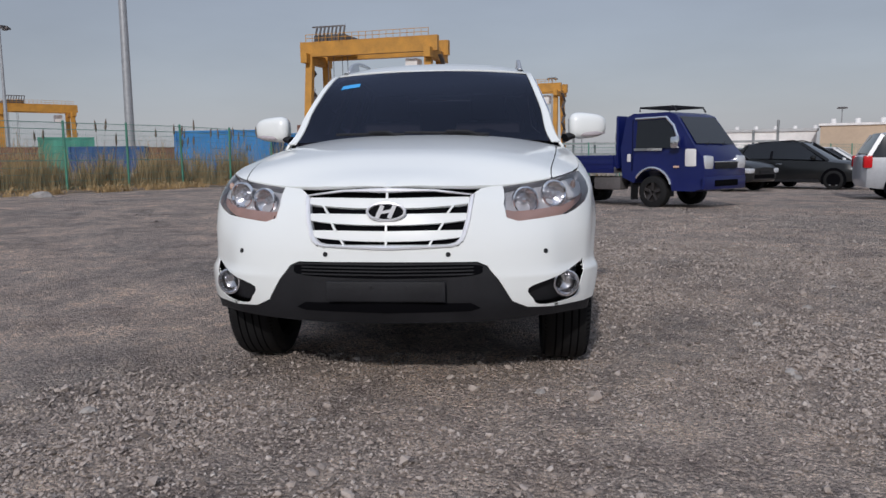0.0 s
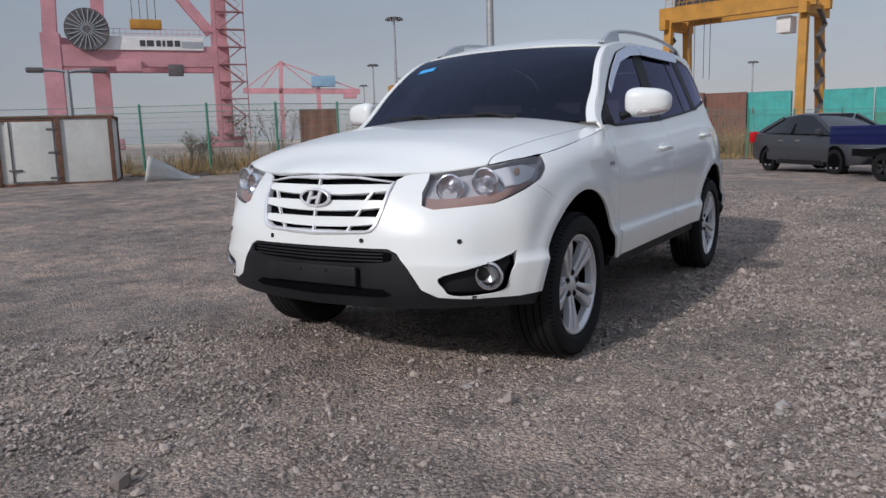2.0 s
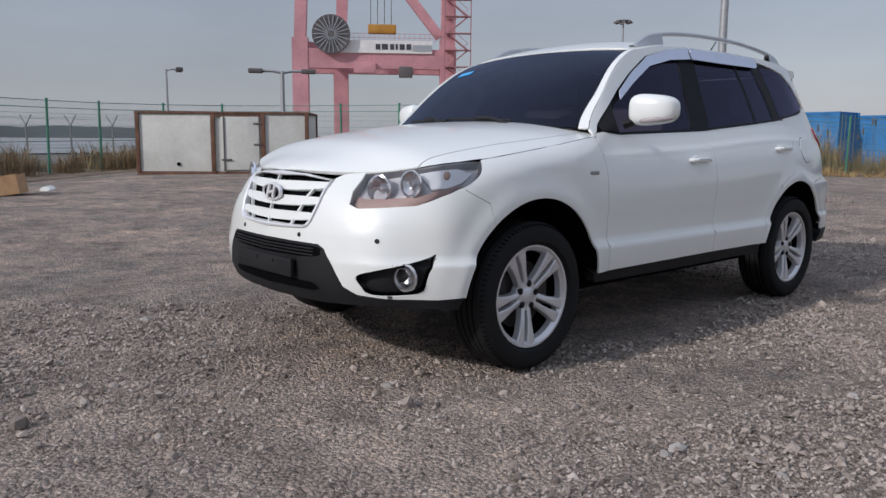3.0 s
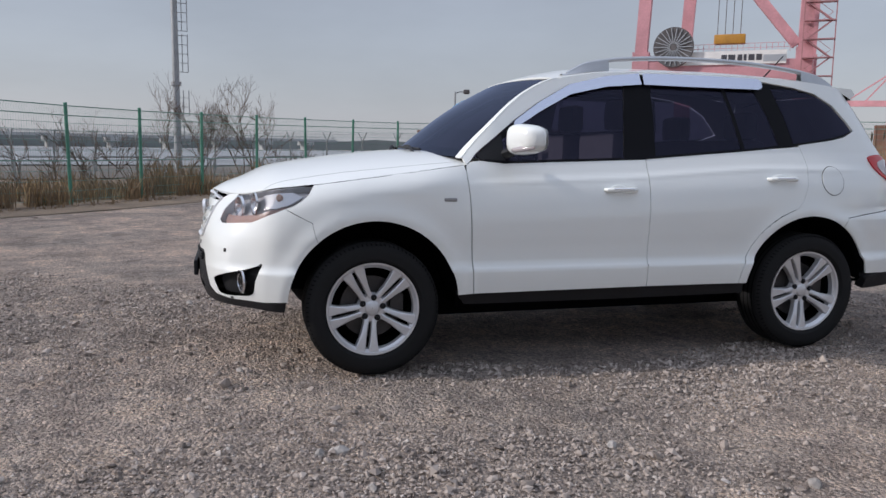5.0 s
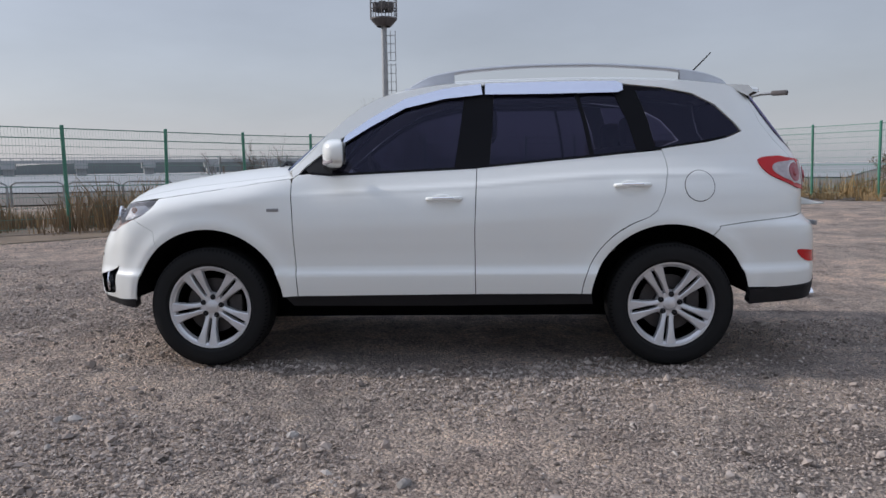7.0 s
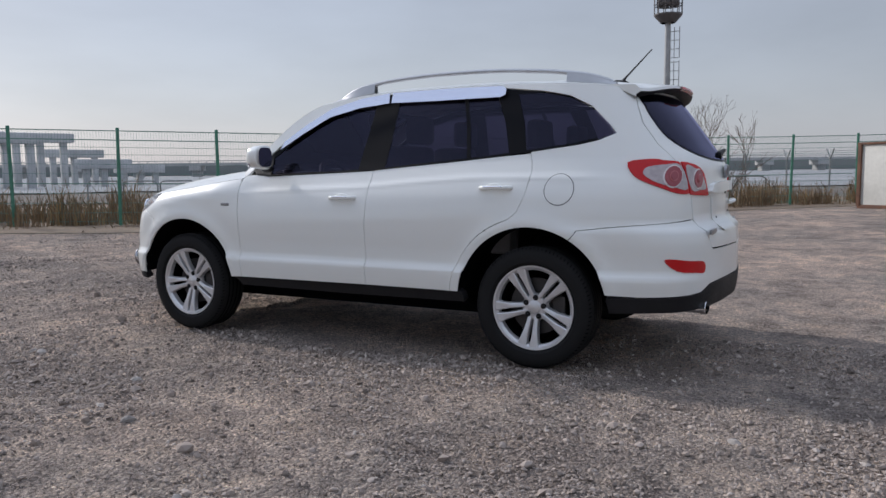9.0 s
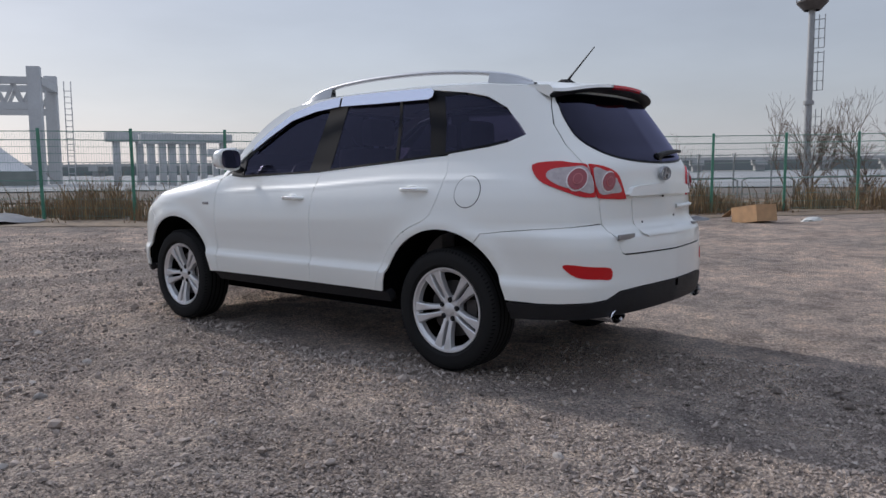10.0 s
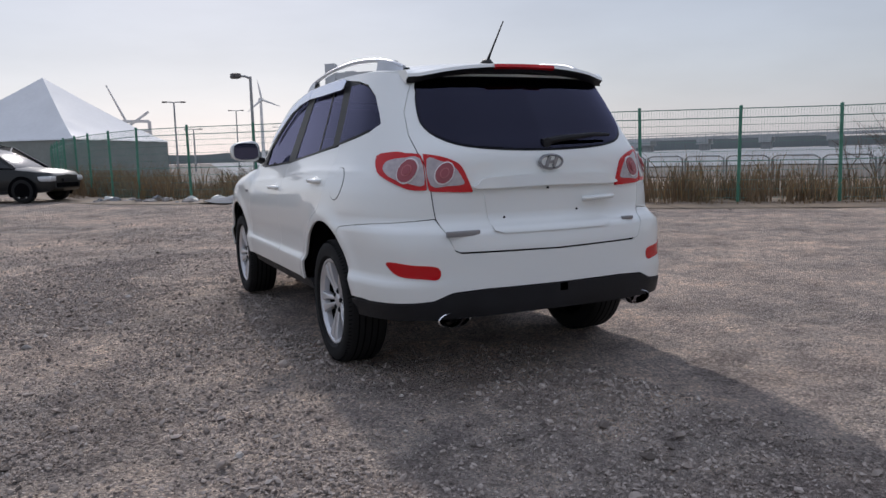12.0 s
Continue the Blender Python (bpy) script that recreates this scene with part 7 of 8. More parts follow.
road_car(placed(13.0, 15.3, yw, 1.5), yw, paint("silver_paint", (0.42, 0.43, 0.45)), "silver minivan with red tail lights", "minivan", [(x * 1.08, lo, hi, w) for x, lo, hi, w in SUV_BELT], [(x * 1.08, zb, zt + 0.06, wb, wt + 0.04) for x, zb, zt, wb, wt in SUV_CABIN], 1.82, (-1.45, 1.5), 0.32)
yw = radians(180 - 30)
road_car(placed(3.4, -18.6, yw, 1.35), yw, paint("black_paint", (0.012, 0.013, 0.014)), "black SUV facing the yard with its grille in view", "suv", SUV_BELT, SUV_CABIN, 1.84, (-1.31, 1.35), 0.35, rails=True)


# the blue flatbed truck
NAVY = material("navy_paint", (0.006, 0.011, 0.085), 0.34, spec=0.3, coat=0.25, vary=0.12, scale=1.5)
yw = radians(-44)
truck = tagged(new("flatbed_truck"), "dark blue cab-over flatbed truck with chrome trim", "truck")
truck.matrix_world = Matrix.Translation(placed(3.96, 12.37, yw, 0.0)) @ Matrix.Rotation(yw, 4, "Z")
CAB = [(-0.75, 0.62), (-0.80, 1.2), (-0.72, 1.86), (-0.55, 1.93), (0.30, 1.93), (0.48, 1.86), (0.92, 1.26), (1.12, 1.02), (1.16, 0.72), (1.14, 0.42), (0.95, 0.36), (0.46, 0.36), (0.40, 0.60), (0.22, 0.74), (0, 0.78), (-0.22, 0.74), (-0.40, 0.60), (-0.46, 0.50)]
bm = bmesh.new()
rows = []
for y in (-0.80, -0.78, 0.78, 0.80):
    rows.append([bm.verts.new((x * (1 if abs(y) < 0.79 else 0.99), y * (1 if z < 1.2 else 1 - 0.10 * (z - 1.2) / 0.7), z)) for x, z in CAB])
for a, b in zip(rows, rows[1:]):
    for k in range(len(CAB)):
        bm.faces.new((a[k], b[k], b[(k + 1) % len(CAB)], a[(k + 1) % len(CAB)]))
bm.faces.new(rows[0])
bm.faces.new(rows[-1][::-1])
bmesh.ops.recalc_face_normals(bm, faces=bm.faces)
cab = part("cab", bm, NAVY, truck)
v = [(0.50, -0.66, 1.83), (0.50, 0.66, 1.83), (0.915, 0.72, 1.285), (0.915, -0.72, 1.285)]
raw("windscreen", [(x + 0.012, y, z + 0.01) for x, y, z in v], [(0, 3, 2, 1)], DARK_GLASS, cab, "dark windscreen")
for s in (-1, 1):
    yb, yt = s * 0.806, s * 0.745
    pane = [(-0.42, yb, 1.22), (0.56, yb, 1.22), (0.46, s * 0.775, 1.52), (0.28, yt, 1.78), (-0.42, yt, 1.78)]
    raw("side_window", pane, [tuple(range(5)) if s < 0 else tuple(range(5))[::-1]], DARK_GLASS, cab, "dark side window")
    part("window_trim", tube(bmesh.new(), [(-0.46, s * 0.755, 1.82), (0.26, s * 0.755, 1.83), (0.44, s * 0.77, 1.66), (0.58, s * 0.80, 1.38)], 0.028, 8), CHROME, cab, "chrome window trim")
    part("window_ledge", beam(bmesh.new(), (-0.45, s * 0.815, 1.19), (0.22, s * 0.815, 1.19), 0.012, 0.05), CHROME, cab, smooth=False)
    part("arch_trim", tube(bmesh.new(), [(0.44 * math.cos(a), s * 0.81, 0.38 + 0.44 * math.sin(a)) for a in np.linspace(0.25, 2.6, 14)], 0.03, 8), CHROME, cab, "chrome wheel arch trim")
    part("door_line", beam(bmesh.new(), (-0.5, s * 0.806, 0.75), (-0.5, s * 0.79, 1.8), 0.008, 0.012, (1, 0, 0)), VOID, cab, smooth=False)
    part("side_mirror", box(bmesh.new(), (0.48, s * 0.90 - 0.06, 1.20), (0.66, s * 0.90 + 0.06, 1.44), 0.05), CHROME, truck, "chrome door mirror")
    part("head_light", box(bmesh.new(), (0.90, s * 0.62 - 0.17, 0.78), (1.175, s * 0.62 + 0.17, 1.06), 0.08), HEADLAMP, cab, "large clear head light")
    part("corner_lamp", box(bmesh.new(), (0.72, s * 0.74 - 0.07, 0.84), (0.98, s * 0.74 + 0.075, 1.20), 0.05), PANEL, cab)
    part("fog_lamp", box(bmesh.new(), (1.06, s * 0.64 - 0.10, 0.45), (1.16, s * 0.64 + 0.10, 0.58), 0.04), HEADLAMP, cab)
    part("side_marker", box(bmesh.new(), (0.48, s * 0.80 - 0.02, 0.82), (0.60, s * 0.80 + 0.02, 0.86), 0.008), AMBER, cab)
    part("door_badge", box(bmesh.new(), (-0.62, s * 0.80 - 0.012, 0.94), (-0.54, s * 0.80 + 0.012, 1.10), 0.006), PANEL, cab)
    plain_wheel(truck, 0, s * 0.70, 0.325, 0.20, DISC, 0.6)
    plain_wheel(truck, -2.40, s * 0.62, 0.27, 0.34, DISC, 0.55)
    part("mud_flap", box(bmesh.new(), (-0.52, s * 0.68 - 0.12, 0.15), (-0.50, s * 0.68 + 0.12, 0.55)), BLACK, truck, smooth=False)
part("grille", box(bmesh.new(), (1.14, -0.42, 0.80), (1.185, 0.42, 0.92), 0.02), BLACK, cab)
part("grille_bar", box(bmesh.new(), (1.15, -0.44, 0.92), (1.19, 0.44, 0.945), 0.01), CHROME, cab)
part("front_bumper", box(bmesh.new(), (1.02, -0.80, 0.38), (1.18, 0.80, 0.66), 0.06), NAVY, cab)
part("bumper_grille", box(bmesh.new(), (1.15, -0.45, 0.45), (1.19, 0.45, 0.58), 0.02), VOID, cab)
for y0 in (-0.35, 0.25):
    part("wiper", beam(bmesh.new(), (0.94, y0, 1.28), (0.80, y0 + 0.42, 1.42), 0.02, 0.02), BLACK, cab, smooth=False)
rk = bmesh.new()
for s in (-1, 1):
    tube(rk, [(-0.5, s * 0.55, 1.97), (-0.5, s * 0.55, 2.05), (0.30, s * 0.55, 2.05), (0.36, s * 0.55, 1.95)], 0.02, 6)
for x in (-0.5, -0.23, 0.04, 0.30):
    rod(rk, (x, -0.55, 2.05), (x, 0.55, 2.05), 0.018, seg=6)
part("roof_rack", rk, BLACK, truck, "black tubular roof rack")
part("head_board", box(bmesh.new(), (-0.92, -0.80, 0.80), (-0.86, 0.80, 1.90), 0.02), NAVY, truck)
part("bed_floor", box(bmesh.new(), (-3.70, -0.82, 0.70), (-0.94, 0.82, 0.80), 0.01), STEEL, truck)
for s in (-1, 1):
    sd = part("drop_side", box(bmesh.new(), (-3.72, s * 0.83 - 0.02, 0.70), (-0.94, s * 0.83 + 0.02, 1.08), 0.012), NAVY, truck)
    for zr in (0.78, 0.90, 1.02):
        part("rib", beam(bmesh.new(), (-3.70, s * 0.853, zr), (-0.96, s * 0.853, zr), 0.012, 0.03), NAVY, sd, smooth=False)
    part("chassis_rail", box(bmesh.new(), (-3.60, s * 0.36 - 0.05, 0.45), (0.9, s * 0.36 + 0.05, 0.60)), BLACK, truck, smooth=False)
part("tail_board", box(bmesh.new(), (-3.76, -0.83, 0.70), (-3.72, 0.83, 1.08), 0.012), NAVY, truck)
part("fuel_tank", box(bmesh.new(), (-1.55, -0.72, 0.34), (-0.85, -0.40, 0.62), 0.05), STEEL, truck)
part("battery_box", box(bmesh.new(), (-1.50, 0.42, 0.36), (-1.0, 0.72, 0.62), 0.03), STEEL, truck)
part("axle", rod(bmesh.new(), (-2.4, -0.6, 0.30), (-2.4, 0.6, 0.30), 0.06), STEEL, truck)

# ---- the white truck body lying by the fence ----
BOXW = material("dirty_white_panel", (0.56, 0.56, 0.525), 0.6, vary=0.15, scale=1.1, bump=0.05, bump_scale=8)
RUSTY = material("rusty_frame", (0.14, 0.070, 0.045), 0.85, vary=0.5, scale=5, bump=0.4, bump_scale=60)
a, b = Vector((-14.4, 8.1, 0)), Vector((-17.3, 4.6, 0))
ax = (b - a).normalized()
ln = (b - a).length
bx = tagged(new("truck_box"), "old white insulated truck box with rusty edges", "truck body")
zg = min(rise(a.x, a.y), rise(b.x, b.y)) - 0.03
bx.matrix_world = Matrix.Translation((a.x, a.y, zg)) @ Matrix.Rotation(math.atan2(ax.y, ax.x), 4, "Z")
dp, hb = -1.75, 1.68
part("shell", box(bmesh.new(), (0.03, dp + 0.03, 0.12), (ln - 0.03, -0.03, hb - 0.03), 0.01), BOXW, bx)
part("roof", box(bmesh.new(), (-0.02, dp - 0.02, hb - 0.03), (ln + 0.02, 0.02, hb + 0.03), 0.015), RUSTY, bx)
part("base_rail", box(bmesh.new(), (0, dp, 0.0), (ln, 0.0, 0.13), 0.02), RUSTY, bx)
for x in (0.04, ln - 0.04):
    for y in (-0.02, dp + 0.02):
        part("corner_post", box(bmesh.new(), (x - 0.05, y - 0.04, 0.1), (x + 0.05, y + 0.04, hb), 0.012), RUSTY, bx)
for x in (1.20, 2.52):
    part("door_post", box(bmesh.new(), (x - 0.055, -0.02, 0.1), (x + 0.055, 0.035, hb - 0.03), 0.01), RUSTY, bx)
dr = part("door", box(bmesh.new(), (1.30, -0.01, 0.18), (2.30, 0.04, hb - 0.10), 0.012), BOXW, bx, "white side door with lock bars")
part("door_header", box(bmesh.new(), (1.25, -0.02, hb - 0.10), (2.50, 0.03, hb - 0.05)), RUSTY, bx, smooth=False)
part("lock_bar", rod(bmesh.new(), (2.22, 0.06, 0.15), (2.22, 0.06, hb - 0.1), 0.016), STEEL, dr)
part("lock_handle", box(bmesh.new(), (2.02, 0.05, 0.42), (2.30, 0.08, 0.47), 0.01), STEEL, dr)
for z in (0.25, 0.85, 1.40):
    part("hinge", box(bmesh.new(), (1.22, 0.03, z - 0.025), (1.44, 0.06, z + 0.025), 0.006), STEEL, dr)
part("patch", rod(bmesh.new(), (3.45, -0.02, 0.32), (3.45, 0.0, 0.32), 0.05), VOID, bx)

# a torn white panel on the ground beside it
v, f = [], []
n = 12
for i in range(n + 1):
    t = i / n
    zt = 0.62 * (1 - t) ** 1.25 + 0.03
    for j in range(4):
        u = j / 3
        v.append((0.1 * u - 0.15 * u * (1 - t), -1.55 * t - 0.12 * u, 0.02 + (zt - 0.02) * u + 0.02 * math.sin(6 * t)))
f = [(i * 4 + j, i * 4 + j + 1, (i + 1) * 4 + j + 1, (i + 1) * 4 + j) for i in range(n) for j in range(3)]
pn = raw("torn_panel", v, f, BOXW, smooth=True)
sol = pn.modifiers.new("thickness", "SOLIDIFY")
sol.thickness = 0.03
pn.location, pn.rotation_euler = (-13.2, 8.0, rise(-13.2, 8.0) - 0.02), (0, 0, radians(176))
tagged(pn, "torn white body panel lying on gravel", "panel")

# ---- debris along the fence ----
CARD = material("cardboard", (0.46, 0.28, 0.15), 0.85, vary=0.2, scale=6)
STONE = material("pale_stone", (0.34, 0.31, 0.285), 0.9, vary=0.3, scale=9, bump=0.4, bump_scale=30, rand=0.25)
PLASTIC = material("crumpled_sheet", (0.22, 0.225, 0.235), 0.95, spec=0.05, vary=0.25, scale=4)
cb = tagged(new("cardboard_box"), "open brown cardboard box lying at the fence", "cardboard box")
cb.matrix_world = Matrix.Translation((-12.4, 0.45, rise(-12.4, 0.45))) @ Matrix.Rotation(radians(62), 4, "Z") @ Matrix.Rotation(radians(-8), 4, "Y")
bm = bmesh.new()
box(bm, (-0.35, -0.28, 0), (0.35, 0.28, 0.02))
for lo, hi in (((-0.35, -0.28, 0.02), (0.35, -0.265, 0.34)), ((-0.35, 0.265, 0.02), (0.35, 0.28, 0.34)), ((0.335, -0.265, 0.02), (0.35, 0.265, 0.34))):
    box(bm, lo, hi)
part("carton", bm, CARD, cb, smooth=False)
for s in (-1, 1):
    part("flap", beam(bmesh.new(), (-0.35, s * 0.14, 0.34), (-0.62, s * 0.20, 0.18), 0.26, 0.012, (0, 0, 1)), CARD, cb, smooth=False)
part("lid", box(bmesh.new(), (-0.35, -0.28, 0.335), (0.35, 0.28, 0.35)), CARD, cb, smooth=False)


def lump(name, at, size, mat, label, cat, seed, flat=0.6, group=""):
    bm = bmesh.new()
    bmesh.ops.create_icosphere(bm, subdivisions=2, radius=1)
    for w in bm.verts:
        k = 1 + 0.35 * noise.noise(w.co * 1.7 + Vector((seed * 3.1, seed, 0)))
        w.co = Vector((w.co.x * size[0], w.co.y * size[1], max(-0.1, w.co.z) * size[2])) * k
    ob = part(name, bm, mat, None, smooth=False)
    ob.location = (*at, rise(*at) - 0.005)
    ob.rotation_euler = (0, 0, seed)
    return tagged(ob, label, cat, group)


lump("concrete_block", (-11.1, 13.8), (0.30, 0.20, 0.15), STONE, "pale broken concrete block in dry grass", "block", 1)
lump("plastic_bag", (-12.7, -1.0), (0.35, 0.22, 0.12), PLASTIC, "crumpled white plastic bag by the fence", "plastic bag", 2)
lump("plastic_bag", (-13.2, 1.4), (0.4, 0.16, 0.08), BOXW, "torn white plastic bag by the fence", "plastic bag", 3)
for i in range(34):
    t = i / 33
    x, y = (1.9 - 3.6 * t + random.uniform(-0.4, 0.4), -17.0 + 4.2 * t + random.uniform(-0.6, 0.6))
    s = random.uniform(0.08, 0.28)
    lump("rubble", (x, y), (s, s * random.uniform(0.5, 1), s * random.uniform(0.4, 0.7)), random.choice((STONE, STONE, BOXW, PLASTIC)), "broken rubble and rubbish lying at the fence", "rubble", 10 + i, group="rubble heap")
for i, (x, y, w, d) in enumerate(((-1.5, -13.1, 1.1, 0.55), (-2.6, -12.3, 0.8, 0.5))):
    v, f = [], []
    for a in range(11):
        for b in range(7):
            px, py = -w + 2 * w * a / 10, -d + 2 * d * b / 6
            v.append((px, py, 0.04 + 0.16 * max(0, 1 - (px / w) ** 2) * max(0, 1 - (py / d) ** 2) + 0.06 * noise.noise(Vector((px * 3, py * 3, i)))))
    f = [(a * 7 + b, (a + 1) * 7 + b, (a + 1) * 7 + b + 1, a * 7 + b + 1) for a in range(10) for b in range(6)]
    ob = raw("tarpaulin", v, f, PLASTIC, smooth=True)
    ob.location, ob.rotation_euler = (x, y, rise(x, y)), (0, 0, 0.5 + i)
    tagged(ob, "crumpled grey plastic sheet at the fence", "tarpaulin")
kerb_pts = [(x + 0.35, y + 0.15, rise(x, y) + 0.02) for x, y in stations if -14 < y < 3 and x < -5]
tagged(part("conduit", tube(bmesh.new(), kerb_pts, 0.035, 6), material("muddy_pipe", (0.22, 0.17, 0.13), 0.8, vary=0.3, scale=3)), "thin muddy pipe lying along the fence", "pipe")

# ---- plants ----
STRAW = material("dry_straw", (0.36, 0.245, 0.115), 0.9, vary=0.3, scale=2.5)
BROWN = material("dry_weeds", (0.21, 0.145, 0.085), 0.95, vary=0.4, scale=2.0)
PLUME = material("reed_plume", (0.16, 0.11, 0.08), 0.95, vary=0.3, scale=8)
TWIG = material("bare_twigs", (0.13, 0.095, 0.075), 0.9, vary=0.3, scale=6)
rng = np.random.default_rng(5)


def blades(name, spots, h0, h1, mat, label, width=0.012, lean=0.35, per=1):
    """Many thin bent stems, each tapering to a point."""
    n = len(spots)
    sp = np.array(spots)
    h = rng.uniform(h0, h1, n) * rng.uniform(0.6, 1.0, n)
    h *= np.clip([1 + 1.3 * noise.noise(Vector((x * 0.7, y * 0.7, 3))) for x, y in sp], 0.45, 1.6)
    a = rng.uniform(0, 2 * np.pi, n)
    tip = np.stack([np.cos(a), np.sin(a)], 1) * (h * rng.uniform(0.05, lean, n))[:, None]
    side = np.stack([-np.sin(a + 0.8), np.cos(a + 0.8)], 1) * width
    z = np.array([rise(x, y) for x, y in sp])
    v = np.zeros((n, 5, 3))
    v[:, 0, :2], v[:, 1, :2] = sp - side, sp + side
    v[:, 2, :2], v[:, 3, :2] = sp + tip * 0.35 - side * 0.7, sp + tip * 0.35 + side * 0.7
    v[:, 4, :2] = sp + tip
    v[:, :, 2] = z[:, None] + np.stack([0 * h - 0.02, 0 * h - 0.02, h * 0.6, h * 0.6, h], 1)
    k = np.arange(n)[:, None] * 5
    faces = [tuple(q) for q in (k + np.array([0, 1, 3, 2])).tolist()] + [tuple(q) for q in (k + np.array([2, 3, 4])).tolist()]
    ob = raw(name, v.reshape(-1, 3), faces, mat)
    return tagged(ob, label, "dry grass", kind="stuff")


def along_fence(n, lo, hi, off0, off1):
    """Random spots beside the fence between two stations, off metres outside it."""
    out = []
    for _ in range(n):
        i = int(rng.integers(lo, hi))
        (xa, ya), (xb, yb) = stations[i], stations[i + 1]
        t, o = rng.uniform(), off0 + (off1 - off0) * rng.uniform() ** 1.3
        d = math.hypot(xb - xa, yb - ya)
        clump = noise.noise(Vector((xa + (xb - xa) * t, ya + (yb - ya) * t, o)) * 1.3)
        if clump < -0.14 + 0.25 * rng.uniform():
            continue
        out.append((xa + (xb - xa) * t - (yb - ya) / d * o, ya + (yb - ya) * t + (xb - xa) / d * o))
    return out


mid_s = min(range(len(stations)), key=lambda i: abs(stations[i][0] + 21.2) + abs(stations[i][1] - 8))
end_s = len(stations) - 2
OUT = 1 if (stations[10][0] * -(stations[11][1] - stations[10][1]) + (stations[10][1] - 1) * (stations[11][0] - stations[10][0])) > 0 else -1
blades("dry_grass", along_fence(34000, 4, mid_s, OUT * -0.15, OUT * 3.2), 0.35, 0.92, BROWN, "brown dry weeds along the fence", 0.014, 0.6)
blades("dry_grass", along_fence(12000, 4, mid_s, OUT * -0.1, OUT * 2.8), 0.3, 0.8, STRAW, "straw-coloured dry grass along the fence", 0.009)
blades("dry_grass", along_fence(4000, mid_s - 2, mid_s + 5, OUT * -0.2, OUT * 2.2), 0.3, 0.8, STRAW, "short straw-coloured grass along the fence", 0.012)
blades("dry_grass", along_fence(24000, mid_s + 5, mid_s + 17, OUT * 0.06, OUT * 2.8), 0.5, 1.5, STRAW, "tall straw-coloured reeds along the fence", 0.012)
blades("dry_grass", along_fence(14000, mid_s + 1, mid_s + 17, OUT * -1.9, OUT * 0.3), 0.08, 0.32, STRAW, "flattened dry straw at the fence foot", 0.012, 2.2)
blades("dry_grass", along_fence(7000, mid_s, end_s, OUT * 0.2, OUT * 3.0), 0.4, 1.0, BROWN, "brown dry weeds along the fence", 0.014)
blades("dry_grass", along_fence(5000, 4, mid_s, OUT * -0.7, OUT * 0.2), 0.05, 0.2, BROWN, "flattened dry weeds at the fence foot", 0.012, 2.0)
strip, sf = [], []
inner = stations[2:mid_s + 16]
for i, (x, y) in enumerate(inner):
    xb, yb = stations[3 + i]
    d = math.hypot(xb - x, yb - y)
    nx, ny = -(yb - y) / d * OUT, (xb - x) / d * OUT
    for o in (-1.5 - 0.5 * noise.noise(Vector((i * 0.7, 0, 0))), -0.4, 2.5, 9.0):
        px, py = x + nx * o, y + ny * o
        strip.append((px, py, rise(px, py) + (0.012 if o < -1 else 0.03)))
sf = [(4 * i + j, 4 * i + j + 1, 4 * i + j + 5, 4 * i + j + 4) for i in range(len(inner) - 1) for j in range(3)]
tagged(raw("verge", strip, sf, SOIL), "strip of bare brown soil under the fence", "soil", kind="structure")

plumes = [(x, y) for x, y in along_fence(70, mid_s + 5, mid_s + 15, OUT * 0.2, OUT * 1.5)]
v, f = [], []
for x, y in plumes:
    z, h = rise(x, y), rng.uniform(1.5, 2.3)
    tx, ty = rng.uniform(-0.2, 0.2, 2)
    k = len(v)
    for q, r in ((0, 0.006), (0.82, 0.005), (0.86, 0.035), (0.94, 0.03), (1.0, 0.004)):
        v += [(x + tx * q - r, y + ty * q, z + h * q), (x + tx * q + r * 0.6, y + ty * q + r, z + h * q), (x + tx * q + r * 0.6, y + ty * q - r, z + h * q)]
    for i in range(4):
        for j in range(3):
            f.append((k + 3 * i + j, k + 3 * i + (j + 1) % 3, k + 3 * i + 3 + (j + 1) % 3, k + 3 * i + 3 + j))
tagged(raw("reeds", v, f, PLUME), "tall dry reeds with dark plumes", "reeds", kind="stuff")


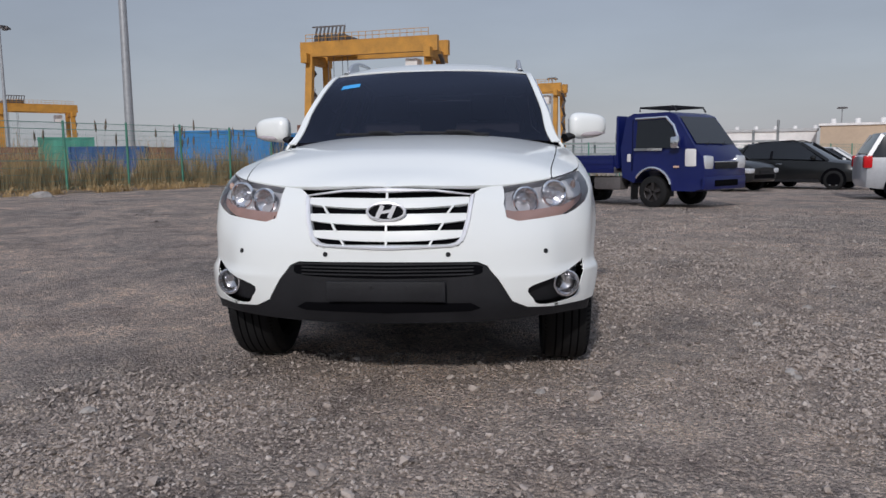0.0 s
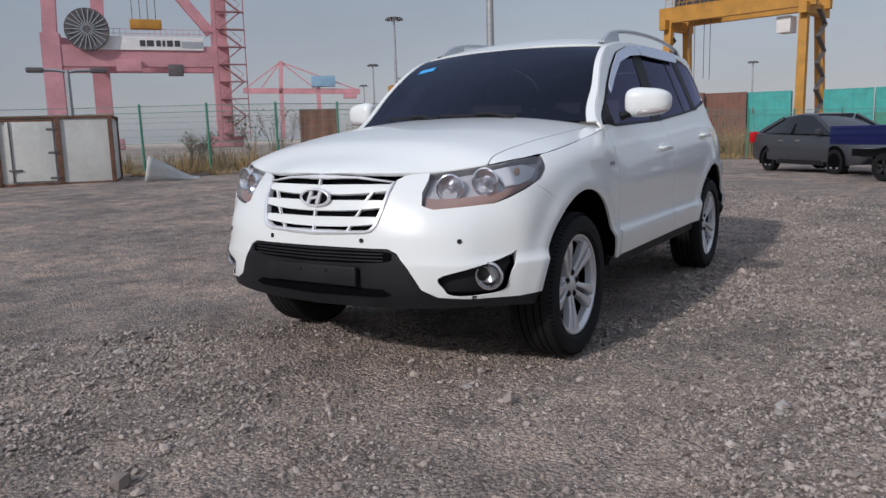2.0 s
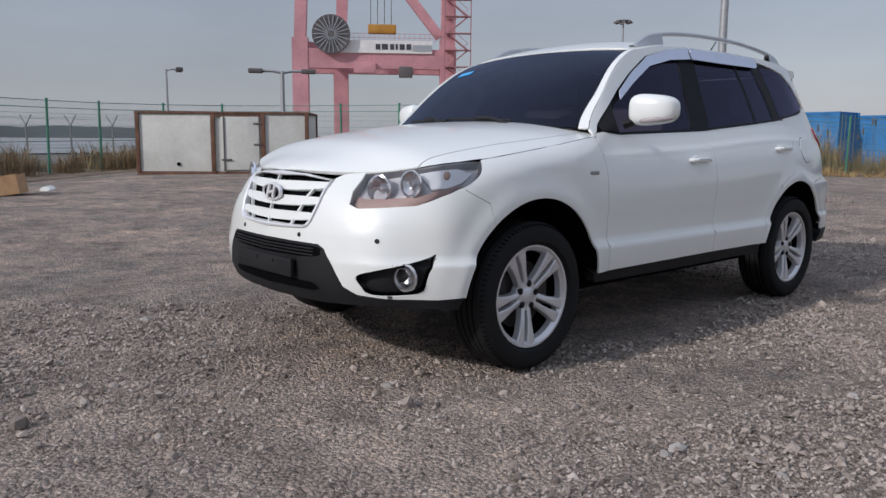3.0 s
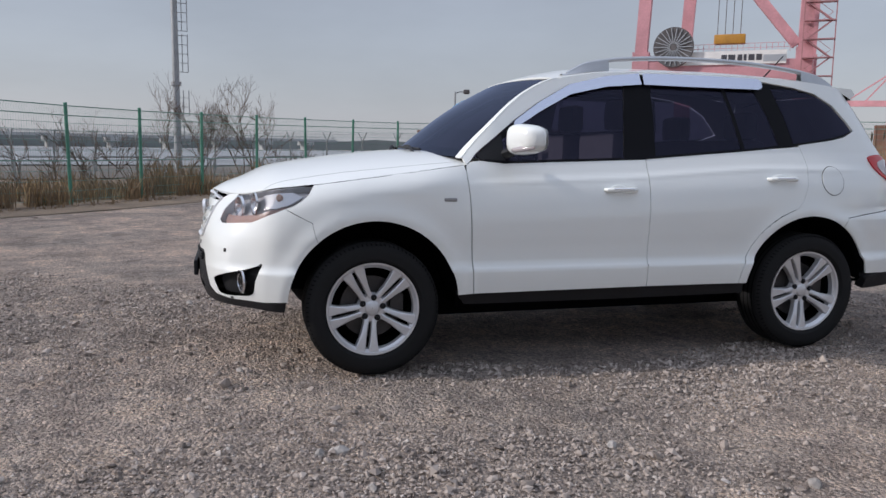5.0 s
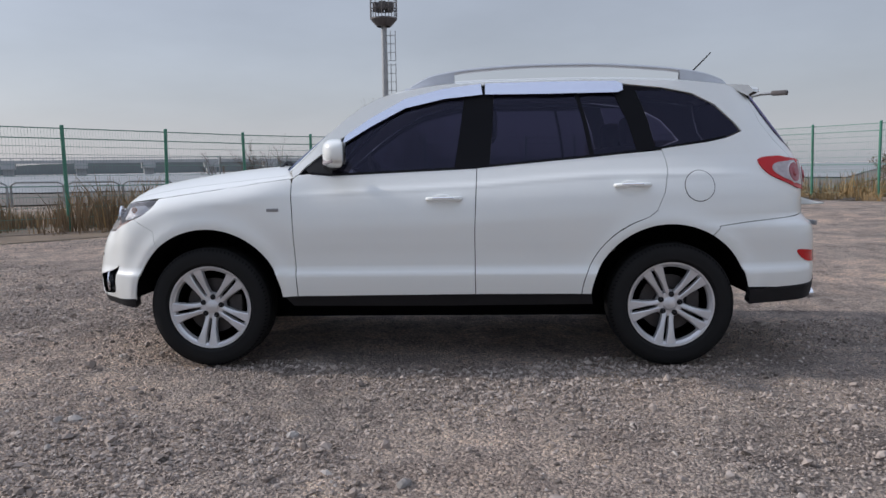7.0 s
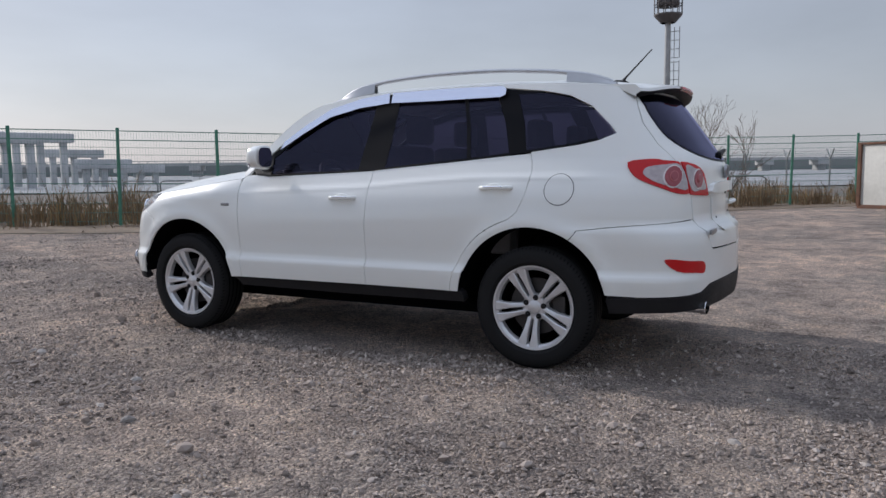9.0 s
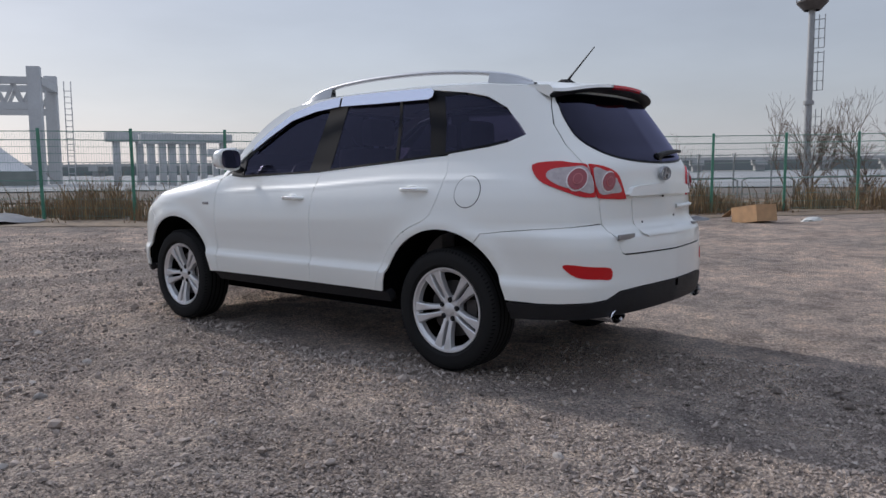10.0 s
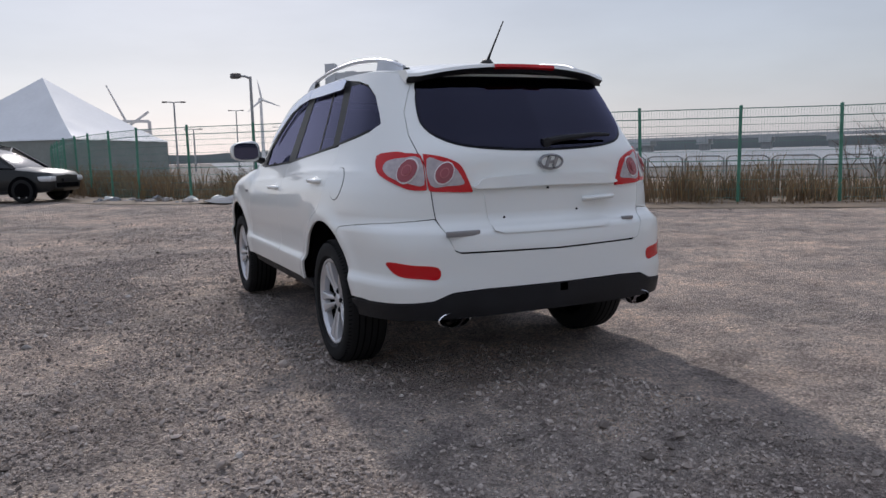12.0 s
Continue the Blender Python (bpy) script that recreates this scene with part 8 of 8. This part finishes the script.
def shrub(at, height, spread, seed, label, leafy=0):
    """A bare bush: stems that fork again and again into thin twigs."""
    r = random.Random(seed)
    fine = height > 3.5
    ob = tagged(new("bare_shrub"), label, "shrub", "leafless shrubs")
    ob.location = (*at, rise(*at))
    bm = bmesh.new()
    tips = []

    def grow(p, d, length, rad, depth):
        q = p + d * length
        mid = (p + q) / 2 + Vector((r.uniform(-1, 1), r.uniform(-1, 1), r.uniform(-0.4, 0.4))) * length * 0.08
        tube(bm, [p, mid, q], [rad, rad * 0.85, rad * 0.68], 4 if depth < 3 else 3)
        tips.append(q)
        if depth == 0:
            return
        for _ in range(r.choice((2, 3, 3))):
            nd = (d + Vector((r.uniform(-1, 1), r.uniform(-1, 1), r.uniform(-0.25, 0.75))) * 0.62).normalized()
            grow(q if r.random() < 0.6 else mid, nd, length * r.uniform(0.6, 0.85), rad * (0.66 if fine else 0.62), depth - 1)

    for i in range(int(4 + spread)):
        a = r.uniform(0, 6.28)
        d = Vector((math.cos(a) * 0.35 * spread, math.sin(a) * 0.35 * spread, 1)).normalized()
        grow(Vector((r.uniform(-0.3, 0.3) * spread, r.uniform(-0.3, 0.3) * spread, -0.05)), d, height * r.uniform(0.26, 0.36) * (0.86 if fine else 1), 0.03 if fine else 0.02, 5 if fine else 4)
    part("branchwork", bm, TWIG, ob)
    if leafy:
        v, f = [], []
        for q in tips:
            for _ in range(leafy):
                p = q + Vector((r.gauss(0, 0.07), r.gauss(0, 0.07), r.gauss(0, 0.07)))
                e, g = Vector((r.uniform(-1, 1), r.uniform(-1, 1), r.uniform(-1, 1))) * 0.035, Vector((r.uniform(-1, 1), r.uniform(-1, 1), r.uniform(-1, 1))) * 0.025
                k = len(v)
                v += [p - e, p + g, p + e, p - g]
                f.append((k, k + 1, k + 2, k + 3))
        raw("dry_leaves", v, f, BROWN, ob, "withered brown leaves")
    return ob


shrub((-26.5, -2.3), 4.4, 1.8, 3, "leafless grey-brown shrub behind the fence")
shrub((-15.2, -3.4), 2.5, 2.2, 5, "low leafless shrub behind the fence")
shrub((-27.5, 0.0), 5.2, 1.6, 7, "leafless grey-brown shrub behind the fence")
shrub((-14.4, -4.6), 1.9, 2.0, 9, "low leafless shrub behind the fence")
shrub((-18.6, 0.9), 1.6, 1.4, 11, "low leafless shrub behind the fence")
shrub((-16.4, 15.3), 2.6, 1.5, 13, "tangled brown shrub with withered leaves", 2)
shrub((-17.9, 13.8), 1.7, 1.6, 15, "low tangled shrub with withered leaves", 2)

# ---- loose stones on the yard ----
def stone_field(name, corners, tris, centre, size, mat, label):
    """Loose stones as one mesh: the same rough solid, bent, flattened and turned anew for each stone."""
    n, k = len(centre), len(corners)
    shape = rng.uniform(0.68, 1.32, (n, k, 3)) * corners[None]
    shape *= np.stack([rng.uniform(0.85, 1.5, n), rng.uniform(0.75, 1.15, n), rng.uniform(0.55, 0.95, n)], 1)[:, None, :]
    tip, turn = rng.normal(0, 0.35, (2, n)), rng.uniform(0, 2 * np.pi, n)
    x, y, z = shape[:, :, 0], shape[:, :, 1], shape[:, :, 2]
    y, z = y * np.cos(tip[0])[:, None] - z * np.sin(tip[0])[:, None], y * np.sin(tip[0])[:, None] + z * np.cos(tip[0])[:, None]
    x, z = x * np.cos(tip[1])[:, None] - z * np.sin(tip[1])[:, None], x * np.sin(tip[1])[:, None] + z * np.cos(tip[1])[:, None]
    x, y = x * np.cos(turn)[:, None] - y * np.sin(turn)[:, None], x * np.sin(turn)[:, None] + y * np.cos(turn)[:, None]
    v = np.stack([x, y, z], 2) * size[:, None, None] + centre[:, None, :]
    f = (tris[None] + (np.arange(n) * k)[:, None, None]).reshape(-1)
    me = bpy.data.meshes.new(name)
    me.vertices.add(n * k)
    me.vertices.foreach_set("co", v.reshape(-1).astype(np.float32))
    me.loops.add(len(f))
    me.loops.foreach_set("vertex_index", f.astype(np.int32))
    me.polygons.add(len(f) // 3)
    me.polygons.foreach_set("loop_start", np.arange(0, len(f), 3, dtype=np.int32))
    me.polygons.foreach_set("use_smooth", np.zeros(len(f) // 3, dtype=bool))
    me.update(calc_edges=True)
    me.materials.append(mat)
    return tagged(new(name, me), label, "gravel", kind="stuff")


def scatter(n, r0, r1, a0, a1):
    """Even random spots in a sector of the yard round the car."""
    r, a = np.sqrt(rng.uniform(r0 * r0, r1 * r1, n)), np.radians(rng.uniform(a0, a1, n))
    return np.stack([r * np.cos(a), 1.35 + r * np.sin(a)], 1)


def settle(pts, size):
    z = np.array([rise(x, y) + grain(x, y) for x, y in pts.tolist()])
    return np.column_stack([pts, z + size * 0.36])


pts = np.concatenate([scatter(185000, 1.0, 4.9, -128, 98), scatter(60000, 4.9, 8.5, -128, 110), scatter(22000, 8.5, 13.0, -150, 130)])
pts = pts[~((np.abs(pts[:, 0]) < 0.72) & (pts[:, 1] > 0.0) & (pts[:, 1] < 2.9))]
coarse = np.array([noise.noise(Vector((x * 0.55, y * 0.55, 4))) + 0.6 * noise.noise(Vector((x * 1.7, y * 1.7, 9))) for x, y in pts.tolist()])
keep = rng.uniform(0, 1, len(pts)) < np.clip(0.72 + 0.9 * coarse, 0.3, 1.0)
pts, coarse = pts[keep], coarse[keep]
size = 0.0047 * np.exp(rng.normal(0.0, 0.42, len(pts))) * np.clip(1.0 + 0.7 * coarse, 0.75, 1.45)
size *= np.where(np.hypot(pts[:, 0], pts[:, 1] - 1.35) > 6, 1.45, 1.0)
OCTA = np.array([(1, 0, 0), (0, 1, 0), (-1, 0, 0), (0, -1, 0), (0.15, 0.1, 0.95), (0, 0, -0.8)])
OCTA_F = np.array([(0, 1, 4), (1, 2, 4), (2, 3, 4), (3, 0, 4), (1, 0, 5), (2, 1, 5), (3, 2, 5), (0, 3, 5)])
PHI = (1 + 5 ** 0.5) / 2
ICO = np.array([(-1, PHI, 0), (1, PHI, 0), (-1, -PHI, 0), (1, -PHI, 0), (0, -1, PHI), (0, 1, PHI), (0, -1, -PHI), (0, 1, -PHI), (PHI, 0, -1), (PHI, 0, 1), (-PHI, 0, -1), (-PHI, 0, 1)]) / 1.9
ICO_F = np.array([(0, 11, 5), (0, 5, 1), (0, 1, 7), (0, 7, 10), (0, 10, 11), (1, 5, 9), (5, 11, 4), (11, 10, 2), (10, 7, 6), (7, 1, 8), (3, 9, 4), (3, 4, 2), (3, 2, 6), (3, 6, 8), (3, 8, 9), (4, 9, 5), (2, 4, 11), (6, 2, 10), (8, 6, 7), (9, 8, 1)])
CHIPS = bpy.data.materials.new("stone_chips")
CHIPS.use_nodes = True
nt = CHIPS.node_tree
geo, rp = nt.nodes.new("ShaderNodeNewGeometry"), nt.nodes.new("ShaderNodeValToRGB")
el = rp.color_ramp.elements
el.new(0.5)
el.new(0.9)
for e, (p, col) in zip(el, ((0.0, (0.13, 0.110, 0.097)), (0.5, (0.355, 0.300, 0.263)), (0.95, (0.445, 0.38, 0.335)), (1.0, (0.53, 0.475, 0.43)))):
    e.position, e.color = p, (*col, 1)
nt.links.new(geo.outputs["Random Per Island"], rp.inputs[0])
nt.links.new(rp.outputs[0], nt.nodes["Principled BSDF"].inputs["Base Color"])
nt.nodes["Principled BSDF"].inputs["Roughness"].default_value = 0.95
nt.nodes["Principled BSDF"].inputs["Specular IOR Level"].default_value = 0.05
stone_field("gravel", OCTA, OCTA_F, settle(pts, size), size, CHIPS, "loose grey and brown stone chips")
pts = np.concatenate([scatter(4500, 1.1, 5.2, -128, 98), scatter(3000, 5.2, 10, -128, 110)])
pts = pts[~((np.abs(pts[:, 0]) < 0.78) & (pts[:, 1] > -0.2) & (pts[:, 1] < 2.9))]
size = 0.0098 * np.exp(rng.normal(0.0, 0.36, len(pts)))
stone_field("gravel", ICO, ICO_F, settle(pts, size), size, CHIPS, "larger angular stones strewn over the gravel")
for i, (x, y, sz) in enumerate(((1.89, -0.39, 0.05), (-1.28, -1.04, 0.055), (-1.78, -1.22, 0.05), (-0.28, -1.11, 0.045), (0.66, -0.68, 0.05), (1.89, -0.31, 0.075), (2.58, 1.33, 0.06), (2.23, -0.24, 0.04), (1.67, 3.89, 0.05), (2.07, 0.78, 0.05), (3.1, 2.2, 0.04), (0.3, -2.2, 0.04), (-0.9, -2.4, 0.035), (1.4, 5.2, 0.04), (2.9, 4.6, 0.035))):
    lump("stone", (x, y), (sz * 0.62, sz * 0.42, sz * 0.4), STONE, "loose pale stone lying on the gravel", "stone", 50 + i, group="larger loose stones")
